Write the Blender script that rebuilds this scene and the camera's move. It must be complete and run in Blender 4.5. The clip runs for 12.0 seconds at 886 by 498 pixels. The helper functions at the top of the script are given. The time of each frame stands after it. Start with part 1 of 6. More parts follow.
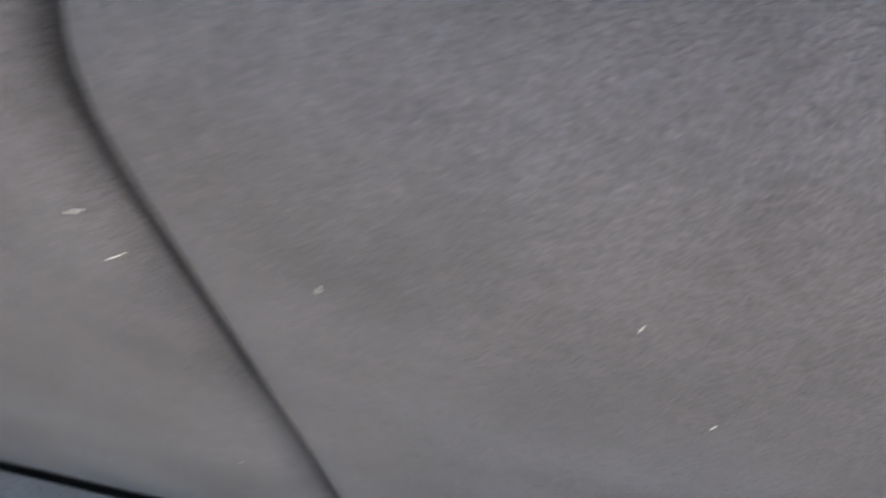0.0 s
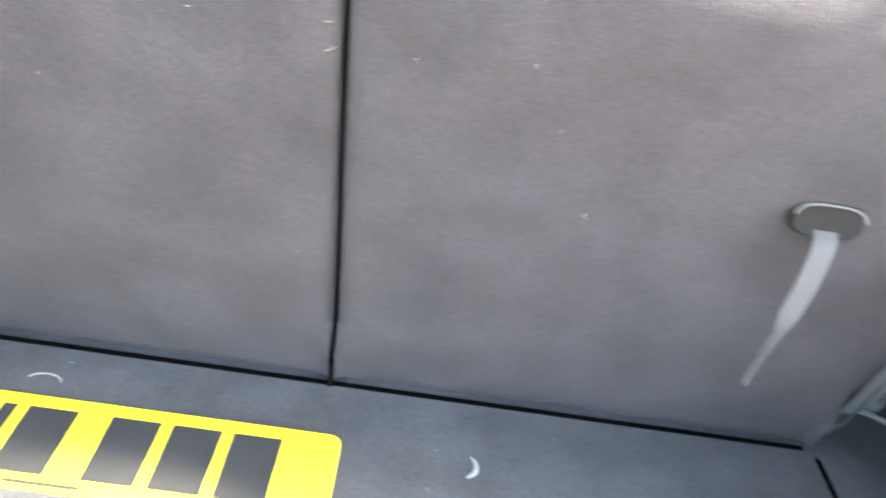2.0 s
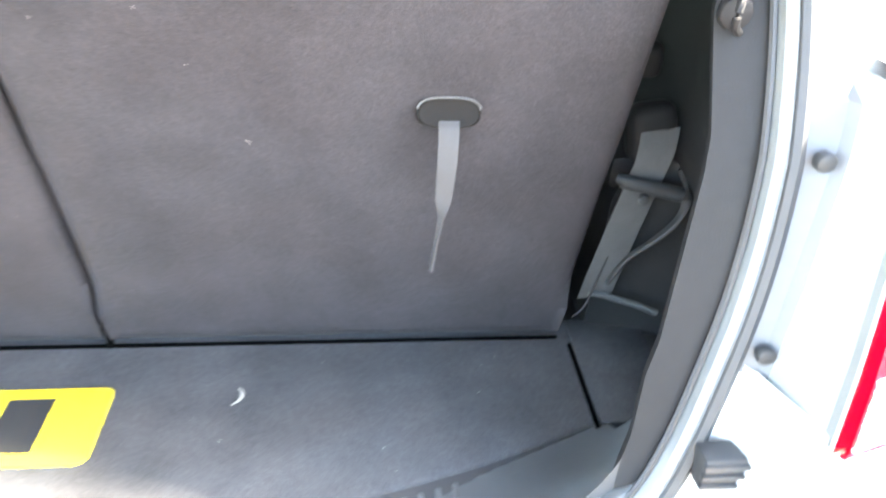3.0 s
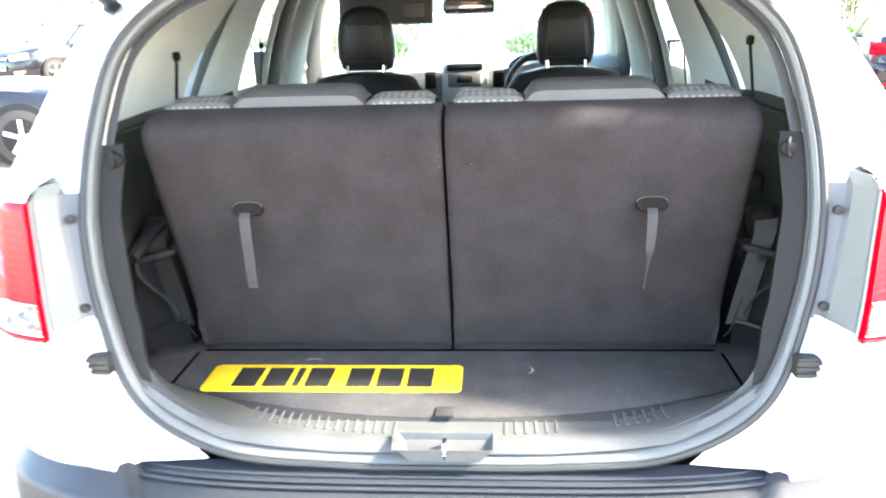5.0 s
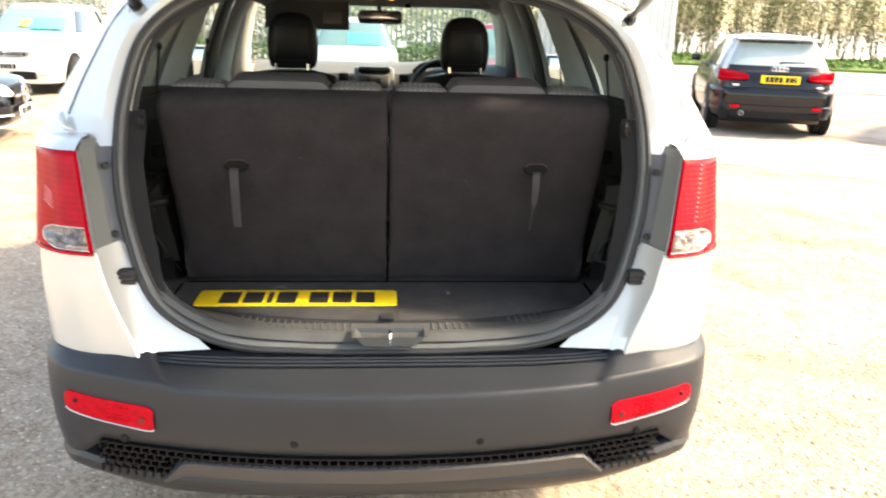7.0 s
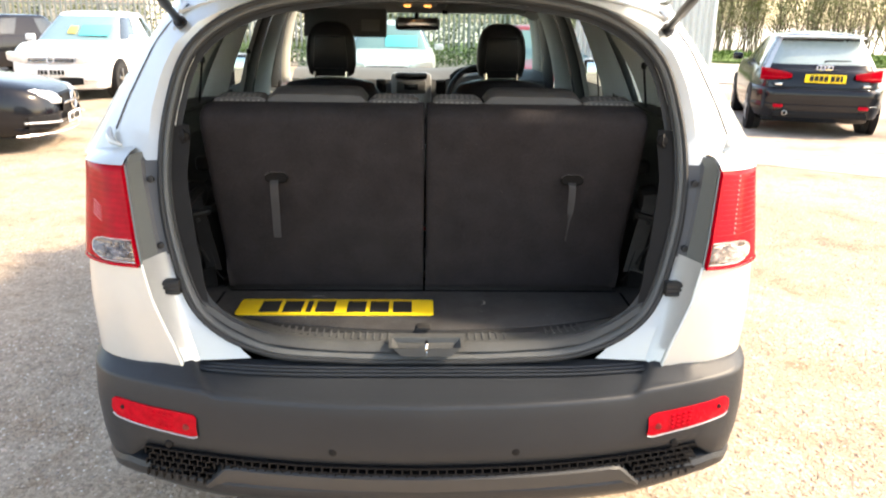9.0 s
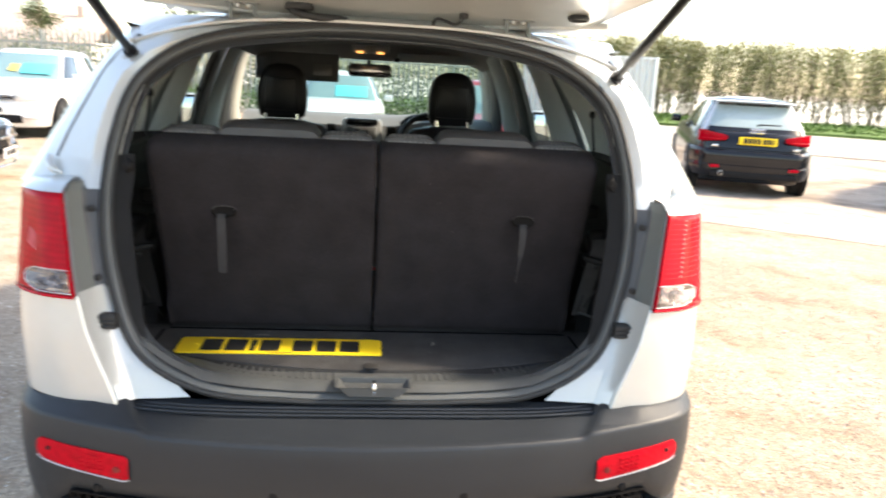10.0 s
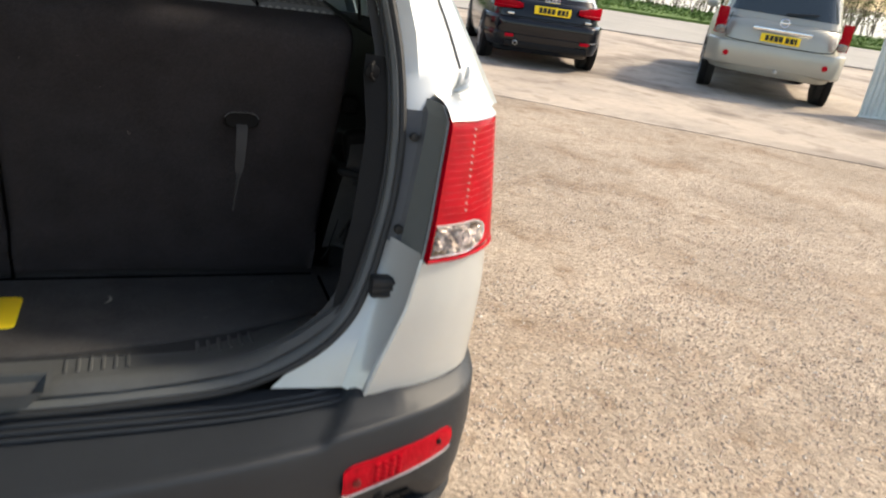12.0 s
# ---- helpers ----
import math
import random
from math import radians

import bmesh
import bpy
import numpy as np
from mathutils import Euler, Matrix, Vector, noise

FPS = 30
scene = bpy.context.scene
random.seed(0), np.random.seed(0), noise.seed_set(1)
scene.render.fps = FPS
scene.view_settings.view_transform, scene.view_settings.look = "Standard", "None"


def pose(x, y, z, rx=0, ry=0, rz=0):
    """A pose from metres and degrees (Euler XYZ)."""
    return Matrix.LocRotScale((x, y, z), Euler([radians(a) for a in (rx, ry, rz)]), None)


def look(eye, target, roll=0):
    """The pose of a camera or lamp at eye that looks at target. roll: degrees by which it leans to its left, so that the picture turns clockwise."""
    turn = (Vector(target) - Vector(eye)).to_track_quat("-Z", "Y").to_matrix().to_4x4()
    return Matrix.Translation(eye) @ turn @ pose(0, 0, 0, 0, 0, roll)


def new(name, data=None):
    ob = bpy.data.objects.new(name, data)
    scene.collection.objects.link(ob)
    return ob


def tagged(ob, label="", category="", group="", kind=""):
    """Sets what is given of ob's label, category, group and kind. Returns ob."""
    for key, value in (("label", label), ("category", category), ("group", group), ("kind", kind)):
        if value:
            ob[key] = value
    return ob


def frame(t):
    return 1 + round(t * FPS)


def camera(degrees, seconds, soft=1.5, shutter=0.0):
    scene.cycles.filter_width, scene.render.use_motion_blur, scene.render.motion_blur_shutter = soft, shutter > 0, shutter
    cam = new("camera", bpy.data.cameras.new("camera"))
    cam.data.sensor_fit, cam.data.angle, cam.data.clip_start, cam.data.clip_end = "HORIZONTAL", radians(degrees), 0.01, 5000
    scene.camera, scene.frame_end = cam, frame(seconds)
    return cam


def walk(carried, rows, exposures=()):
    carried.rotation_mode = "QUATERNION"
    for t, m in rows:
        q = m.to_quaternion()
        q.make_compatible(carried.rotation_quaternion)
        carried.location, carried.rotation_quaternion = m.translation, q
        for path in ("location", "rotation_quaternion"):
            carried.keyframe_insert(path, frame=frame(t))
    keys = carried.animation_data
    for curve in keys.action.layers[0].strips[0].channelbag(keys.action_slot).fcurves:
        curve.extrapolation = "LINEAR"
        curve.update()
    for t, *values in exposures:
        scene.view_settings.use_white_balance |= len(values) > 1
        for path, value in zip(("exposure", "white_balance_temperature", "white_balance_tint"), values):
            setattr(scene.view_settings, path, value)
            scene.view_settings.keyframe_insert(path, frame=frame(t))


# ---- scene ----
cam = camera(61.4, 12.0, soft=1.9, shutter=0.5)
PATH = [
    (0, (0.107, 0.299, 1.259), (-0.18, 1.737, -0.101), 2.0),
    (0.5, (0.087, 0.224, 1.261), (-0.381, 1.693, -0.013), 3.6),
    (0.8, (0.085, 0.177, 1.271), (-0.394, 1.683, 0.045), 4.6),
    (1, (0.09, 0.146, 1.281), (-0.223, 1.752, 0.13), 8.7),
    (1.2, (0.082, 0.09, 1.288), (-0.086, 1.767, 0.21), 11.5),
    (1.5, (0.033, -0.001, 1.277), (0.008, 1.675, 0.184), 11.1),
    (2, (0.063, -0.066, 1.294), (0.156, 1.603, 0.196), 10.2),
    (2.5, (0.228, -0.114, 1.3), (0.493, 1.585, 0.279), 9.8),
    (3, (0.311, -0.186, 1.291), (0.507, 1.494, 0.224), 3.1),
    (3.5, (0.196, -0.378, 1.333), (0.121, 1.396, 0.412), -0.4),
    (3.7, (0.146, -0.446, 1.353), (0.113, 1.367, 0.508), -0.3),
    (5.3, (0.071, -1.05, 1.418), (-0.09, 0.855, 0.835), -2.0),
    (5.5, (0.021, -1.139, 1.442), (-0.001, 0.78, 0.882), -0.5),
    (6, (0.021, -1.318, 1.437), (0.052, 0.626, 0.968), 0.1),
    (6.5, (0.046, -1.439, 1.411), (0.117, 0.494, 0.901), 1.0),
    (7, (-0.016, -1.449, 1.406), (0.147, 0.455, 0.815), 1.7),
    (7.2, (-0.016, -1.446, 1.396), (0.193, 0.45, 0.796), 1.8),
    (8.8, (-0.008, -1.453, 1.416), (0.054, 0.446, 0.793), 0.7),
    (9, (-0.015, -1.457, 1.437), (0.049, 0.452, 0.844), 0.9),
    (9.5, (-0.018, -1.467, 1.437), (0.066, 0.468, 0.938), 1.1),
    (10, (-0.028, -1.449, 1.401), (0.181, 0.487, 0.947), 3.2),
    (10.5, (0.043, -1.369, 1.367), (0.526, 0.491, 0.815), 5.6),
    (11, (0.197, -1.252, 1.366), (0.72, 0.554, 0.685), 6.0),
    (11.5, (0.267, -1.122, 1.354), (0.863, 0.633, 0.604), 5.9),
    (12, (0.229, -0.871, 1.367), (0.965, 0.831, 0.618), 8.7),
]
EXPOSURES = [(0.0, 4.54, 7100, 6), (0.5, 4.99, 7100, 6), (1.2, 5.26, 7100, 6), (1.6, 5.38, 7150, 6), (2.0, 5.28, 7050, 6), (2.6, 5.22, 7100, 7), (3.0, 5.30, 7100, 8), (3.6, 5.19, 7050, 8), (4.6, 4.54, 7100, 9), (5.5, 4.02, 7350, 10), (6.0, 3.33, 7650, 10), (6.4, 2.90, 8050, 10), (7.0, 2.45, 8700, 12), (9.5, 2.15, 8100, 13), (10.5, 1.95, 7600, 9), (11.0, 1.8, 7600, 9), (12.0, 1.05, 7600, 10)]
walk(cam, [(t, look(eye, target, roll)) for t, eye, target, roll in PATH], EXPOSURES)

# ---- world and sun ----
SUN_ELEVATION, SUN_AZIMUTH = radians(42), radians(88.5)      # azimuth clockwise from +y
world = bpy.data.worlds.new("world")
scene.world = world
world.use_nodes = True
wn = world.node_tree.nodes
sky = wn.new("ShaderNodeTexSky")
sky.sky_type, sky.sun_disc = "NISHITA", False
sky.sun_elevation, sky.sun_rotation = SUN_ELEVATION, SUN_AZIMUTH
sky.dust_density, sky.air_density = 1.5, 1.0
wn["Background"].inputs["Strength"].default_value = 0.15
world.node_tree.links.new(sky.outputs[0], wn["Background"].inputs["Color"])
sun_data = bpy.data.lights.new("sun", "SUN")
sun_data.energy, sun_data.angle, sun_data.color = 2.2, radians(4.5), (1.0, 0.93, 0.82)
sun = new("sun", sun_data)
to_sun = Vector((math.sin(SUN_AZIMUTH) * math.cos(SUN_ELEVATION), math.cos(SUN_AZIMUTH) * math.cos(SUN_ELEVATION), math.sin(SUN_ELEVATION)))
sun.matrix_world = look(to_sun * 40, (0, 0, 0))


# ---- materials ----
def mat(name, color, rough=0.5, metal=0.0, var=0.15, scale=8.0, bump=0.0, bump_scale=200.0, coat=0.0, second=None, spec=0.5, trans=0.0, sheen=0.0, rvar=0.0):
    """Principled material with colour variation at two scales and fine relief."""
    m = bpy.data.materials.new(name)
    m.use_nodes = True
    nt = m.node_tree
    n, l = nt.nodes, nt.links
    p = n["Principled BSDF"]
    p.inputs["Roughness"].default_value, p.inputs["Metallic"].default_value = rough, metal
    p.inputs["Coat Weight"].default_value, p.inputs["Coat Roughness"].default_value = coat, 0.04
    p.inputs["Specular IOR Level"].default_value = spec
    p.inputs["Transmission Weight"].default_value = trans
    p.inputs["Sheen Weight"].default_value = sheen
    tc = n.new("ShaderNodeTexCoord")
    a = n.new("ShaderNodeTexNoise")
    a.inputs["Scale"].default_value, a.inputs["Detail"].default_value = scale, 6.0
    b = n.new("ShaderNodeTexNoise")
    b.inputs["Scale"].default_value, b.inputs["Detail"].default_value = scale * 11.0, 3.0
    for t in (a, b):
        l.new(tc.outputs["Object"], t.inputs["Vector"])
    mix = n.new("ShaderNodeMix")
    mix.data_type = "RGBA"
    add = n.new("ShaderNodeMath")
    add.operation = "MULTIPLY_ADD"
    l.new(a.outputs["Fac"], add.inputs[0])
    add.inputs[1].default_value = 0.7
    half = n.new("ShaderNodeMath")
    half.operation = "MULTIPLY"
    l.new(b.outputs["Fac"], half.inputs[0])
    half.inputs[1].default_value = 0.3
    l.new(half.outputs[0], add.inputs[2])
    ramp = n.new("ShaderNodeMapRange")
    ramp.inputs["From Min"].default_value, ramp.inputs["From Max"].default_value = 0.32, 0.68
    l.new(add.outputs[0], ramp.inputs["Value"])
    l.new(ramp.outputs[0], mix.inputs["Factor"])
    lo = second or tuple(c * (1 - var) for c in color)
    hi = tuple(min(1.0, c * (1 + var * 0.6)) for c in color)
    mix.inputs["A"].default_value, mix.inputs["B"].default_value = (*lo, 1), (*hi, 1)
    l.new(mix.outputs["Result"], p.inputs["Base Color"])
    if rvar:
        rr = n.new("ShaderNodeMapRange")
        rr.inputs["To Min"].default_value, rr.inputs["To Max"].default_value = max(0.02, rough - rvar), min(1, rough + rvar)
        l.new(a.outputs["Fac"], rr.inputs["Value"])
        l.new(rr.outputs[0], p.inputs["Roughness"])
    if bump:
        c = n.new("ShaderNodeTexNoise")
        c.inputs["Scale"].default_value, c.inputs["Detail"].default_value = bump_scale, 4.0
        l.new(tc.outputs["Object"], c.inputs["Vector"])
        bp = n.new("ShaderNodeBump")
        bp.inputs["Strength"].default_value, bp.inputs["Distance"].default_value = bump, 1.0 / bump_scale
        l.new(c.outputs["Fac"], bp.inputs["Height"])
        l.new(bp.outputs[0], p.inputs["Normal"])
    return m


def glass_mat(name, tint, clear=0.9):
    """Thin pane: mostly clear, with a mirror-like film on it."""
    m = bpy.data.materials.new(name)
    m.use_nodes = True
    n, l = m.node_tree.nodes, m.node_tree.links
    n.remove(n["Principled BSDF"])
    t, g, mx = n.new("ShaderNodeBsdfTransparent"), n.new("ShaderNodeBsdfGlossy"), n.new("ShaderNodeMixShader")
    t.inputs["Color"].default_value = (*tint, 1)
    g.inputs["Roughness"].default_value = 0.02
    mx.inputs[0].default_value = 0.07
    l.new(t.outputs[0], mx.inputs[1])
    l.new(g.outputs[0], mx.inputs[2])
    l.new(mx.outputs[0], n["Material Output"].inputs["Surface"])
    return m


SILVER = mat("silver_paint", (0.525, 0.548, 0.545), 0.34, 0.30, 0.05, 3, 0.05, 900, coat=0.8)
WHITE_PAINT = mat("white_paint", (0.75, 0.76, 0.77), 0.3, 0.0, 0.04, 2, coat=0.8)
BLACK_PAINT = mat("black_paint", (0.006, 0.007, 0.010), 0.16, 0.0, 0.2, 2, coat=0.25, spec=0.3)
GOLD_PAINT = mat("champagne_paint", (0.40, 0.39, 0.335), 0.38, 0.3, 0.05, 2, coat=0.5)
RED_PAINT = mat("red_paint", (0.35, 0.01, 0.012), 0.3, 0.0, 0.1, 2, coat=0.9)
BUMPER = mat("grey_bumper_plastic", (0.0205, 0.0245, 0.0300), 0.42, 0.0, 0.12, 5, 0.25, 900, rvar=0.08, spec=0.32)
SURROUND = mat("greyed_silver_paint", (0.17, 0.185, 0.185), 0.4, 0.2, 0.05, 4, 0.1, 900)
BRACKET = mat("slate_grey_plastic", (0.072, 0.077, 0.086), 0.5, 0.0, 0.1, 6, 0.2, 900)
SKID = mat("grey_skid_plastic", (0.040, 0.042, 0.045), 0.5, 0.0, 0.1, 6, 0.2, 900)
GRILLE = mat("black_grille_plastic", (0.007, 0.007, 0.008), 0.6, 0.0, 0.2, 20, spec=0.2)
RUBBER = mat("grey_door_seal_rubber", (0.076, 0.084, 0.088), 0.55, 0.0, 0.15, 12, 0.2, 600)
RUBBER_DARK = mat("black_rubber", (0.016, 0.0175, 0.0195), 0.6, 0.0, 0.2, 12, 0.2, 600)
SILL = mat("satin_charcoal_sill_plastic", (0.066, 0.071, 0.073), 0.40, 0.0, 0.2, 9, 0.25, 700)
TRIM_DARK = mat("charcoal_trim_plastic", (0.0125, 0.0127, 0.0135), 0.55, 0.0, 0.2, 8, 0.3, 700, spec=0.11)
TRIM_GREY = mat("grey_pillar_trim", (0.38, 0.42, 0.43), 0.6, 0.0, 0.08, 6, 0.2, 800)
LINING = mat("pale_pillar_lining", (0.78, 0.81, 0.78), 0.65, 0.0, 0.08, 6, 0.2, 800)
PILLAR_GREY = mat("pillar_plastic", (0.66, 0.74, 0.78), 0.55, 0.0, 0.06, 6, 0.02, 400)
PILLAR_BEIGE = mat("beige_pillar_plastic", (0.44, 0.43, 0.38), 0.6, 0.0, 0.06, 6, 0.02, 400)
HEADLINER = mat("grey_headliner_cloth", (0.30, 0.295, 0.28), 0.9, 0.0, 0.08, 20, 0.3, 1500)


def felt(name, dark, light, scale):
    """Needle felt: worn cloudy patches, a warm or cool cast, and short matted fibres."""
    m = mat(name, light, 0.97, 0.0, 0.0, scale, 0.9, 900, second=dark, spec=0.15)
    n, l = m.node_tree.nodes, m.node_tree.links
    p = n["Principled BSDF"]
    at_ = n.new("ShaderNodeTexCoord")
    base = p.inputs["Base Color"].links[0].from_socket
    for size, lo, hi, low, high in ((700, (0.74, 0.74, 0.75), (1.22, 1.21, 1.20), 0.33, 0.67), (330, (0.90, 0.90, 0.90), (1.08, 1.08, 1.08), 0.35, 0.65), (5.5, (0.985, 1.0, 1.005), (1.02, 1.0, 0.985), 0.38, 0.62)):
        fuzz, cut, tone, mixed = n.new("ShaderNodeTexNoise"), n.new("ShaderNodeMapRange"), n.new("ShaderNodeMix"), n.new("ShaderNodeMix")
        fuzz.inputs["Scale"].default_value, fuzz.inputs["Detail"].default_value, fuzz.inputs["Distortion"].default_value = size, 3.0, 1.2
        l.new(at_.outputs["Object"], fuzz.inputs["Vector"])
        cut.inputs["From Min"].default_value, cut.inputs["From Max"].default_value = low, high
        l.new(fuzz.outputs["Fac"], cut.inputs["Value"])
        tone.data_type, mixed.data_type, mixed.blend_type = "RGBA", "RGBA", "MULTIPLY"
        tone.inputs["A"].default_value, tone.inputs["B"].default_value = (*lo, 1), (*hi, 1)
        l.new(cut.outputs[0], tone.inputs["Factor"])
        mixed.inputs["Factor"].default_value = 1.0
        l.new(base, mixed.inputs["A"])
        l.new(tone.outputs["Result"], mixed.inputs["B"])
        base = mixed.outputs["Result"]
    l.new(base, p.inputs["Base Color"])
    return m


CARPET = felt("charcoal_needle_felt", (0.0181, 0.0168, 0.0189), (0.0288, 0.0268, 0.0302), 13)
FLOOR_CARPET = felt("charcoal_boot_carpet", (0.034, 0.034, 0.0352), (0.058, 0.058, 0.0598), 13)
LEATHER = mat("black_leather", (0.022, 0.022, 0.025), 0.30, 0.0, 0.2, 15, 0.35, 350)
CLOTH = mat("dark_grey_seat_cloth", (0.034, 0.034, 0.037), 0.9, 0.0, 0.15, 25, 0.3, 500)
PAD = mat("grey_seat_leather", (0.055, 0.056, 0.058), 0.5, 0.0, 0.12, 12, 0.35, 350)
WEBBING = mat("grey_webbing_strap", (0.026, 0.026, 0.028), 0.8, 0.0, 0.15, 30, 0.4, 900)
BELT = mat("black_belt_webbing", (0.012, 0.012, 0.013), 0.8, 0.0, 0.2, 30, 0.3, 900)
# paler copy of the webbing, with the light on it put into the colour
BELT_LIT = mat("lit_belt_webbing", (0.060, 0.061, 0.062), 0.6, 0.0, 0.25, 30, 0.3, 900)
PLASTIC_BROWN = mat("grey_brown_escutcheon_plastic", (0.0095, 0.0088, 0.0085), 0.6, 0.0, 0.15, 20, spec=0.04)
GAP = mat("black_gap", (0.002, 0.002, 0.002), 1.0, 0.0, 0.2, 20, spec=0.0)
MIRROR = mat("mirror_glass", (0.62, 0.72, 0.76), 0.03, 1.0, 0.02, 10)
CHROME = mat("polished_metal", (0.75, 0.75, 0.76), 0.14, 1.0, 0.05, 20)
STEEL = mat("zinc_plated_steel", (0.45, 0.45, 0.44), 0.35, 0.9, 0.1, 30)
STRUT = mat("black_painted_strut", (0.01, 0.01, 0.011), 0.35, 0.0, 0.2, 20)
YELLOW = mat("yellow_reflective_plate", (1.0, 0.70, 0.035), 0.5, 0.0, 0.03, 6, coat=0.1, spec=0.2)
INK = mat("black_plate_ink", (0.012, 0.012, 0.012), 0.7, 0.0, 0.2, 20)
WHITE_PLATE = mat("white_reflective_plate", (0.75, 0.75, 0.74), 0.4, 0.0, 0.03, 6)
RED_REFLECTOR = mat("red_reflector_lens", (0.46, 0.003, 0.014), 0.22, 0.0, 0.30, 60, 0.35, 130, coat=0.12, spec=0.06)
RED_DARK = mat("dark_red_moulding", (0.16, 0.002, 0.006), 0.3, 0.0, 0.3, 60, coat=0.1)
VISOR = mat("dark_grey_visor_vinyl", (0.20, 0.21, 0.21), 0.7, 0.0, 0.1, 10, 0.2, 700)
DASH = mat("grey_dashboard_plastic", (0.16, 0.165, 0.17), 0.55, 0.0, 0.08, 8, 0.2, 700)
SILVER_TRIM = mat("satin_silver_trim", (0.45, 0.46, 0.47), 0.35, 0.6, 0.05, 10)
SCREEN = mat("dark_display", (0.02, 0.022, 0.025), 0.15, 0.0, 0.2, 10)
TYRE = mat("black_tyre_rubber", (0.018, 0.018, 0.018), 0.8, 0.0, 0.2, 12, 0.4, 120)
ALLOY = mat("silver_alloy", (0.45, 0.45, 0.46), 0.3, 0.9, 0.08, 8)
CAR_GLASS = mat("tinted_car_glass", (0.025, 0.035, 0.038), 0.04, 0.0, 0.1, 2, coat=1.0)
# dark windscreen glass with a pale sky reflection put into its base colour
SKY_PAINTED_GLASS = mat("windscreen_painted_reflection", (0.17, 0.28, 0.29), 0.05, 0.0, 0.1, 2, coat=1.0)
TURQUOISE = mat("turquoise_price_card", (0.08, 0.55, 0.60), 0.5, 0.0, 0.05, 5)
LAMP_CLEAR = mat("clear_lamp_lens", (0.31, 0.26, 0.23), 0.16, 0.85, 0.75, 70, 0.9, 42, coat=0.5)
LAMP_WHITE = mat("bright_headlamp_lens", (0.72, 0.73, 0.74), 0.12, 0.4, 0.2, 30, coat=0.6)
PRICE_YELLOW = mat("yellow_price_card", (0.75, 0.55, 0.12), 0.6, 0.0, 0.05, 5)
GALV = mat("galvanised_steel", (0.30, 0.33, 0.32), 0.5, 0.6, 0.15, 4, 0.1, 80)
CORRUGATED = mat("grey_corrugated_steel", (0.60, 0.65, 0.63), 0.5, 0.2, 0.12, 3, 0.1, 60)
KERB = mat("tarred_joint", (0.07, 0.065, 0.06), 0.9, 0.0, 0.15, 6, 0.4, 60)
BARK = mat("hedge_twigs", (0.24, 0.19, 0.14), 0.9, 0.0, 0.3, 10, 0.4, 60)
PALE_SHRUB = mat("dusty_shrub_leaf", (0.19, 0.235, 0.125), 0.7, 0.0, 0.3, 2, second=(0.11, 0.14, 0.07))
LEAF = mat("fresh_hedge_leaf", (0.30, 0.315, 0.135), 0.6, 0.0, 0.3, 2, second=(0.23, 0.205, 0.105))
SHRUB = mat("green_shrub_leaf", (0.07, 0.14, 0.03), 0.6, 0.0, 0.35, 3)
TREE_LEAF = mat("spring_tree_leaf", (0.10, 0.13, 0.05), 0.6, 0.0, 0.35, 1)
ROOF_TILE = mat("faded_roof_tile", (0.50, 0.38, 0.32), 0.85, 0.0, 0.15, 1.5)
RENDERED = mat("pale_rendered_wall", (0.55, 0.50, 0.43), 0.9, 0.0, 0.08, 1.5)
GLASS = glass_mat("clear_window_glass", (0.74, 0.79, 0.78))
SCREEN_GLASS = glass_mat("green_tinted_windscreen_glass", (0.60, 0.74, 0.70))
PRIVACY = glass_mat("smoked_quarter_glass", (0.26, 0.31, 0.325))
# rear glass, its bright reflection painted as base colour
SKY_PAINTED_REAR_GLASS = mat("rear_glass_painted_reflection", (0.30, 0.37, 0.36), 0.05, 0.0, 0.15, 2, coat=1.0)
LINT = mat("pale_lint", (0.20, 0.19, 0.17), 0.9, 0.0, 0.1, 20)
BELT_RED = mat("red_button_plastic", (0.5, 0.01, 0.015), 0.35, 0.0, 0.1, 20)


def lens_mat(name, color, stripe):
    """Moulded lamp lens: gloss over horizontal optic ridges."""
    m = mat(name, color, 0.22, 0.0, 0.3, 30, coat=0.10, spec=0.04)
    n, l = m.node_tree.nodes, m.node_tree.links
    tc = n.new("ShaderNodeTexCoord")
    w = n.new("ShaderNodeTexWave")
    w.bands_direction = "Z"
    w.inputs["Scale"].default_value = stripe
    l.new(tc.outputs["Object"], w.inputs["Vector"])
    bp = n.new("ShaderNodeBump")
    bp.inputs["Strength"].default_value, bp.inputs["Distance"].default_value = 0.05, 0.003
    l.new(w.outputs["Fac"], bp.inputs["Height"])
    l.new(bp.outputs[0], n["Principled BSDF"].inputs["Normal"])
    base = n["Principled BSDF"].inputs["Base Color"].links[0].from_socket
    mu = n.new("ShaderNodeMix")
    mu.data_type, mu.blend_type = "RGBA", "MULTIPLY"
    mr = n.new("ShaderNodeMapRange")
    mr.inputs["To Min"].default_value = 0.86
    l.new(w.outputs["Fac"], mr.inputs["Value"])
    l.new(mr.outputs[0], mu.inputs["B"])
    mu.inputs["Factor"].default_value = 1.0
    l.new(base, mu.inputs["A"])
    l.new(mu.outputs["Result"], n["Principled BSDF"].inputs["Base Color"])
    return m



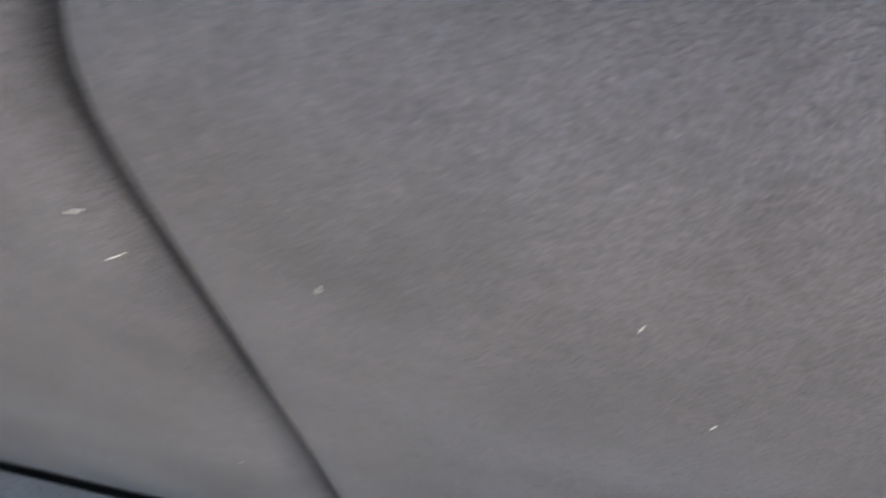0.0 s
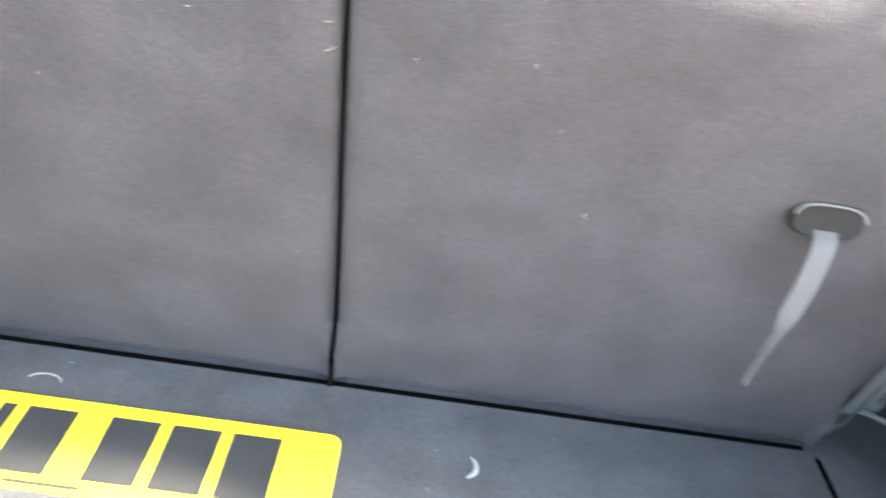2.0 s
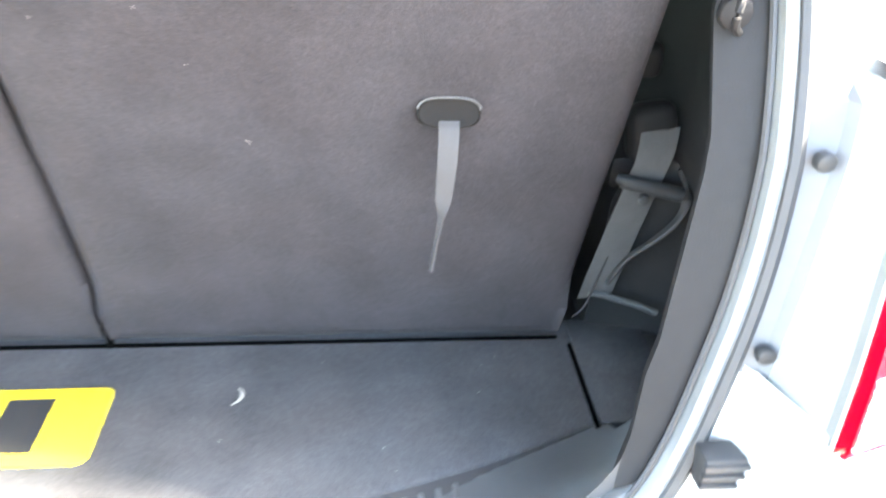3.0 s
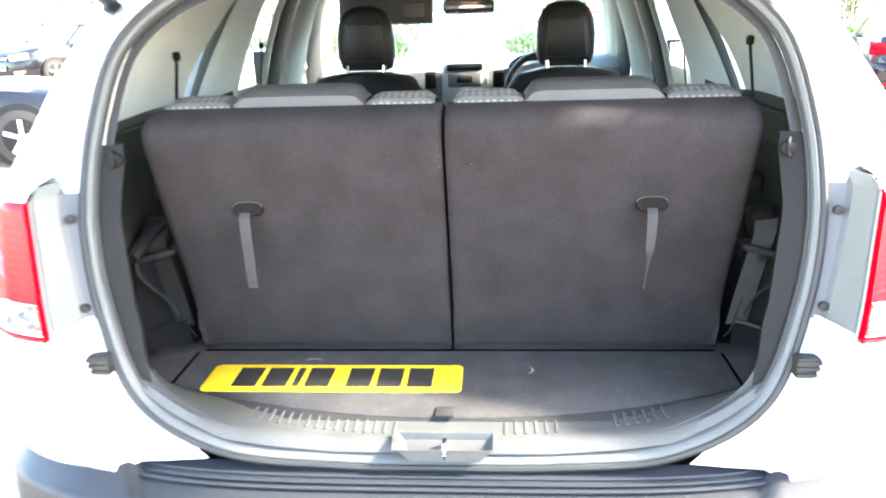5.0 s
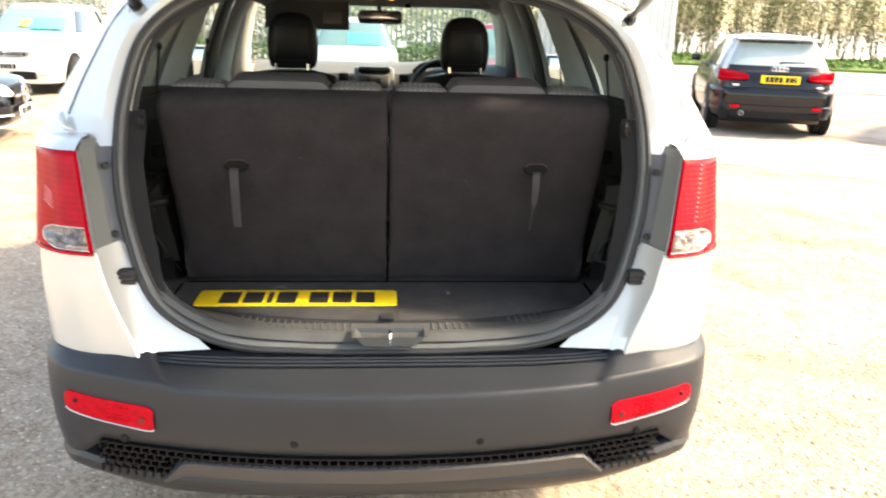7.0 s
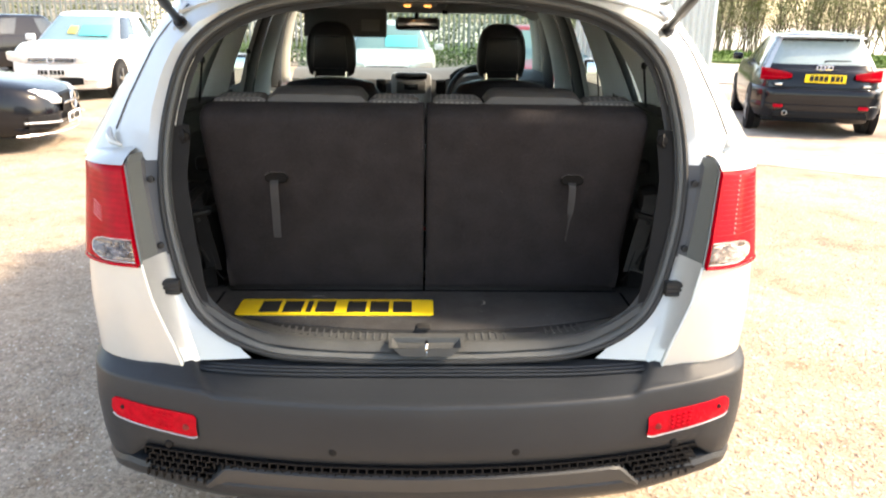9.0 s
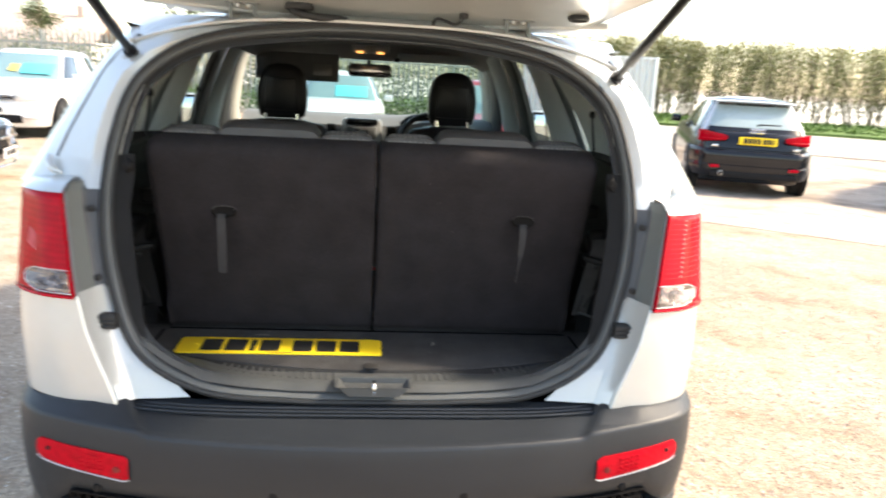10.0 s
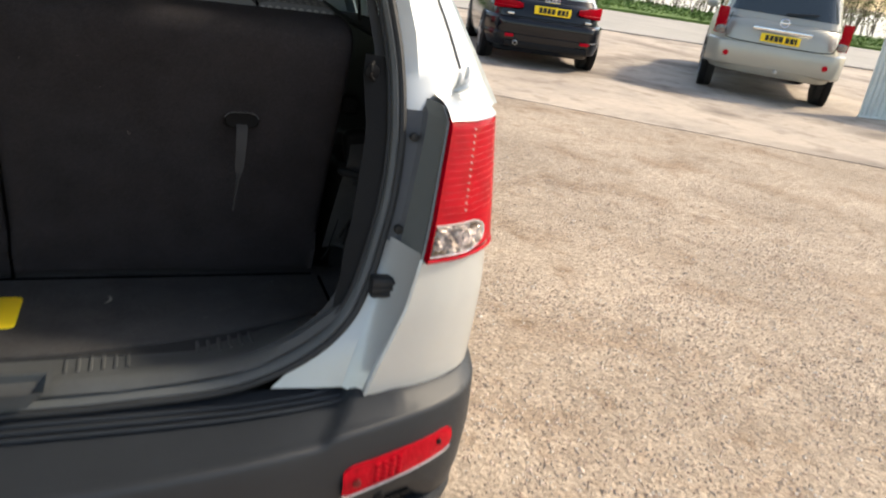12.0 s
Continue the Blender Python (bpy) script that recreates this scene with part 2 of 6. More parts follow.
def dotted_cloth():
    """Seat cloth woven with small pale dots."""
    m = mat("dotted_seat_cloth", (0.075, 0.077, 0.08), 0.9, 0.0, 0.2, 25, 0.4, 500)
    n, l = m.node_tree.nodes, m.node_tree.links
    tc, vo, mr, mx = n.new("ShaderNodeTexCoord"), n.new("ShaderNodeTexVoronoi"), n.new("ShaderNodeMapRange"), n.new("ShaderNodeMix")
    vo.inputs["Scale"].default_value, vo.inputs["Randomness"].default_value = 75, 0.1
    l.new(tc.outputs["Object"], vo.inputs["Vector"])
    l.new(vo.outputs["Distance"], mr.inputs["Value"])
    mr.inputs["From Min"].default_value, mr.inputs["From Max"].default_value = 0.30, 0.42
    mr.inputs["To Min"].default_value, mr.inputs["To Max"].default_value = 1.0, 0.0
    mx.data_type = "RGBA"
    p = n["Principled BSDF"]
    l.new(mr.outputs[0], mx.inputs["Factor"])
    l.new(p.inputs["Base Color"].links[0].from_socket, mx.inputs["A"])
    mx.inputs["B"].default_value = (0.17, 0.17, 0.165, 1)
    l.new(mx.outputs["Result"], p.inputs["Base Color"])
    return m


DOTTED = dotted_cloth()
LENS_LINE = mat("pale_red_lens_line", (0.52, 0.008, 0.02), 0.35, 0.0, 0.3, 40, spec=0.12)
FIN = mat("pink_reflector_fin", (0.72, 0.20, 0.22), 0.3, 0.2, 0.1, 20)
OPTIC = mat("bright_lamp_optic", (0.80, 0.40, 0.38), 0.15, 0.3, 0.1, 20, coat=1.0)
RED_LENS = lens_mat("red_tail_lamp_lens", (0.40, 0.0008, 0.010), 24)


# ---- mesh helpers ----
def link_mesh(name, bm, material, smooth=True):
    me = bpy.data.meshes.new(name)
    bmesh.ops.recalc_face_normals(bm, faces=bm.faces[:])
    bm.to_mesh(me)
    bm.free()
    me.materials.append(material)
    if smooth:
        me.polygons.foreach_set("use_smooth", [True] * len(me.polygons))
        me.set_sharp_from_angle(angle=radians(38))
    return new(name, me)


def thing(name, at=(0, 0, 0), turn=0.0, **tags):
    ob = new(name)
    ob.matrix_world = pose(*at, 0, 0, turn)
    ob.matrix_basis = pose(*at, 0, 0, turn)
    return tagged(ob, **tags)


def part(name, bm, material, parent, label="", smooth=True):
    """A part given in its thing's own coordinates."""
    ob = link_mesh(name, bm, material, smooth)
    ob.parent = parent
    if label:
        tagged(ob, label)
    return ob


def smooth_curve(points, n=8, closed=False):
    """Catmull-Rom through points of any dimension."""
    p = [np.array(q, float) for q in points]
    out = []
    m = len(p)
    last = m if closed else m - 1
    for i in range(last):
        if closed:
            a, b, c, d = p[i - 1], p[i], p[(i + 1) % m], p[(i + 2) % m]
        else:
            a, b, c = p[max(i - 1, 0)], p[i], p[i + 1]
            d = p[min(i + 2, m - 1)]
        for k in range(n):
            t = k / n
            out.append(0.5 * ((2 * b) + (c - a) * t + (2 * a - 5 * b + 4 * c - d) * t * t + (3 * b - a - 3 * c + d) * t ** 3))
    if not closed:
        out.append(p[-1])
    return out


def surface(rows, bm=None, close_u=False, close_v=False):
    """Quads over rows of points."""
    bm = bm or bmesh.new()
    vs = [[bm.verts.new(tuple(q)) for q in row] for row in rows]
    nu, nv = len(vs), len(vs[0])
    for i in range(nu if close_u else nu - 1):
        for j in range(nv if close_v else nv - 1):
            q = [vs[i][j], vs[(i + 1) % nu][j], vs[(i + 1) % nu][(j + 1) % nv], vs[i][(j + 1) % nv]]
            if len({v.index if v.index >= 0 else id(v) for v in q}) == 4:
                bm.faces.new(q)
    return bm


def thick(bm, d):
    """Give a sheet a thickness d against its normals."""
    bmesh.ops.recalc_face_normals(bm, faces=bm.faces[:])
    bmesh.ops.solidify(bm, geom=bm.faces[:], thickness=d)
    return bm


def tube(path, r, n=8, bm=None, closed=False, flat=1.0, up=(0, 0, 1), caps=True):
    """Round or flattened tube along a path; r may be a number or a list."""
    bm = bm or bmesh.new()
    p = [Vector(q) for q in path]
    rings = []
    m = len(p)
    for i, q in enumerate(p):
        if closed:
            d = p[(i + 1) % m] - p[i - 1]
        else:
            d = p[min(i + 1, m - 1)] - p[max(i - 1, 0)]
        d.normalize()
        s = d.cross(Vector(up))
        if s.length < 1e-4:
            s = d.cross(Vector((0, 1, 0)))
        s.normalize()
        t = s.cross(d)
        rad = r[i] if isinstance(r, (list, tuple)) else r
        rings.append([bm.verts.new(q + rad * (math.cos(a) * s + flat * math.sin(a) * t)) for a in (2 * math.pi * k / n for k in range(n))])
    for i in range(m if closed else m - 1):
        a, b = rings[i], rings[(i + 1) % m]
        for k in range(n):
            bm.faces.new((a[k], a[(k + 1) % n], b[(k + 1) % n], b[k]))
    if caps and not closed:
        bm.faces.new(rings[0][::-1])
        bm.faces.new(rings[-1])
    return bm


def box(size, at=(0, 0, 0), bevel=0.0, rot=None, bm=None, seg=2, taper=None):
    """Bevelled box; taper scales its top face in x and y."""
    one = bmesh.new()
    bmesh.ops.create_cube(one, size=1.0)
    for v in one.verts:
        k = taper if (taper and v.co.z > 0) else (1, 1)
        v.co = Vector((v.co.x * size[0] * k[0], v.co.y * size[1] * k[1], v.co.z * size[2]))
    if bevel:
        bmesh.ops.bevel(one, geom=one.edges[:], offset=bevel, segments=seg, profile=0.5, affect="EDGES")
    m = Matrix.Translation(at) @ (rot.to_4x4() if rot is not None else Matrix())
    one.transform(m)
    if bm is None:
        return one
    return merge(bm, one)


def merge(bm, other):
    me = bpy.data.meshes.new("tmp")
    other.to_mesh(me)
    other.free()
    bm.from_mesh(me)
    bpy.data.meshes.remove(me)
    return bm


def cylinder(r, depth, at=(0, 0, 0), axis="z", n=24, bevel=0.0, bm=None, r2=None):
    one = bmesh.new()
    bmesh.ops.create_cone(one, cap_ends=True, segments=n, radius1=r, radius2=r if r2 is None else r2, depth=depth)
    if bevel:
        rim = [e for e in one.edges if len({round(v.co.z, 5) for v in e.verts}) == 1]
        bmesh.ops.bevel(one, geom=rim, offset=bevel, segments=2, profile=0.5, affect="EDGES")
    rot = {"z": Matrix(), "x": Matrix.Rotation(radians(90), 4, "Y"), "y": Matrix.Rotation(radians(-90), 4, "X")}[axis]
    one.transform(Matrix.Translation(at) @ rot)
    if bm is None:
        return one
    return merge(bm, one)


def lerp(a, b, t):
    return a + (b - a) * t


def table(x, pairs):
    return float(np.interp(x, [p[0] for p in pairs], [p[1] for p in pairs]))


def mirrored(bm):
    """The same mesh on the other side of x = 0."""
    new_bm = bm.copy()
    for v in new_bm.verts:
        v.co.x = -v.co.x
    bmesh.ops.reverse_faces(new_bm, faces=new_bm.faces[:])
    return new_bm

# ---- ground ----
def ground_material():
    m = mat("buff_gravel", (0.485, 0.388, 0.292), 0.95, 0.0, 0.0, 0.9, 0.7, 60, second=(0.31, 0.242, 0.178))
    n, l = m.node_tree.nodes, m.node_tree.links
    p = n["Principled BSDF"]
    base = p.inputs["Base Color"].links[0].from_socket
    tc = n.new("ShaderNodeTexCoord")
    vo = n.new("ShaderNodeTexVoronoi")
    vo.inputs["Scale"].default_value = 70
    l.new(tc.outputs["Object"], vo.inputs["Vector"])
    hs = n.new("ShaderNodeSeparateColor")
    l.new(vo.outputs["Color"], hs.inputs[0])
    mp = n.new("ShaderNodeMapRange")
    mp.inputs["To Min"].default_value, mp.inputs["To Max"].default_value = 0.64, 1.26
    l.new(hs.outputs[0], mp.inputs["Value"])
    mu = n.new("ShaderNodeMix")
    mu.data_type, mu.blend_type = "RGBA", "MULTIPLY"
    mu.inputs["Factor"].default_value = 0.8
    l.new(base, mu.inputs["A"])
    l.new(mp.outputs[0], mu.inputs["B"])
    l.new(mu.outputs["Result"], p.inputs["Base Color"])
    return m


GRAVEL = ground_material()
CONCRETE = mat("worn_concrete_apron", (0.56, 0.462, 0.365), 0.92, 0.0, 0.0, 0.9, 0.5, 70, second=(0.34, 0.285, 0.235))


def stain_over(m, scale, low, high, tint):
    """Irregular stains with a soft edge over a ground material."""
    n, l = m.node_tree.nodes, m.node_tree.links
    noise_, at_, cut, mixed = n.new("ShaderNodeTexNoise"), n.new("ShaderNodeTexCoord"), n.new("ShaderNodeMapRange"), n.new("ShaderNodeMix")
    noise_.inputs["Scale"].default_value, noise_.inputs["Detail"].default_value, noise_.inputs["Distortion"].default_value = scale, 8.0, 0.6
    cut.inputs["From Min"].default_value, cut.inputs["From Max"].default_value = low, high
    mixed.data_type, mixed.blend_type = "RGBA", "MULTIPLY"
    mixed.inputs["B"].default_value = (*tint, 1)
    p = n["Principled BSDF"]
    l.new(at_.outputs["Object"], noise_.inputs["Vector"])
    l.new(noise_.outputs["Fac"], cut.inputs["Value"])
    l.new(cut.outputs[0], mixed.inputs["Factor"])
    l.new(p.inputs["Base Color"].links[0].from_socket, mixed.inputs["A"])
    l.new(mixed.outputs["Result"], p.inputs["Base Color"])


stain_over(CONCRETE, 0.55, 0.50, 0.66, (0.50, 0.48, 0.47))
stain_over(CONCRETE, 3.1, 0.54, 0.70, (0.72, 0.70, 0.68))
stain_over(GRAVEL, 1.7, 0.52, 0.72, (0.72, 0.64, 0.57))
stain_over(GRAVEL, 7.0, 0.55, 0.72, (0.76, 0.70, 0.64))
ASPHALT = mat("pale_road_surface", (0.40, 0.37, 0.325), 0.9, 0.0, 0.15, 0.6, 0.5, 80)
GRASS = mat("verge_grass", (0.11, 0.19, 0.04), 0.9, 0.0, 0.3, 1.5, 0.8, 30)
STONE = mat("gravel_stone", (0.42, 0.34, 0.27), 0.9, 0.0, 0.4, 30)


def vary_islands(m, shades):
    """Each loose piece takes its own shade."""
    n, l = m.node_tree.nodes, m.node_tree.links
    geo, ramp_ = n.new("ShaderNodeNewGeometry"), n.new("ShaderNodeValToRGB")
    ramp_.color_ramp.interpolation = "CONSTANT"
    while len(ramp_.color_ramp.elements) < len(shades):
        ramp_.color_ramp.elements.new(0.5)
    for k, c in enumerate(shades):
        ramp_.color_ramp.elements[k].position = k / len(shades)
        ramp_.color_ramp.elements[k].color = (*c, 1)
    l.new(geo.outputs["Random Per Island"], ramp_.inputs["Fac"])
    l.new(ramp_.outputs["Color"], n["Principled BSDF"].inputs["Base Color"])


vary_islands(STONE, [(0.26, 0.205, 0.16), (0.46, 0.37, 0.29), (0.36, 0.26, 0.20), (0.60, 0.53, 0.45), (0.42, 0.34, 0.26), (0.30, 0.25, 0.21), (0.54, 0.42, 0.34), (0.40, 0.31, 0.23)])


def grid_sheet(xs, ys, height):
    return surface([[(x, y, height(x, y)) for y in ys] for x in xs])


FAR = [-900, -300, -120, -60, -40, -30, -24, -18, -14, -10, -7, -5, -3, -2, -1, 0, 1, 2, 3, 4, 5, 6, 8, 10, 14, 20, 30, 45, 70, 130, 300, 900]
ground = link_mesh("ground", grid_sheet(FAR, FAR, lambda x, y: 0.0), GRAVEL, False)
tagged(ground, "buff gravel and worn tarmac yard surface", "ground", kind="structure")

ROAD_DIR = Vector((1, -0.40, 0)).normalized()
ROAD_ACROSS = Vector((0.40, 1, 0)).normalized()


def strip(name, origin, a0, a1, w0, w1, z, material, label, category, along=ROAD_DIR, across=ROAD_ACROSS, h=0.0, bumps=0.0):
    """A long flat strip of ground laid along a line; h gives it a raised edge."""
    rnd = random.Random(name)
    rows = []
    n = 60
    for i in range(n + 1):
        a = lerp(a0, a1, i / n)
        j0, j1 = rnd.uniform(-bumps, bumps), rnd.uniform(-bumps, bumps)
        ring = [(w0 + j0, -0.02), (w0 + j0, z + h), (lerp(w0, w1, 0.5), z + h), (w1 + j1, z + h), (w1 + j1, -0.02)]
        rows.append([Vector(origin) + along * a + across * w + Vector((0, 0, zz)) for w, zz in ring])
    ob = link_mesh(name, surface(rows), material, False)
    return tagged(ob, label, category, kind="structure")


APRON_DIR, APRON_ACROSS = Vector((1, -0.70, 0)).normalized(), Vector((0.70, 1, 0)).normalized()
strip("concrete_apron", (3.2, 6.5, 0), -7.0, 30, 0, 12.5, 0.006, CONCRETE, "worn pale concrete apron with stains", "pavement", APRON_DIR, APRON_ACROSS, bumps=0.03)
strip("road", (10.4, 15.6, 0), -40, 60, 0.1, 9.6, 0.012, ASPHALT, "pale worn road surface beyond the yard", "road")
FIELD = mat("pale_dry_field", (0.62, 0.60, 0.52), 0.95, 0.0, 0.12, 0.4, 0.3, 20)
strip("far_field", (10.4, 15.6, 0), -200, 200, 20.6, 180, 0.05, FIELD, "pale dry field beyond the hedge", "field")
strip("road_joint", (10.4, 15.4, 0), -8, 60, -0.03, 0.13, 0.014, KERB, "dark tarred joint along the road edge", "joint", bumps=0.02)
strip("grass_verge", (10.4, 15.6, 0), -40, 60, 9.7, 20.5, 0.10, GRASS, "green grass verge below the hedge", "verge", bumps=0.08)

# ---- silver SUV: the rear end that the camera goes round ----
suv = thing("silver_suv", label="silver seven-seat SUV with its tailgate open", category="car")
HALF = [(0.0, 0.640), (0.19, 0.642), (0.39, 0.662), (0.540, 0.748), (0.606, 0.905), (0.630, 1.060), (0.622, 1.220), (0.572, 1.365), (0.430, 1.461), (0.20, 1.502), (0.0, 1.510)]


def rake(z):
    """How far forward the tailgate opening lies at height z."""
    return 0.184 + 0.27 * (min(z, 1.06) - 0.64) + 0.42 * max(0.0, z - 1.06)


right_half = smooth_curve([(-0.19, 0.642)] + HALF + [(-0.2, 1.502)], 8)[8:-8]
RING = [(x, z) for x, z in right_half] + [(-x, z) for x, z in right_half[-2:0:-1]]


def opening(out=0.0, dy=0.0):
    """The opening's loop, grown by out and moved by dy."""
    m = len(RING)
    pts = []
    for i, (x, z) in enumerate(RING):
        ax, az = RING[i - 1]
        bx, bz = RING[(i + 1) % m]
        tx, tz = bx - ax, bz - az
        k = math.hypot(tx, tz)
        px, pz = x + out * tz / k, z - out * tx / k
        pts.append((px, rake(pz) + dy, pz))
    return pts


seal = part("door_seal", tube(opening(-0.002, -0.002), 0.0075, 8, closed=True, up=(0, 1, 0)), RUBBER_DARK, suv, "black rubber tailgate seal")
part("seal_lip", surface([opening(-0.006, -0.004), opening(-0.012, -0.007), opening(-0.018, -0.003), opening(-0.022, 0.012)], close_v=True), RUBBER, seal, "grey rubber seal flange")
part("seal_groove", tube(opening(-0.023, 0.006), 0.003, 6, closed=True, up=(0, 1, 0)), RUBBER_DARK, seal)
part("seal_flange", surface([opening(0.012, 0.012), opening(0.004, 0.014), opening(-0.04, 0.02)], close_v=True), RUBBER_DARK, seal)

# bumper
PLAN = smooth_curve([(0, 0.020), (0.2, 0.029), (0.4, 0.055), (0.6, 0.102), (0.705, 0.140), (0.775, 0.190), (0.819, 0.275), (0.848, 0.42), (0.864, 0.60), (0.868, 0.66)], 24)


def plan_normal(i, plan):
    a, b = plan[max(i - 1, 0)], plan[min(i + 1, len(plan) - 1)]
    d = b - a
    d = d / np.linalg.norm(d)
    return np.array((d[1], -d[0]))


def bumper_column(i):
    """From the ledge at the opening over the lip and down the face."""
    x, y = PLAN[i]
    nx, ny = plan_normal(i, PLAN)
    inner = max(table(x, [(0.49, 0.205), (0.53, 0.201), (0.57, 0.186), (0.62, 0.165), (0.66, 0.16)]), y + 0.05)
    col = []
    for f in (1.0, 0.86, 0.72, 0.58, 0.46, 0.35, 0.26, 0.18, 0.12):
        d = (inner - y) * f
        k = max(0.0, min(1.0, (0.512 + 0.50 * d - 0.05 * math.exp(-d / 0.012) - x) / 0.026))
        k = k * k * (3 - 2 * k)
        col.append((x - nx * d * 0.0, y + d, lerp(lerp(table(x, [(0.42, 0.612), (0.52, 0.624), (0.66, 0.631), (0.9, 0.628)]), table(x, [(0.5, 0.656), (0.60, 0.652), (0.79, 0.645), (0.9, 0.645)]), min(1.0, max(0.0, (f - 0.12) / 0.7))), lerp(0.609, 0.638, f), k)))
    top = col[-1][2]
    for d, z in ((-0.004, top - 0.0008), (0.001, top - 0.004), (0.0035, top - 0.011), (0.006, 0.575), (0.007, 0.54), (0.006, 0.51), (0.002, 0.48), (-0.006, 0.460), (-0.016, 0.450)):
        if z < 0.5:
            z -= table(x, [(0.66, 0.0), (0.73, 0.055), (0.9, 0.10)]) * (0.5 - z) / 0.05
        col.append((x + nx * d, y + ny * d, z))
    return col


cols = [bumper_column(i) for i in range(len(PLAN))]
full = [[(-x, y, z) for x, y, z in c] for c in cols[:0:-1]] + cols
bumper = part("rear_bumper", surface(full), BUMPER, suv, "dark grey textured plastic rear bumper")
low = []
for i in range(len(PLAN)):
    x, y = PLAN[i]
    nx, ny = plan_normal(i, PLAN)
    zt = table(x, [(0, 0.40), (0.52, 0.385), (0.66, 0.398), (0.73, 0.40), (0.9, 0.36)])
    low.append([(x + nx * d, y + ny * d, z) for d, z in ((-0.05, zt + 0.004), (-0.012, zt), (-0.006, zt - 0.012), (-0.012, zt - 0.035), (-0.05, zt - 0.075), (-0.11, zt - 0.10))])
part("lower_valance", surface([[(-x, y, z) for x, y, z in c] for c in low[:0:-1]] + low), BUMPER, bumper)
skid = []
for k in range(41):
    x = lerp(-0.515, 0.515, k / 40)
    y = table(abs(x), [(p[0], p[1]) for p in PLAN])
    e = max(0.0, min(1.0, (0.515 - abs(x)) / 0.055))
    zt = lerp(0.378, 0.432, e)
    skid.append([(x, y + 0.05, zt), (x, y + 0.012, zt), (x, y - 0.004, zt - 0.008), (x, y + 0.002, zt - lerp(0.016, 0.040, e)), (x, y + 0.03, zt - lerp(0.030, 0.085, e)), (x, y + 0.09, zt - lerp(0.045, 0.11, e))])
part("skid_plate", surface(skid), SKID, bumper, "lighter grey moulded skid plate")
back = []
for k in range(41):
    x = lerp(-0.70, 0.70, k / 40)
    y = table(abs(x), [(p[0], p[1]) for p in PLAN])
    back.append([(x, y + 0.045, 0.456), (x, y + 0.05, 0.36)])
grille = part("lower_grille", surface(back), GRILLE, bumper, "black honeycomb lower grille")
gb = bmesh.new()
for row in range(5):
    for k in range(-34, 35):
        x = (k + 0.5 * (row % 2)) * 0.0205
        if abs(x) > 0.660:
            continue
        z = 0.444 - row * 0.0155
        if abs(x) < 0.50 and z < 0.428:
            continue
        y = table(abs(x), [(p[0], p[1]) for p in PLAN]) + 0.012
        box((0.0035, 0.02, 0.0155), (x - 0.0095, y, z - 0.003), 0, bm=gb)
        box((0.0195, 0.02, 0.0035), (x, y, z + 0.005), 0, bm=gb)
part("grille_mesh", gb, GRILLE, grille)
for sx in (-1, 1):
    for x, z in ((0.208, 0.492), (0.60, 0.470)):
        y = table(x, [(p[0], p[1]) for p in PLAN])
        part("parking_sensor", cylinder(0.010, 0.012, (sx * x, y + 0.001, z), "y", 16, 0.002), TRIM_DARK, bumper)
for gy in (0.165, 0.148, 0.132):
    pts = [(lerp(-0.56, 0.56, k / 40), gy + 0.10 * lerp(-1, 1, k / 40) ** 4 * 0.4, 0.634 - (0.165 - gy) * 0.05) for k in range(41)]
    part("ledge_rib", tube(pts, 0.0032, 6), BUMPER, bumper)


def reflector(sx):
    rows = []
    for a in range(25):
        u = a / 24
        x = lerp(0.520, 0.735, u)
        i = int(np.argmin([abs(p[0] - x) for p in PLAN]))
        y = table(x, [(p[0], p[1]) for p in PLAN])
        nx, ny = plan_normal(i, PLAN)
        zb, zt = lerp(0.502, 0.524, u), lerp(0.560, 0.573, u)
        cut = max(0.0, abs(2 * u - 1) - 0.86) / 0.14
        zt -= 0.010 * cut ** 2
        zb += 0.006 * cut ** 2
        rows.append([(sx * (x + nx * d), y + ny * d, lerp(zb, zt, v)) for v, d in ((0, -0.004), (0.0, 0.010), (0.5, 0.013), (1, 0.010), (1, -0.004))])
    r = part("reflector", surface(rows), RED_REFLECTOR, bumper, "red plastic reflector lens")
    rim = [row[1] for row in rows]
    part("reflector_rim", tube([(x, y - 0.001, z - 0.002) for x, y, z in rim], 0.0018, 6), SILVER_TRIM, r, "pale chrome lower rim")
    for a in range(4):
        for b in range(4):
            u = lerp(0.30, 0.50, a / 3)
            x = lerp(0.520, 0.735, u)
            y = table(x, [(p[0], p[1]) for p in PLAN])
            z = lerp(lerp(0.504, 0.522, u), lerp(0.556, 0.573, u), lerp(0.2, 0.8, b / 3))
            part("reflector_cell", box((0.0095, 0.005, 0.0075), (sx * x, y - 0.0125, z), 0.0018), RED_REFLECTOR, r)
    for u, rad in ((0.13, 0.0075), (0.88, 0.005)):
        x = lerp(0.520, 0.735, u)
        y = table(x, [(p[0], p[1]) for p in PLAN])
        part("reflector_screw", cylinder(rad, 0.008, (sx * x, y - 0.013, lerp(0.525, 0.556, u)), "y", 14, 0.001), RED_DARK if rad > 0.006 else GRILLE, r)


for sx in (-1, 1):
    reflector(sx)


# body panels beside the opening, right side first, mirrored for the other
def crease(z):
    """The panel edge that runs from the bumper up along the lamp."""
    return (table(z, [(0.645, 0.570), (0.70, 0.588), (0.74, 0.604), (0.81, 0.629), (0.89, 0.647), (0.946, 0.660), (1.10, 0.690)]),
            table(z, [(0.645, 0.150), (0.80, 0.158), (0.89, 0.168), (0.946, 0.188), (1.10, 0.246)]))


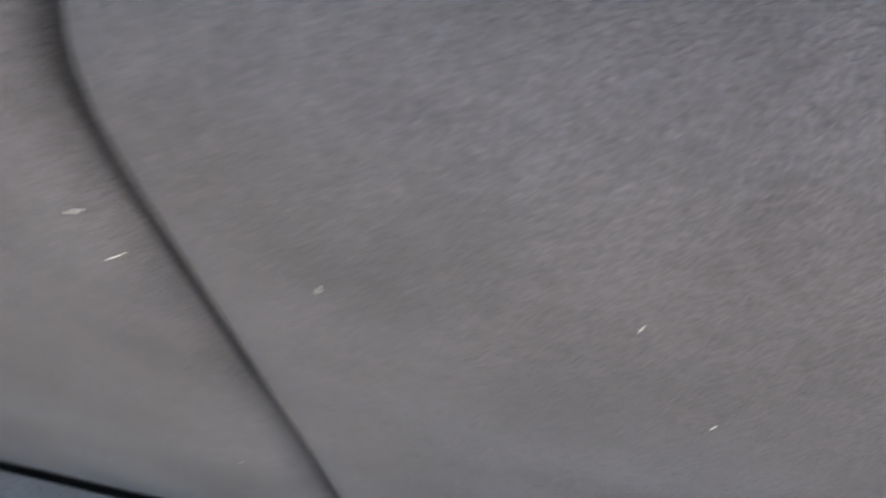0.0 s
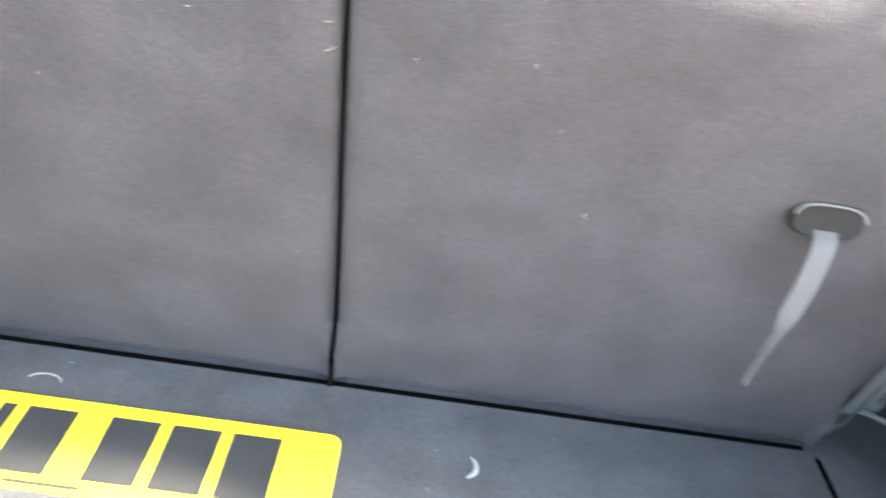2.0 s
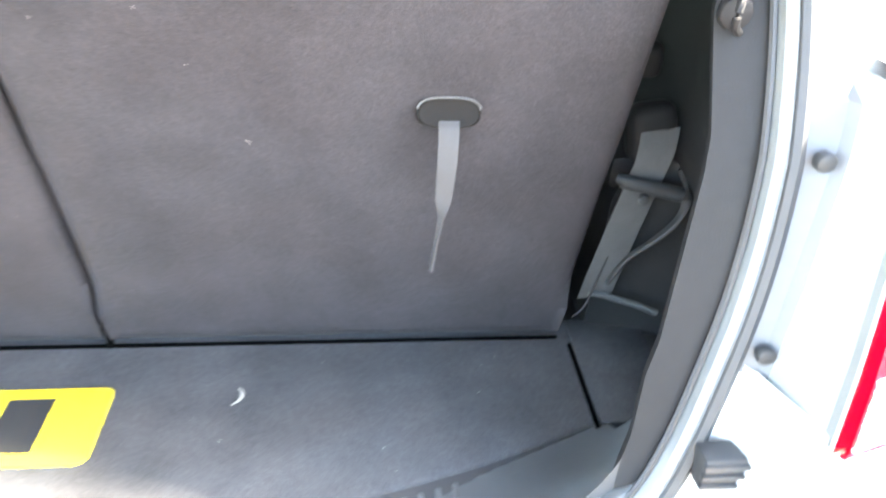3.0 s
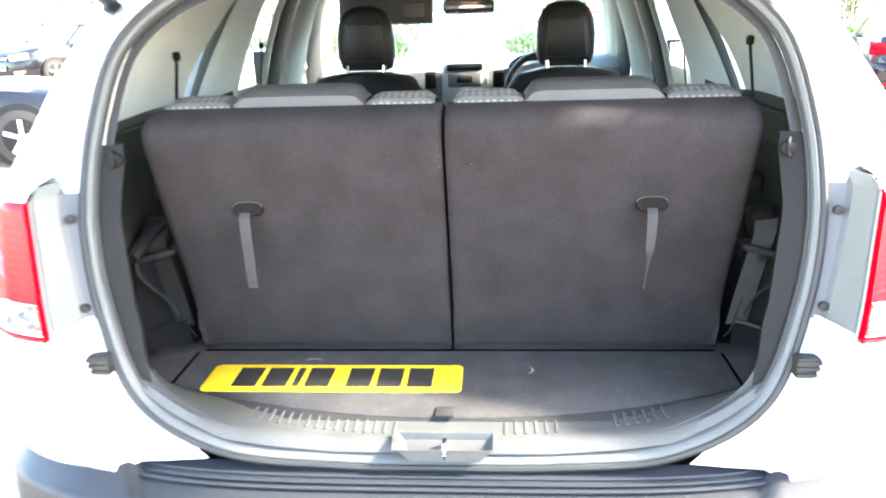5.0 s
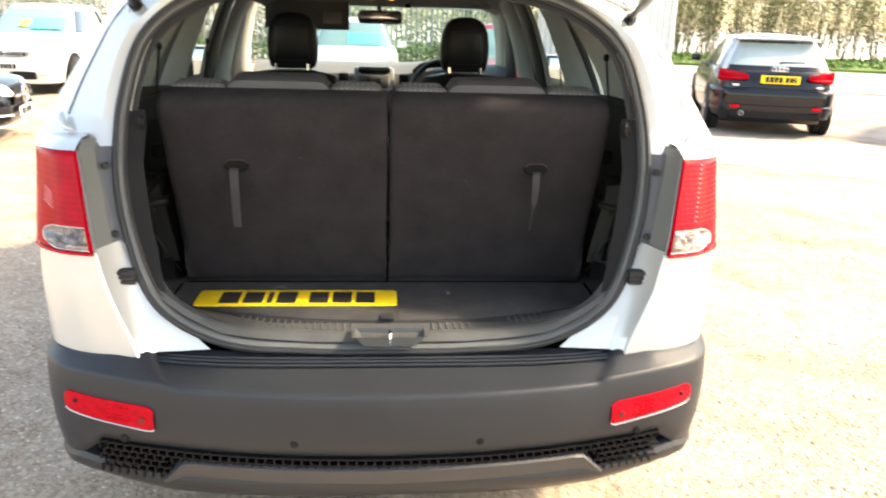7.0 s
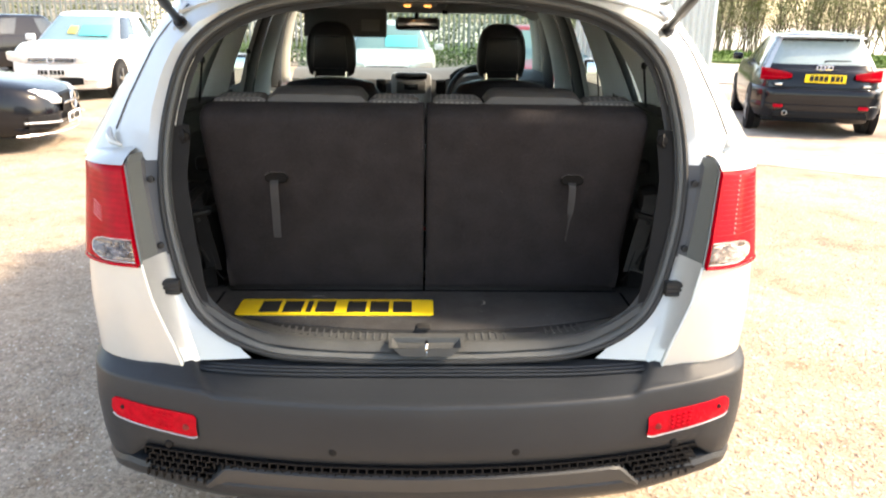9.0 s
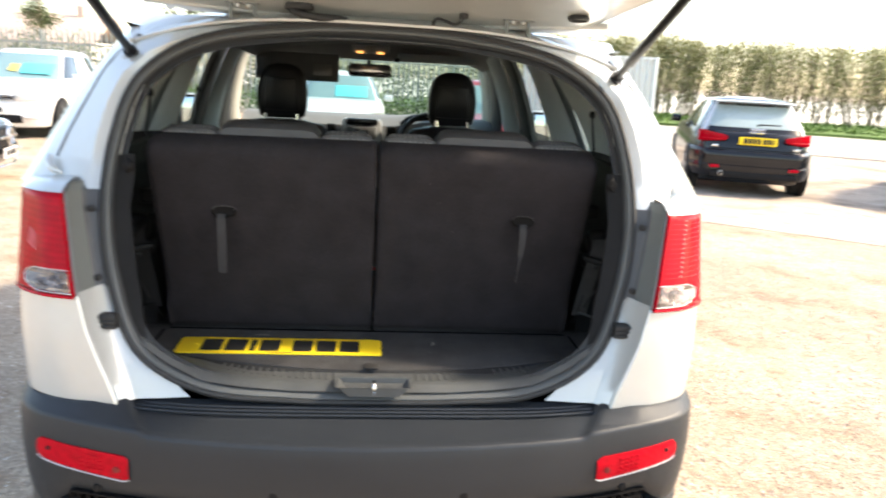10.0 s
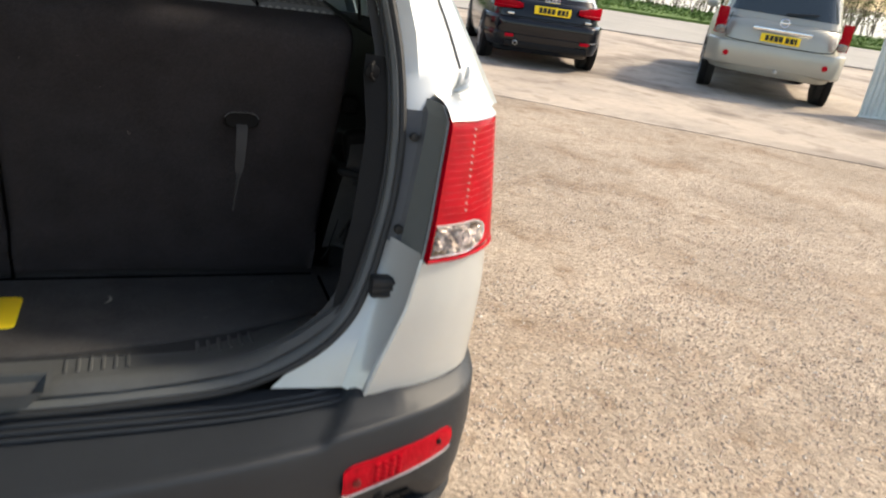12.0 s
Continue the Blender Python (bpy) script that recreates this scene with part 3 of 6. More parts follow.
def flank(z, n=14, start=0.0):
    """Plan curve from the crease round the corner and along the side."""
    cx, cy = crease(z)
    top = (z - 0.645) / 0.455
    w = lerp(0.834, 0.852, top)
    pts = [(cx, cy), (lerp(cx, w, 0.42), cy + lerp(0.024, 0.038, top)), (lerp(cx, w, 0.80), cy + lerp(0.085, 0.12, top)), (w - 0.012, cy + lerp(0.19, 0.25, top)), (w, cy + 0.40), (w + 0.004, 0.80)]
    return [np.array(p) for p in smooth_curve(pts, n)]


def side_pair(name, build, material, parent, label="", lean=0.0):
    """A part on both sides; lean sets the cabin's parts askew by as much as the car stands askew."""
    for s in (1, -1):
        bm = build()
        if s < 0:
            bm = mirrored_free(bm)
        for v in bm.verts if lean else ():
            v.co.x -= lean * (v.co.y - 0.45)
        yield part(name, bm, material, parent, label)


def mirrored_free(bm):
    m = mirrored(bm)
    bm.free()
    return m


def quarter():
    rows = []
    for k in range(12):
        z = lerp(0.648, 0.884, k / 11)
        bulge = 0.012 * math.sin(math.pi * k / 11)
        fl = flank(z)
        rows.append([(x + bulge * 0.3 * min(1, i / 8), y - bulge * 0.2 * min(1, i / 8), z) for i, (x, y) in enumerate(fl)])
    return surface(rows)


for q in side_pair("rear_quarter", quarter, SILVER, suv, "silver painted rear quarter panel"):
    pass


def jamb(z0, z1, n, proud, first=0, last=7):
    """Recess between the seal and the panel edge: rear-facing strip, then a wall out to the edge."""
    rows = []
    for k in range(n):
        z = lerp(z0, z1, k / (n - 1))
        cx, cy = crease(min(z, 1.10))
        ox = table(z, [(0.645, 0.43), (0.662, 0.45), (0.70, 0.485), (0.748, 0.545), (0.82, 0.577), (0.905, 0.608), (1.06, 0.632), (1.12, 0.632)])
        oy = rake(z)
        mid = cx - (0.021 if proud else 0.030)
        if proud and k == n - 1:
            z, oy, cy = z + 0.002, oy + 0.030, cy + 0.030
        rows.append([(ox - 0.012, oy + 0.012 - proud, z), (lerp(ox, mid, 0.5), oy + 0.004 - proud, z), (mid - 0.003, oy - proud, z), (mid + 0.003, oy - 0.008 - proud, z), (lerp(mid, cx, 0.85), cy + 0.014 - proud, z), (cx - 0.004, cy + 0.004 - proud, z), (cx, cy, z)][first:last])
    return surface(rows)


for q in side_pair("tailgate_jamb", lambda: jamb(0.645, 0.896, 18, 0.0), SILVER, suv, "silver painted jamb beside the boot opening"):
    pass
for q in side_pair("lamp_bracket", lambda: jamb(0.890, 1.120, 14, 0.004, 0, 4), BRACKET, suv, "slate grey plastic strip beside the tail lamp"):
    q.data.polygons.foreach_set("use_smooth", [False] * len(q.data.polygons))
for q in side_pair("lamp_surround", lambda: jamb(0.890, 1.120, 14, 0.004, 3, 7), SURROUND, suv, "greenish silver surround of the tail lamp"):
    q.data.polygons.foreach_set("use_smooth", [False] * len(q.data.polygons))


def lamp_rows(z0, z1, n, out):
    rows = []
    for k in range(n):
        v = k / (n - 1)
        z = lerp(z0, z1, v)
        fl = flank(min(z, 1.10))[: 14 * 4 - 6]
        edge = 0.0 if 0 < k < n - 1 else -0.012
        row = []
        for i, p in enumerate(fl):
            u = i / (len(fl) - 1)
            d = out + edge if 0 < i < len(fl) - 1 else -0.004
            row.append((p[0] + d * 0.75 * u, p[1] - d * (1 - 0.7 * u), z - lerp(0.005, 0.012, v) * u))
        rows.append(row)
    return rows


def on_lens(i, z, out):
    """A point over the lamp's curved face, i steps from its inner edge."""
    fl = flank(z)
    a, b = fl[int(i)], fl[min(int(i) + 1, 48)]
    p, u = a + (b - a) * (i - int(i)), i / 49
    return (p[0] + out * 0.75 * u, p[1] - out * (1 - 0.7 * u), z - lerp(0.005, 0.012, (z - 0.888) / 0.219) * u)


def clear_lens():
    """Indicator window with a rounded outer end and a faceted face."""
    rows = []
    for k in range(10):
        v = k / 9
        end = 21 - 6 * abs(2 * v - 1) ** 3
        rim = k in (0, 9)
        rows.append([on_lens(lerp(1.5, end, c / 22), lerp(0.897, 0.945, v), 0.011 if rim or c in (0, 22) else 0.0142 + 0.0034 * ((c + k) % 2)) for c in range(23)])
    return surface(rows)


def lamp(s):
    red = surface(lamp_rows(0.888, 1.107, 24, 0.012))
    rim = tube([(p[0] + 0.004, p[1] - 0.006, 0.8885 - 0.004 * i / 43) for i, p in enumerate(flank(0.89)[:44])], 0.0036, 6)
    border = tube([on_lens(lerp(1.5, 15, c / 20), 0.897, 0.0125) for c in range(21)] + [on_lens(21 - 6 * abs(2 * v - 1) ** 3, lerp(0.897, 0.945, v), 0.0125) for v in np.linspace(0.1, 0.9, 9)] + [on_lens(lerp(15, 1.5, c / 20), 0.945, 0.0125) for c in range(21)], 0.0011, 5)
    extras = []
    if s > 0:
        for k in range(13):
            z = lerp(0.962, 1.095, k / 12)
            extras.append(("lens_line", tube([on_lens(i, z, 0.0124) for i in range(3, 48, 2)], 0.0004, 5), LENS_LINE))
        for k in range(13):
            one = bmesh.new()
            bmesh.ops.create_icosphere(one, subdivisions=1, radius=0.0026)
            one.transform(Matrix.Translation(on_lens(11, lerp(0.965, 1.092, k / 12), 0.0125)))
            extras.append(("lamp_optic", one, OPTIC))
    else:
        for k in range(5):
            z = 1.026 - 0.0075 * k
            extras.append(("reflector_fin", tube([on_lens(lerp(18.5, 14, u) + 0.3 * k * (1 - u), z - 0.016 * u, 0.0123) for u in np.linspace(0, 1, 6)], [0.0004, 0.0011, 0.0013, 0.0013, 0.0011, 0.0004], 5), FIN))
    base = part("tail_lamp", red if s > 0 else mirrored_free(red), RED_LENS, suv, "red ribbed tail lamp lens")
    clear = clear_lens()
    part("clear_lens", clear if s > 0 else mirrored_free(clear), LAMP_CLEAR, base, "clear faceted indicator lens", smooth=False)
    part("lamp_rim", rim if s > 0 else mirrored_free(rim), RED_REFLECTOR, base)
    part("lens_border", border if s > 0 else mirrored_free(border), LAMP_WHITE, base, "thin pale border of the indicator lens")
    for name, bm, material in extras:
        part(name, bm if s > 0 else mirrored_free(bm), material, base)


for s in (1, -1):
    lamp(s)


for s in (1, -1):
    for x, z in ((0.648, 1.063), (0.626, 0.912)):
        part("bolt", cylinder(0.008, 0.010, (s * x, rake(z) - 0.009, z), "y", 12, 0.002), RUBBER_DARK, suv, "dark round plug")
    b = box((0.038, 0.026, 0.036), (s * 0.597, rake(0.82) - 0.014, 0.820), 0.004)
    buffer = part("bump_stop", b, RUBBER_DARK, suv, "black ribbed rubber bump stop")
    for k in range(3):
        part("rubber_rib", box((0.039, 0.006, 0.006), (s * 0.597, rake(0.82) - 0.027, 0.809 + k * 0.011), 0.001), RUBBER_DARK, buffer)


# rear pillars, upper part
def pillar():
    rows = []
    for k in range(18):
        z = lerp(1.10, 1.515, k / 17)
        ix = table(z, [(1.10, 0.632), (1.22, 0.625), (1.30, 0.606), (1.365, 0.578), (1.42, 0.52), (1.461, 0.435), (1.49, 0.30), (1.515, 0.10)])
        oy = rake(z)
        ox = table(z, [(1.10, 0.862), (1.25, 0.800), (1.38, 0.735), (1.515, 0.660)])
        back = table(z, [(1.10, 0.44), (1.25, 0.55), (1.38, 0.64), (1.515, 0.74)])
        rows.append([(ix, oy + 0.006, z), (ix + 0.03, oy - 0.002, z), (lerp(ix, ox, 0.45), lerp(oy, back, 0.22), z), (lerp(ix, ox, 0.8), lerp(oy, back, 0.55), z), (ox, back, z), (ox + 0.012, back + 0.16, z), (ox + 0.004, 0.88, z)])
    return surface(rows)


for q in side_pair("rear_pillar", pillar, SILVER, suv, "silver painted rear pillar"):
    pass


def pillar_line():
    """Panel joint that runs up the pillar."""
    pts = []
    for k in range(12):
        z = lerp(1.165, 1.46, k / 11)
        ix = table(z, [(1.10, 0.632), (1.22, 0.625), (1.30, 0.606), (1.365, 0.578), (1.42, 0.52), (1.461, 0.435)])
        ox = table(z, [(1.10, 0.862), (1.25, 0.800), (1.38, 0.735), (1.515, 0.660)])
        back = table(z, [(1.10, 0.44), (1.25, 0.55), (1.38, 0.64), (1.515, 0.74)])
        f = table(z, [(1.165, 0.50), (1.30, 0.42), (1.46, 0.60)])
        pts.append((lerp(lerp(ix, ox, 0.45), lerp(ix, ox, 0.8), f), lerp(lerp(rake(z), back, 0.22), lerp(rake(z), back, 0.55), f) - 0.0006, z))
    return tube(pts, 0.0024, 6)


for q in side_pair("pillar_joint", pillar_line, BRACKET, suv):
    pass


def roof_edge():
    pts = [(table(y, [(0.50, 0.60), (0.8, 0.665), (1.5, 0.70)]) + 0.016, y + 0.055, table(y, [(0.46, 1.515), (0.60, 1.545), (0.9, 1.575), (1.6, 1.605)]) - 0.075) for y in np.linspace(0.47, 1.0, 9)]
    return tube(pts, [0.006] + [0.016] * 8, 8)


for q in side_pair("roof_edge", roof_edge, SILVER, suv):
    pass


def shoulder():
    """Painted shelf above the lamp."""
    rows = []
    fl = flank(1.10)[:60]
    for k, (d, dz) in enumerate(((-0.013, -0.003), (0.0, 0.003), (0.03, 0.012), (0.07, 0.018), (0.14, 0.022))):
        rows.append([(p[0] - d * 0.55 * i / 59, p[1] + d * (0.6 + 0.4 * i / 59), 1.108 - 0.012 * i / 59 + dz) for i, p in enumerate(fl)])
    return surface(rows)


for q in side_pair("lamp_shoulder", shoulder, SILVER, suv):
    pass
for s in (1, -1):
    part("moulding_end", tube(smooth_curve([(s * 0.735, 0.362, 1.131), (s * 0.752, 0.360, 1.138), (s * 0.766, 0.372, 1.150), (s * 0.772, 0.395, 1.168)], 4), [0.002, 0.004, 0.005, 0.007, 0.008, 0.009, 0.009, 0.009, 0.009, 0.008, 0.007, 0.006, 0.004], 8), SILVER, suv)
    # gas strut
    a, b = Vector((s * 0.600, 0.500, 1.400)), Vector((s * 0.654, -0.08, 1.711))
    m = a.lerp(b, 0.55)
    strut = part("gas_strut", tube([a, a.lerp(b, 0.16), a.lerp(b, 0.17), m, b], [0.0095, 0.0095, 0.0120, 0.0120, 0.0120], 12), STRUT, suv, "black tailgate gas strut")
    part("strut_rod", tube([a.lerp(b, -0.03), a.lerp(b, 0.06)], 0.016, 10), STRUT, strut)
    part("strut_mount", box((0.035, 0.03, 0.03), a + Vector((-s * 0.012, 0.012, 0.006)), 0.005), RUBBER_DARK, strut)
    part("strut_stud", cylinder(0.008, 0.03, a + Vector((s * 0.01, -0.01, 0)), "x", 10), STEEL, strut)

# tailgate, open overhead
gate_rows, gate_out = [], []
for k in range(13):
    u = k / 12
    y = lerp(0.60, -0.44, u)
    z = 1.530 + 0.30 * (0.60 - y) - 0.10 * u * u
    w = lerp(0.60, 0.72, min(1, u * 4.0)) - 0.05 * max(0, u - 0.6)
    gate_rows.append([(w * t, y, z - 0.012 * (1 - t * t) + 0.035 * max(0, abs(t) - 0.86) / 0.14) for t in np.linspace(-1, 1, 25)])
    gate_out.append([(w * 1.015 * t, y + 0.01, z + 0.085 - 0.04 * t * t) for t in np.linspace(-1, 1, 25)])
gate = part("tailgate", surface(gate_rows), SILVER, suv, "silver tailgate raised overhead, inner panel seen")
part("outer_skin", surface(gate_out), SILVER, gate)
edge = [r[0] for r in gate_rows] + [q for q in gate_rows[-1]] + [r[-1] for r in gate_rows[::-1]]
edge2 = [r[0] for r in gate_out] + [q for q in gate_out[-1]] + [r[-1] for r in gate_out[::-1]]
part("gate_rim", surface([edge, edge2]), SILVER, gate)
part("gate_lip", tube([(x, 0.575 - 0.02 * (x / 0.5) ** 2, 1.530 + 0.012 * (x / 0.5) ** 2) for x in np.linspace(-0.59, 0.59, 25)], 0.010, 8), SILVER, gate)
part("trim_panel", box((0.86, 0.42, 0.03), (0, 0.02, 1.675), 0.012, Matrix.Rotation(radians(-15), 3, "X")), TRIM_GREY, gate, "grey tailgate trim panel")
for s in (1, -1):
    part("grommet", tube([(s * 0.49 + 0.024 * math.cos(a), 0.47 + 0.014 * math.sin(a), 1.556 - 0.004 * math.sin(a)) for a in np.linspace(0, 2 * math.pi, 17)[:-1]], 0.006, 6, closed=True), RUBBER_DARK, gate, "black rubber grommet")
    part("grommet_plug", cylinder(0.022, 0.006, (s * 0.49, 0.47, 1.557), "z", 20, 0.002), RUBBER_DARK, gate)
    hb = box((0.080, 0.05, 0.008), (s * 0.345, 0.535, 1.548), 0.002)
    for dx in (-0.029, 0.029):
        box((0.008, 0.012, 0.052), (s * 0.345 + dx, 0.520, 1.522), 0.002, bm=hb)
    box((0.066, 0.010, 0.008), (s * 0.345, 0.520, 1.500), 0.002, bm=hb)
    hinge = part("tailgate_hinge", hb, SURROUND, suv, "silver painted tailgate hinge")
    for dx in (-0.022, 0.022):
        part("hinge_bolt", cylinder(0.007, 0.010, (s * 0.345 + dx * 0.6, 0.520, 1.541), "z", 10, 0.002), STEEL, hinge)
sleeve = part("wiring_loom", tube(smooth_curve([(-0.228, 0.500, 1.545), (-0.210, 0.484, 1.530), (-0.165, 0.478, 1.5215), (-0.125, 0.480, 1.520), (-0.100, 0.490, 1.519), (-0.085, 0.515, 1.515)], 6), 0.0098, 10), RUBBER_DARK, gate, "black ribbed wiring sleeve")
part("sleeve_boot", box((0.074, 0.030, 0.026), (-0.206, 0.494, 1.549), 0.007, seg=3, taper=(0.8, 0.9)), RUBBER_DARK, sleeve)
hose = part("washer_hose", tube(smooth_curve([(0.125, 0.492, 1.512), (0.126, 0.484, 1.527), (0.134, 0.480, 1.5355), (0.152, 0.480, 1.532), (0.175, 0.480, 1.5255), (0.192, 0.481, 1.531), (0.201, 0.485, 1.545)], 6), 0.0034, 8), RUBBER_DARK, gate, "thin black washer hose")
part("hose_grommet", cylinder(0.011, 0.014, (0.201, 0.487, 1.546), "z", 14, 0.003), RUBBER_DARK, hose)

# roof, sides and glass
ROOF_EDGE = [(0.50, 0.60), (0.8, 0.665), (1.5, 0.70), (2.4, 0.68), (2.9, 0.62)]


def roof_z(y):
    return table(y, [(0.46, 1.515), (0.60, 1.545), (0.9, 1.575), (1.6, 1.605), (2.3, 1.60), (2.75, 1.565), (3.0, 1.52)])


rows = []
for y in np.linspace(0.47, 2.86, 20):
    e = table(y, ROOF_EDGE) + 0.02
    rows.append([(e * t, y - 0.02 * t * t if y > 1 else y + 0.06 * t * t, roof_z(y) - 0.075 * abs(t) ** 3.2) for t in np.linspace(-1, 1, 21)])
part("roof", thick(surface(rows), 0.006), SILVER, suv, "silver painted roof")
rows = []
for y in np.linspace(0.475, 2.80, 20):
    e = table(y, ROOF_EDGE) - 0.03
    top = min(roof_z(y) - 0.045, 1.52 if y < 0.8 else 9)
    rows.append([(e * t, y + 0.05 * t * t * (y < 0.9), top - 0.085 * abs(t) ** 3.0) for t in np.linspace(-1, 1, 21)])
headliner = part("headliner", surface(rows), HEADLINER, suv, "grey cloth headliner")
for s in (1, -1):
    rail = [(s * 0.60, 0.85, 1.55), (s * 0.62, 0.95, 1.60), (s * 0.645, 1.6, 1.635), (s * 0.63, 2.3, 1.625), (s * 0.60, 2.4, 1.58)]
    part("roof_rail", tube(smooth_curve(rail, 5), 0.014, 8), SILVER_TRIM, suv, "satin silver roof rail")


def wide(y, z):
    """Half width of the body side."""
    w = table(y, [(0.4, 0.85), (0.8, 0.872), (2.2, 0.880), (3.3, 0.872), (4.0, 0.80), (4.25, 0.66)])
    if z < 0.62:
        w -= (0.62 - z) ** 2 * 0.22
    if z > 0.95:
        w -= (z - 0.95) ** 2 * 0.55
    return w


def body_side():
    bm = bmesh.new()
    ys = np.linspace(0.62, 4.22, 73)
    zs = np.linspace(0.28, 1.13, 18)
    keep = lambda y, z: min(math.hypot(y - 0.98, z - 0.36), math.hypot(y - 3.50, z - 0.36)) > 0.42
    grid = {}
    for i, y in enumerate(ys):
        for j, z in enumerate(zs):
            zz = z if y < 3.1 else lerp(0.28, table(y, [(3.1, 1.13), (3.4, 1.06), (4.0, 0.95), (4.22, 0.85)]), j / 17)
            grid[i, j] = (wide(y, zz), y, zz)
    vs = {k: bm.verts.new(p) for k, p in grid.items()}
    for i in range(72):
        for j in range(17):
            c = [grid[i, j], grid[i + 1, j], grid[i + 1, j + 1], grid[i, j + 1]]
            if all(keep(p[1], p[2]) for p in c):
                bm.faces.new([vs[i, j], vs[i + 1, j], vs[i + 1, j + 1], vs[i, j + 1]])
    bmesh.ops.delete(bm, geom=[v for v in bm.verts if not v.link_faces], context="VERTS")
    return bm


for q in side_pair("body_side", body_side, SILVER, suv, "silver body side with door panels"):
    pass
for s in (1, -1):
    for yy in (0.98, 3.50):
        arch = [(s * 0.872, yy + 0.415 * math.cos(a), 0.36 + 0.415 * math.sin(a)) for a in np.linspace(-0.15, math.pi + 0.15, 25)]
        part("wheel_arch", tube(arch, 0.022, 8, flat=1.0), BUMPER, suv, "dark grey wheel arch moulding")
        liner = [[(s * xx, yy + 0.42 * math.cos(a), 0.36 + 0.42 * math.sin(a)) for a in np.linspace(-0.2, math.pi + 0.2, 20)] for xx in (0.62, 0.87)]
        part("arch_liner", surface(liner), GRILLE, suv)
        wheel = part("wheel", cylinder(0.345, 0.22, (s * 0.755, yy, 0.345), "x", 40, 0.045), TYRE, suv, "black tyre on alloy wheel")
        part("rim", cylinder(0.23, 0.02, (s * 0.862, yy, 0.345), "x", 32, 0.006), ALLOY, wheel, "silver alloy rim")
        for k in range(5):
            a = k * 2 * math.pi / 5
            part("spoke", box((0.018, 0.05, 0.19), (s * 0.876, yy + 0.11 * math.sin(a), 0.345 + 0.11 * math.cos(a)), 0.006, Matrix.Rotation(-a, 3, "X")), ALLOY, wheel)
    part("side_sill", box((0.06, 2.0, 0.12), (s * 0.845, 2.24, 0.30), 0.02), BUMPER, suv, "dark grey sill moulding")
    for yy in (1.36, 2.28, 3.16):
        part("door_gap", box((0.004, 0.006, 0.72), (s * (wide(yy, 0.75) + 0.001), yy, 0.74), 0.001), GRILLE, suv)
    for yy in (1.50, 2.42):
        part("door_handle", box((0.02, 0.16, 0.03), (s * (wide(yy, 0.93) + 0.012), yy, 0.93), 0.009), SILVER, suv)
    mirror = part("door_mirror", box((0.235, 0.12, 0.195), (s * 1.045, 3.03, 1.125), 0.045, seg=4), SILVER, suv, "silver door mirror with a bluish glass")
    part("mirror_rim", box((0.222, 0.02, 0.182), (s * 1.045, 2.968, 1.125), 0.009), GRILLE, mirror, "black mirror rim")
    part("mirror_glass", box((0.196, 0.006, 0.156), (s * 1.045, 2.957, 1.125), 0.0025, Matrix.Rotation(radians(s * 7), 3, "Z")), MIRROR, mirror, "mirror glass")
    part("mirror_arm", box((0.13, 0.06, 0.05), (s * 0.895, 3.03, 1.055), 0.016), GRILLE, mirror)


# greenhouse: y of base and top of each pillar, and its width
def side_x(z):
    return table(z, [(1.08, 0.845), (1.25, 0.80), (1.42, 0.735), (1.52, 0.675)])


def pillar_strip(y0, y1, w0, w1, inner):
    rows = []
    for k in range(7):
        z = lerp(1.04, 1.515, k / 6)
        c, w = lerp(y0, y1, k / 6), lerp(w0, w1, k / 6)
        x = side_x(z) - inner
        rows.append([(x - 0.03, c - w / 2, z), (x, c - w / 2 + 0.01, z), (x + 0.006, c, z), (x, c + w / 2 - 0.01, z), (x - 0.03, c + w / 2, z)])
    return surface(rows, close_v=True)


def trim_strip(y0, y1, w0, w1, inner):
    """Moulded pillar trim, bowed towards the cabin."""
    rows = []
    for k in range(9):
        z = lerp(1.04, 1.515, k / 8)
        c, w = lerp(y0, y1, k / 8), lerp(w0, w1, k / 8)
        x, bow = side_x(z) - inner, 0.034 * min(1, w / 0.40)
        rows.append([(x + 0.028 - bow * math.sin(math.pi * u) ** 0.6, c + w * (u - 0.5), z) for u in (0.0, 0.06, 0.15, 0.3, 0.5, 0.7, 0.85, 0.94, 1.0)])
    return surface(rows, close_v=True)


PILLARS = [
    (1.405, 1.63, 0.44, 0.27, 0.080, PILLAR_GREY, "light grey rounded rear pillar trim"),
    (2.02, 1.99, 0.09, 0.09, 0.075, TRIM_GREY, "grey rear door frame edge"),
    (2.165, 2.135, 0.20, 0.20, 0.077, RUBBER_DARK, "black rear door seal and frame"),
    (2.48, 2.40, 0.42, 0.32, 0.088, TRIM_GREY, "light grey belt pillar trim"),
    (3.08, 2.66, 0.34, 0.20, 0.066, RUBBER_DARK, "black front door frame and mirror corner"),
    (3.40, 2.80, 0.30, 0.26, 0.080, PILLAR_BEIGE, "beige grey windscreen pillar trim"),
]
for outer, paint in (((1.42, 1.62, 0.46, 0.36), TRIM_GREY), ((2.56, 2.46, 0.22, 0.18), BLACK_PAINT), ((3.38, 2.80, 0.16, 0.14), SILVER)):
    for q in side_pair("door_pillar", lambda: pillar_strip(*outer, 0.0), paint, suv, "", 0.023):
        pass
for args in PILLARS:
    for q in side_pair("pillar_trim", lambda: trim_strip(*args[:5]), args[5], suv, args[6], 0.023):
        pass


def pane_strip(y0, y1, t0, t1):
    rows = []
    for k in range(6):
        z = lerp(1.05, 1.50, k / 5)
        x = side_x(z) - 0.012
        rows.append([(x, lerp(y0, t0, k / 5), z), (x, lerp(y1, t1, k / 5), z)])
    return surface(rows)


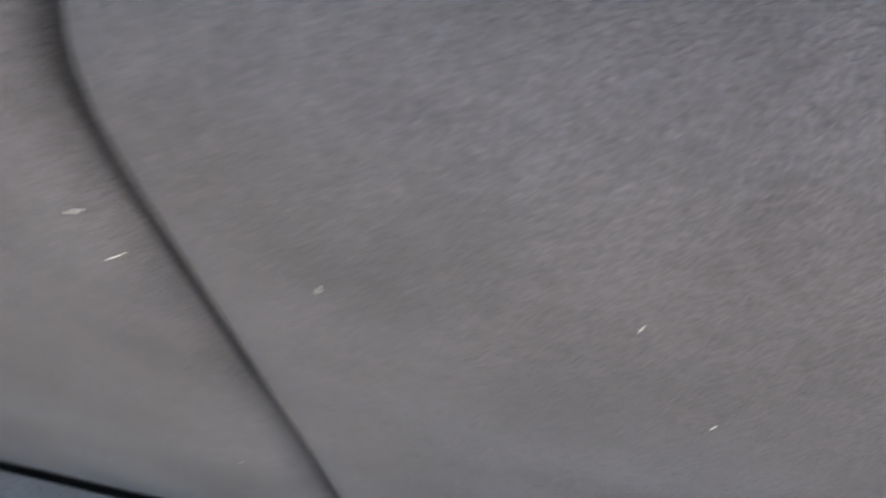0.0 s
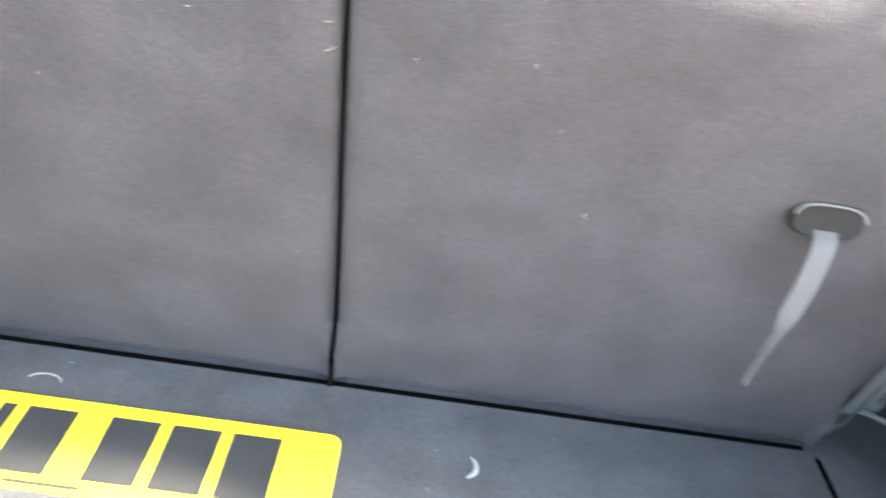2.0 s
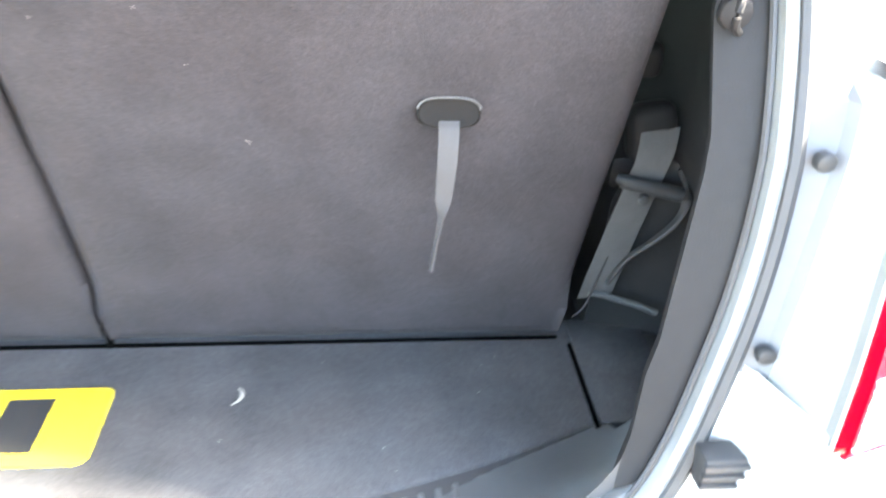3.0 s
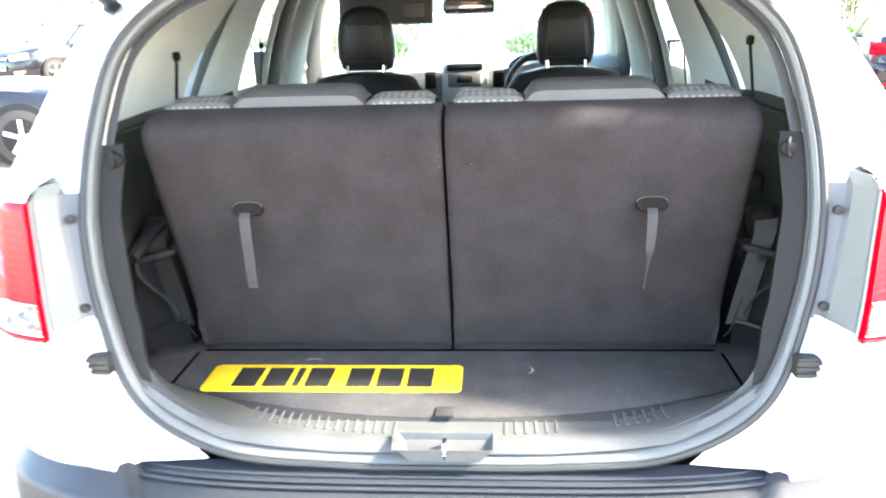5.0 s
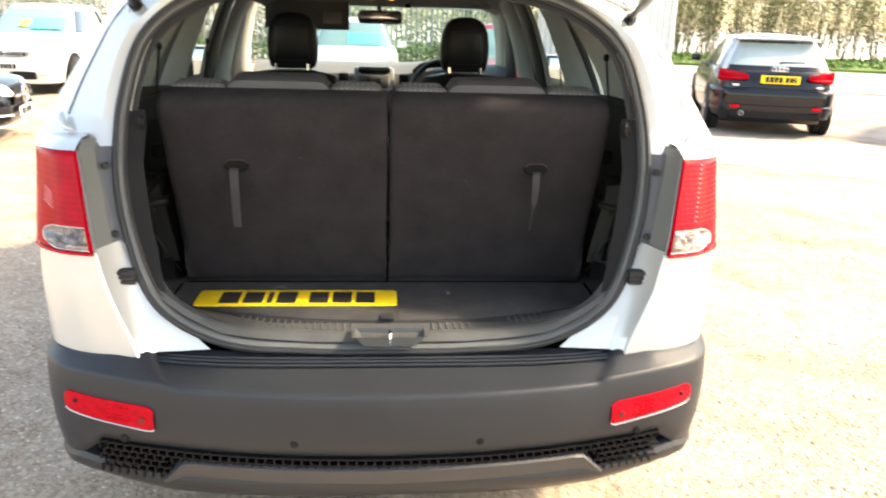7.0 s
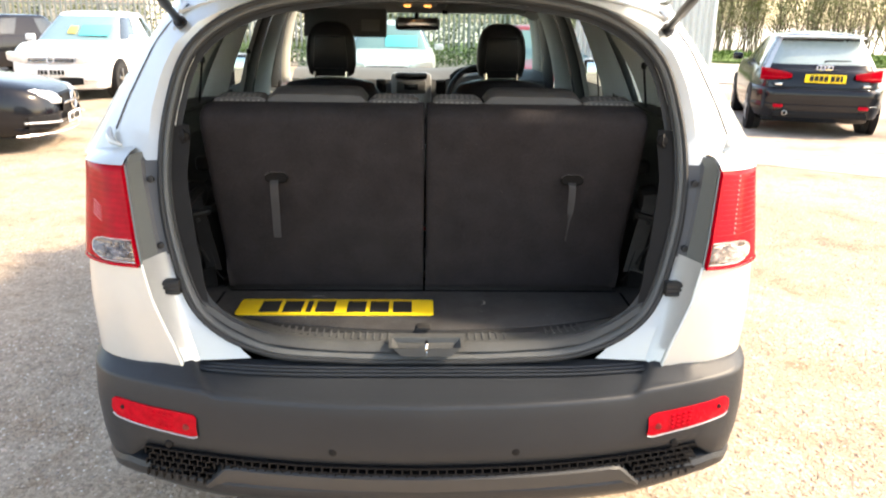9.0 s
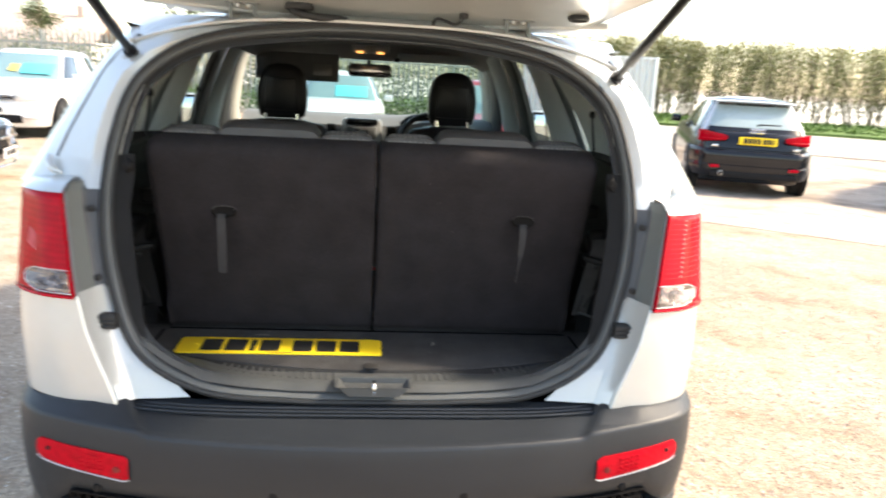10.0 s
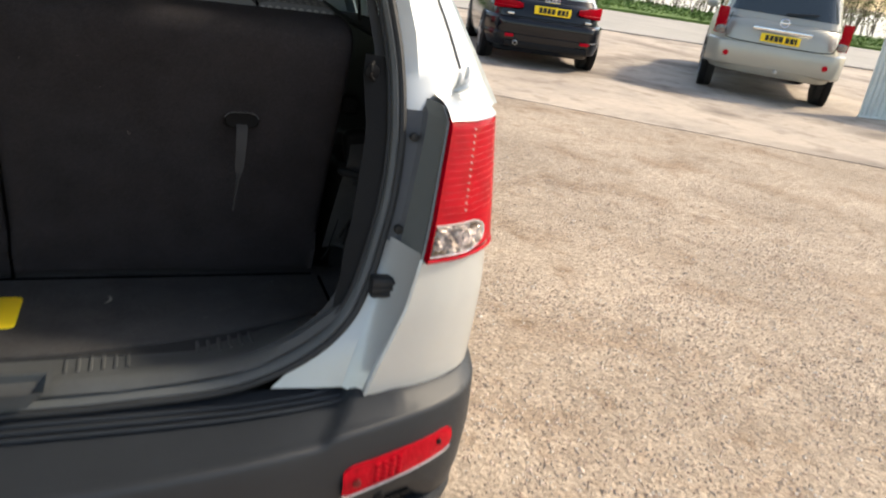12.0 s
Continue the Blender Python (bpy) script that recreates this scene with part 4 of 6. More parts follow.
for args in ((0.90, 1.30, 1.05, 1.60), (1.58, 2.46, 1.72, 2.38), (2.66, 3.32, 2.54, 2.74)):
    for q in side_pair("side_window", lambda: pane_strip(*args), PRIVACY if args[0] < 1 else GLASS, suv, "smoked quarter window glass" if args[0] < 1 else "clear side window glass", 0.023):
        pass


def cant():
    rows = []
    for y in np.linspace(0.62, 2.80, 12):
        rows.append([(table(y, ROOF_EDGE) + 0.03, y, 1.49), (table(y, ROOF_EDGE) + 0.02, y, roof_z(y) - 0.07), (table(y, ROOF_EDGE) - 0.05, y, roof_z(y) - 0.09), (table(y, ROOF_EDGE) - 0.045, y, 1.475)])
    return surface(rows, close_v=True)


for q in side_pair("cant_rail", cant, TRIM_GREY, suv, "grey roof rail trim"):
    pass
ws = [[(x * lerp(0.78, 0.60, k / 6), lerp(3.42, 2.84, k / 6) - 0.12 * x * x, lerp(1.10, 1.51, k / 6)) for x in np.linspace(-1, 1, 15)] for k in range(7)]
screen = part("windscreen", surface(ws), SCREEN_GLASS, suv, "clear windscreen glass")
screen.visible_shadow = False
hood = [[(t * table(y, [(3.3, 0.80), (3.9, 0.76), (4.2, 0.62)]), y + 0.02 * (1 - t * t) - 0.06 * t * t, table(y, [(3.3, 1.07), (3.6, 1.03), (4.0, 0.93), (4.24, 0.80)]) - 0.05 * abs(t) ** 3) for t in np.linspace(-1, 1, 15)] for y in np.linspace(3.32, 4.26, 9)]
part("bonnet", thick(surface(hood), 0.008), SILVER, suv, "silver bonnet")
nose = [[(t * 0.70, 4.28 - 0.20 * abs(t) ** 3 + dy, z) for t in np.linspace(-1, 1, 17)] for z, dy in ((0.80, -0.02), (0.70, 0.02), (0.55, 0.05), (0.40, 0.04), (0.28, -0.05))]
part("front_bumper", surface(nose), SILVER, suv, "silver front bumper")
part("front_grille", box((0.7, 0.03, 0.12), (0, 4.31, 0.68), 0.02), GRILLE, suv, "black front grille")
for s in (1, -1):
    part("headlamp", box((0.26, 0.16, 0.12), (s * 0.62, 4.17, 0.74), 0.04), LAMP_CLEAR, suv, "clear headlamp")
part("underbody", box((1.45, 3.7, 0.06), (0, 2.25, 0.33), 0.02), GRILLE, suv)

# ---- SUV: boot and cabin ----
FLOOR = 0.688


def carpet_edge(x):
    return 0.272 + 0.40 * x * x


rows = []
for x in np.linspace(-0.572, 0.572, 41):
    e = carpet_edge(x)
    rows.append([(x, e, FLOOR - 0.022), (x, e + 0.002, FLOOR - 0.004), (x, e + 0.008, FLOOR), (x, lerp(e, 0.56, 0.5), FLOOR), (x, 0.60, FLOOR)])
floor_mat = part("boot_floor", surface(rows), FLOOR_CARPET, suv, "charcoal carpeted boot floor panel")
part("floor_tab", box((0.034, 0.034, 0.006), (-0.002, carpet_edge(0) + 0.012, FLOOR + 0.003), 0.002), BELT, floor_mat, "black fabric pull tab")
part("floor_bed", box((1.40, 0.48, 0.012), (0, 0.51, 0.676), 0.002), RUBBER_DARK, suv)
part("under_floor", box((1.36, 3.2, 0.04), (0, 2.05, 0.60), 0.01), TRIM_DARK, suv)


def boot_low(x):
    """Height of the opening's lower edge at x."""
    return table(abs(x), [(0, 0.640), (0.19, 0.642), (0.30, 0.650), (0.39, 0.662), (0.47, 0.70), (0.54, 0.748), (0.58, 0.82), (0.60, 0.88)])


rows = []
for x in np.linspace(-0.575, 0.575, 61):
    zb = boot_low(x) + 0.036
    yb = rake(zb) + 0.002
    e = carpet_edge(x)
    inner = FLOOR - 0.008
    rows.append([(x, yb - 0.006, zb - 0.012), (x, yb + 0.006, zb), (x, lerp(yb, e, 0.18), lerp(zb, inner, 0.06) + 0.004), (x, lerp(yb, e, 0.45), lerp(zb, inner, 0.35)), (x, lerp(yb, e, 0.8), lerp(zb, inner, 0.85)), (x, e + 0.004, inner)])
sill = part("sill_trim", surface(rows), SILL, suv, "charcoal plastic loading sill trim")


def sill_z(x, y):
    zb = boot_low(x) + 0.036
    yb = rake(zb) + 0.002
    return lerp(zb, FLOOR - 0.008, table((y - yb) / (carpet_edge(x) - yb), [(0, 0), (0.18, 0.06), (0.45, 0.35), (0.8, 0.85), (1, 1)]))


for k in list(range(-20, -4)) + list(range(6, 12)) + list(range(17, 24)):
    x = k * 0.018
    if abs(x) > 0.40:
        continue
    y0, y1 = 0.226 + 0.28 * x * x, carpet_edge(x) - 0.010
    part("sill_rib", tube([(x, y, sill_z(x, y) + 0.0006) for y in np.linspace(y0, y1, 4)], 0.0034, 6, flat=0.5), SILL, sill)
# latch recess
tray = bmesh.new()
tr = [[(-0.086, 0.218, 0.6935), (0.094, 0.218, 0.6935), (0.094, 0.165, 0.6865), (-0.086, 0.165, 0.6865)], [(-0.078, 0.212, 0.692), (0.086, 0.212, 0.692), (0.086, 0.168, 0.686), (-0.078, 0.168, 0.686)], [(-0.055, 0.205, 0.664), (0.063, 0.205, 0.664), (0.063, 0.166, 0.664), (-0.055, 0.166, 0.664)]]
surface(tr, tray, close_v=True)
tray.faces.new([tray.verts[i] for i in (8, 9, 10, 11)]) if tray.verts.ensure_lookup_table() is None else None
part("latch_recess", tray, SILL, sill, "grey moulded latch recess")
part("striker", tube(smooth_curve([(0.004, 0.196, 0.665), (0.004, 0.196, 0.688), (0.004, 0.180, 0.692), (0.004, 0.170, 0.686), (0.004, 0.170, 0.665)], 4), 0.0042, 8), CHROME, suv, "bright steel latch striker")


# side trims: from the opening forward
def lower_trim():
    rows = []
    for k in range(20):
        z = lerp(0.655, 1.18, k / 19)
        ox = table(z, [(0.70, 0.470), (0.75, 0.532), (0.82, 0.567), (0.905, 0.595), (1.06, 0.618), (1.215, 0.610)])
        oy = rake(z) + 0.01
        if z < 0.70:
            ox, oy = 0.575, 0.345
        box_x = table(z, [(0.70, 0.592), (0.90, 0.600), (0.925, 0.66), (1.215, 0.668)])
        lip = table(z, [(0.70, 0.006), (0.80, 0.030), (0.88, 0.046), (1.16, 0.046), (1.215, 0.03)])
        rows.append([(ox + 0.008, oy - 0.004, z), (ox - 0.004, oy - 0.002, z), (ox - lip, oy + 0.010, z), (ox - lip + 0.002, oy + 0.020, z), (lerp(ox, 0.655, 0.15), oy + 0.035, z), (lerp(ox, 0.66, 0.75), oy + 0.11, z), (0.655 if z > 0.91 else 0.676, 0.50, z), (0.662 if z > 0.91 else 0.692, 0.556, z), (box_x, 0.575, z), (box_x, 0.85, z), (0.69, 1.3, z)])
    return surface(rows)


trims = list(side_pair("side_trim", lower_trim, TRIM_DARK, suv, "charcoal moulded boot side trim"))


def upper_trim():
    rows = []
    for k in range(14):
        z = lerp(1.165, 1.485, k / 13)
        ix = table(z, [(1.165, 0.602), (1.205, 0.600), (1.30, 0.578), (1.365, 0.548), (1.42, 0.492), (1.461, 0.397), (1.485, 0.262)])
        oy = rake(z) + 0.012
        fx = side_x(z) - 0.09
        we = table(z, [(1.165, 1.13), (1.205, 1.15), (1.29, 1.22), (1.41, 1.37), (1.485, 1.46)])
        rows.append([(ix + 0.03, oy + 0.006, z), (ix, oy, z), (lerp(ix, fx, 0.55), oy + 0.05, z), (fx - 0.01, oy + 0.14, z), (fx, max(0.68, oy + 0.20), z), (fx + 0.025, 0.92, z), (fx + 0.03, we - 0.01, z), (fx + 0.075, we, z)])
    return surface(rows)


for q in side_pair("pillar_lining", upper_trim, LINING, suv, "light grey rear pillar lining", 0.02):
    pass
for s in (1, -1):
    shelf = [[(s * xx, y, table(y, [(0.5, 1.18), (0.95, 1.18), (1.2, 1.165), (1.5, 1.11), (1.8, 1.06), (3.0, 1.03)]) + dz) for xx, dz in ((0.645, -0.06), (0.655, -0.006), (0.72, 0.0), (0.82, -0.006))] for y in np.linspace(0.50, 3.0, 16)]
    part("belt_shelf", surface(shelf), TRIM_DARK, suv, "charcoal ledge below the side windows")
    door_card = [[(s * x, y, z) for z, x in ((0.62, 0.70), (0.9, 0.69), (0.97, 0.685), (1.02, 0.70))] for y in np.linspace(1.25, 3.05, 8)]
    part("door_card", surface(door_card), TRIM_DARK, suv, "charcoal door card")
    armtop = box((0.10, 0.24, 0.05), (s * 0.640, 0.70, 0.905), 0.018)
    part("arch_shelf", armtop, TRIM_DARK, suv, "charcoal wheel arch moulding in the boot")
    part("corner_carpet", box((0.100, 0.19, 0.012), (s * 0.617, 0.49, FLOOR - 0.0045), 0.003), FLOOR_CARPET, suv)
    part("corner_joint", box((0.0055, 0.145, 0.002), (s * 0.5625, 0.462, FLOOR + 0.0006), 0), GAP, suv, smooth=False)
    # right ledge in a lighter plastic: its lit edge is painted, left stays dark
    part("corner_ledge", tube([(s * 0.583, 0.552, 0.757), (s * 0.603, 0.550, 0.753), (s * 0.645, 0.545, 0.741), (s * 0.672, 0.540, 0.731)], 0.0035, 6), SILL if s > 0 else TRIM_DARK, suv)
    coat = part("cargo_hook", tube(smooth_curve([(s * 0.580, 0.345, 1.172), (s * 0.574, 0.332, 1.166), (s * 0.574, 0.332, 1.150), (s * 0.583, 0.342, 1.142)], 5), 0.0032, 8), GRILLE, suv, "small black folding cargo hook")
    part("hook_base", cylinder(0.013, 0.010, (s * 0.580, 0.350, 1.155), "y", 18, 0.003), GRILLE, coat)
    # third-row belt: webbing drawn down behind a retaining bar
    def ribbon(path, half, turn=0.0):
        rows_ = []
        for p in smooth_curve(path, 6):
            d = np.array((math.cos(radians(turn)) * s, math.sin(radians(turn)), 0.10))
            rows_.append([p - half * d, p - np.array((0, 0.0015, 0)), p + half * d])
        return thick(surface(rows_), 0.0016)
    part("belt_guide", box((0.058, 0.040, 0.070), (s * 0.630, 0.578, 0.962), 0.016, Matrix.Rotation(radians(-10 * s), 3, "Y"), seg=3), TRIM_DARK, suv, "charcoal moulded belt outlet")
    # same belt on both sides; lit tone painted right, shaded tone left
    belt = part("seat_belt", ribbon([(s * 0.634, 0.560, 0.972), (s * 0.629, 0.549, 0.945), (s * 0.621, 0.546, 0.915), (s * 0.611, 0.550, 0.860), (s * 0.600, 0.553, 0.800), (s * 0.592, 0.556, 0.750)], 0.023, 8), BELT_LIT if s > 0 else BELT, suv, "seat belt webbing behind a black bar")
    part("belt_bar", tube([(s * 0.588, 0.541, 0.921), (s * 0.594, 0.536, 0.920), (s * 0.630, 0.534, 0.912), (s * 0.664, 0.536, 0.903)], [0.006, 0.0085, 0.0085, 0.0085], 10), RUBBER_DARK, belt)
    part("bar_screw", cylinder(0.0065, 0.008, (s * 0.622, 0.538, 0.896), "y", 14, 0.002), RUBBER_DARK, belt)
    loop = smooth_curve([(s * 0.662, 0.548, 0.930), (s * 0.674, 0.540, 0.900), (s * 0.668, 0.538, 0.868), (s * 0.645, 0.540, 0.838), (s * 0.622, 0.547, 0.810), (s * 0.604, 0.552, 0.772)], 6)
    part("belt_tail", tube(loop, 0.0065, 8, flat=0.5), BELT, belt)
    part("latch_cable", tube(smooth_curve([(s * 0.598, 0.550, 0.812), (s * 0.588, 0.549, 0.770), (s * 0.578, 0.549, 0.735), (s * 0.566, 0.549, 0.722)], 6), 0.0016, 6), BELT, belt)
    part("upper_guide", box((0.040, 0.034, 0.040), (s * 0.606, 0.580, 1.046), 0.012, seg=3), TRIM_DARK, suv)
    if s < 0:
        part("arch_ledge", tube(smooth_curve([(-0.60, 0.60, 0.985), (-0.628, 0.54, 0.965), (-0.645, 0.47, 0.93)], 5), 0.014, 8), TRIM_DARK, suv)
    for yy, z0, z1, xx in ((0.90, 1.15, 1.300, 0.700), (1.70, 1.12, 1.29, 0.735)):
        hang = part("shoulder_belt", tube([(s * xx, yy, z0), (s * (xx - 0.022), yy, z1)], 0.009, 6, flat=0.3, up=(1, 0, 0)), BELT, suv, "black shoulder belt on the pillar")
        part("belt_anchor", box((0.014, 0.024, 0.022), (s * (xx - 0.022), yy, z1 + 0.003), 0.005), TRIM_DARK, hang)


# third-row seat backs
def seat_face_y(z):
    return table(z, [(0.69, 0.549), (0.75, 0.530), (1.034, 0.449), (1.12, 0.424), (1.175, 0.409), (1.20, 0.416)])


SEAT_PROFILE = [(0.699, 0.556), (0.706, 0.546), (0.75, 0.531), (0.90, 0.488), (1.034, 0.450), (1.12, 0.425), (1.172, 0.411), (1.198, 0.413), (1.215, 0.430), (1.224, 0.462), (1.226, 0.505), (1.220, 0.55), (1.19, 0.585), (1.05, 0.60), (0.72, 0.645), (0.692, 0.64)]


def seat_back(s):
    prof = [np.array(p) for p in smooth_curve(SEAT_PROFILE, 3)]
    rows = []
    for u in (0.0, 0.006, 0.014, 0.03, 0.1, 0.3, 0.5, 0.7, 0.9, 0.965, 0.985, 0.994, 1.0):
        row = []
        for z, y in prof:
            x0, x1 = 0.0032, lerp(0.546, 0.562, (z - 0.69) / 0.53)
            edge = min(u, 1 - u)
            inset = max(0.0, 0.010 - edge * 0.40) if edge < 0.025 else 0.0
            inset = inset ** 2 / 0.010
            zt = max(0.0, (z - 1.16) / 0.066) * (0.007 if u > 0.95 else 0.0) * max(0, (u - 0.95) / 0.05) ** 2
            yc, zc = 0.53, 0.95
            row.append((s * lerp(x0, x1, u), y + np.sign(yc - y) * inset, z + np.sign(zc - z) * inset * 0.4 - zt))
        rows.append(row)
    bm = surface(rows, close_v=True)
    bm.verts.ensure_lookup_table()
    n = len(prof)
    bm.faces.new([bm.verts[i] for i in range(n)])
    bm.faces.new([bm.verts[i] for i in range(len(bm.verts) - n, len(bm.verts))])
    seat = part("third_row_seat_back", bm, CARPET, suv, "third-row seat back covered in charcoal felt")
    # cushion front and integrated head restraint
    rows = []
    for u in np.linspace(0, 1, 17):
        x = lerp(0.150, 0.405, u)
        b = 1 - abs(2 * u - 1) ** 12
        rows.append([(s * x, 0.478 + 0.006 * (1 - b), 1.205), (s * x, 0.484, 1.226 + 0.018 * b), (s * x, 0.505, 1.233 + 0.022 * b), (s * x, 0.56, 1.235 + 0.026 * b), (s * x, 0.61, 1.225 + 0.016 * b), (s * x, 0.63, 1.19)])
    part("head_restraint", surface(rows), PAD, seat, "grey leather low head restraint")
    for c0, c1 in ((0.018, 0.146), (0.409, 0.540)):
        rows = []
        for u in np.linspace(0, 1, 9):
            x = lerp(c0, c1, u)
            b = 1 - abs(2 * u - 1) ** 8
            rows.append([(s * x, 0.478, 1.218), (s * x, 0.488, 1.230 + 0.006 * b), (s * x, 0.52, 1.232 + 0.012 * b), (s * x, 0.56, 1.230 + 0.012 * b), (s * x, 0.60, 1.20)])
        part("cloth_top", surface(rows), DOTTED, seat, "grey cloth woven with pale dots")
    # escutcheon and pull strap
    c = (s * 0.383, seat_face_y(1.036) - 0.004, 1.036)
    tilt = Matrix.Rotation(radians(-15.5), 3, "X")
    es = bmesh.new()
    ring = lambda k, d: [(k * 0.030 * math.copysign(abs(math.cos(a)) ** 0.62, math.cos(a)), d, k * 0.0145 * math.copysign(abs(math.sin(a)) ** 0.8, math.sin(a))) for a in np.linspace(0, 2 * math.pi, 33)[:-1]]
    surface([ring(1.0, 0.004), ring(0.96, -0.003), ring(0.88, -0.005), ring(0.55, -0.003)], es, close_v=True)
    es.faces.new([es.verts[i] for i in range(96, 128)]) if es.verts.ensure_lookup_table() is None else None
    es.transform(Matrix.Translation(c) @ tilt.to_4x4())
    plate_ = part("strap_escutcheon", es, PLASTIC_BROWN, seat, "grey-brown oval strap guide")
    rim_ = [(1.0 * p[0], p[1] - 0.003, p[2]) for p in (ring(0.97, -0.002)[k] for k in range(1, 16))]
    rb = tube(rim_, 0.0009, 6)
    rb.transform(Matrix.Translation(c) @ tilt.to_4x4())
    part("escutcheon_rim", rb, BELT_LIT, plate_)
    if s > 0:
        path = [(0.383, 0.446, 1.034), (0.383, 0.432, 1.022), (0.382, 0.427, 0.99), (0.380, 0.427, 0.955), (0.378, 0.427, 0.935), (0.374, 0.427, 0.905), (0.371, 0.427, 0.876)]
        wide_, turn_ = [0.0095, 0.0093, 0.0088, 0.0076, 0.0044, 0.0030, 0.0034], [0, 0, 6, 22, 68, 76, 78]
    else:
        path = [(-0.388, 0.446, 1.034), (-0.388, 0.432, 1.022), (-0.387, 0.428, 0.985), (-0.386, 0.428, 0.95), (-0.386, 0.429, 0.91), (-0.385, 0.430, 0.880)]
        wide_, turn_ = [0.0105] * 6, [0, 0, 0, 6, 10, 12]
    rows = []
    for p, w, a in zip(smooth_curve(path, 5), np.interp(np.linspace(0, 1, len(path) * 5 - 4), np.linspace(0, 1, len(path)), wide_), np.interp(np.linspace(0, 1, len(path) * 5 - 4), np.linspace(0, 1, len(path)), turn_)):
        d = np.array((math.cos(radians(a)), -math.sin(radians(a)), 0))
        rows.append([p - w * d, p, p + w * d])
    part("pull_strap", thick(surface(rows), 0.0016), WEBBING, seat, "grey webbing pull strap")
    return seat


for s in (-1, 1):
    seat_back(s)
# black strips added as the shade in the seam under the seat backs
part("seat_gap_shade", box((1.09, 0.02, 0.012), (0, 0.572, 0.694), 0.001), BELT, suv)
part("floor_gap_shade", box((1.10, 0.006, 0.002), (0, 0.5480, FLOOR + 0.0008), 0), GAP, suv, smooth=False)
pivot = box((0.0085, 0.010, 0.0085), (-0.001, 0.5375, 0.727), 0.001, Matrix.Rotation(radians(45), 3, "Y"))
box((0.0062, 0.010, 0.034), (-0.001, 0.5445, 0.708), 0.001, bm=pivot)
part("seat_pivot", pivot, GAP, suv, "black seat pivot cover")
buckle = part("belt_buckle", box((0.018, 0.03, 0.06), (0.0, 0.70, 0.80), 0.005), TRIM_DARK, suv, "black belt buckle with red button")
part("buckle_button", box((0.014, 0.02, 0.008), (0.0, 0.695, 0.833), 0.003), BELT_RED, buckle, "red release button")


# front seats
def front_seat(s):
    cx = 0.375 if s > 0 else -0.440
    back = bmesh.new()
    rows = []
    for v, (z, w, y) in enumerate(((0.70, 0.25, 2.02), (0.85, 0.26, 2.08), (0.99, 0.255, 2.13), (1.09, 0.235, 2.17), (1.135, 0.20, 2.19), (1.155, 0.11, 2.20))):
        rows.append([(cx + w * math.cos(a), y + 0.075 * math.sin(a) * (1 if abs(math.cos(a)) < 0.9 else 0.8), z) for a in np.linspace(0, 2 * math.pi, 25)[:-1]])
    surface(rows, back, close_v=True)
    back.verts.ensure_lookup_table()
    back.faces.new([back.verts[i] for i in range(5 * 24, 6 * 24)])
    seat = part("front_seat", back, LEATHER, suv, "black leather front seat")
    hr = bmesh.new()
    rows = []
    for z, w, d in ((1.160, 0.090, 0.035), (1.170, 0.106, 0.045), (1.215, 0.117, 0.055), (1.285, 0.119, 0.055), (1.343, 0.110, 0.052), (1.379, 0.094, 0.046), (1.401, 0.070, 0.038), (1.413, 0.035, 0.02)):
        rows.append([(cx + w * np.sign(math.cos(a)) * abs(math.cos(a)) ** 0.6, 2.25 + d * np.sign(math.sin(a)) * abs(math.sin(a)) ** 0.7, z) for a in np.linspace(0, 2 * math.pi, 29)[:-1]])
    surface(rows, hr, close_v=True)
    hr.verts.ensure_lookup_table()
    hr.faces.new([hr.verts[i] for i in range(28)])
    hr.faces.new([hr.verts[i] for i in range(7 * 28, 8 * 28)])
    rest = part("headrest", hr, LEATHER, seat, "black leather headrest")
    part("headrest_panel", box((0.165, 0.012, 0.15), (cx, 2.195, 1.272), 0.005, Matrix.Rotation(radians(4), 3, "X"), taper=(0.85, 1)), LEATHER, rest)
    for dx in (-0.075, 0.075):
        part("headrest_post", tube([(cx + dx, 2.200, 1.13), (cx + dx, 2.203, 1.182)], 0.008, 8), CHROME, rest, "chrome headrest post")
    part("seat_cushion", box((0.5, 0.5, 0.16), (cx, 2.36, 0.70), 0.05), LEATHER, seat)


for s in (-1, 1):
    front_seat(s)

# second row folded flat
second = part("folded_rear_bench", box((1.2, 0.75, 0.16), (0, 1.25, 0.86), 0.05), CLOTH, suv, "second-row seats folded flat, dark cloth")
# dashboard
rows = []
for x in np.linspace(-0.76, 0.76, 33):
    hump = 0.035 * math.exp(-((x - 0.35) / 0.17) ** 2)
    rows.append([(x, 3.02, 0.70), (x, 2.98, 0.98), (x, 3.01, 1.085 + hump), (x, 3.10, 1.125 + hump), (x, 3.24, 1.140 + hump * 0.5), (x, 3.38, 1.125)])
dash = part("dashboard", surface(rows), DASH, suv, "grey plastic dashboard")
part("console_frame", box((0.235, 0.05, 0.26), (-0.066, 2.97, 1.000), 0.025, Matrix.Rotation(radians(-8), 3, "X")), SILVER_TRIM, dash, "satin silver centre console")
part("clock_display", box((0.185, 0.03, 0.036), (-0.066, 2.945, 1.112), 0.012), SCREEN, dash, "dark display")
part("radio", box((0.17, 0.03, 0.075), (-0.066, 2.940, 1.050), 0.01), DASH, dash, "grey radio panel with a dark screen")
part("radio_screen", box((0.078, 0.01, 0.032), (-0.066, 2.922, 1.052), 0.003), SCREEN, dash)
for x in (-0.240, 0.105):
    vent = part("air_vent", box((0.058, 0.04, 0.085), (x, 2.955, 1.050), 0.012), GRILLE, dash, "black air vent")
    for k in range(5):
        part("vent_slat", box((0.048, 0.008, 0.005), (x, 2.931, 1.022 + 0.014 * k), 0.002), TRIM_DARK, vent)
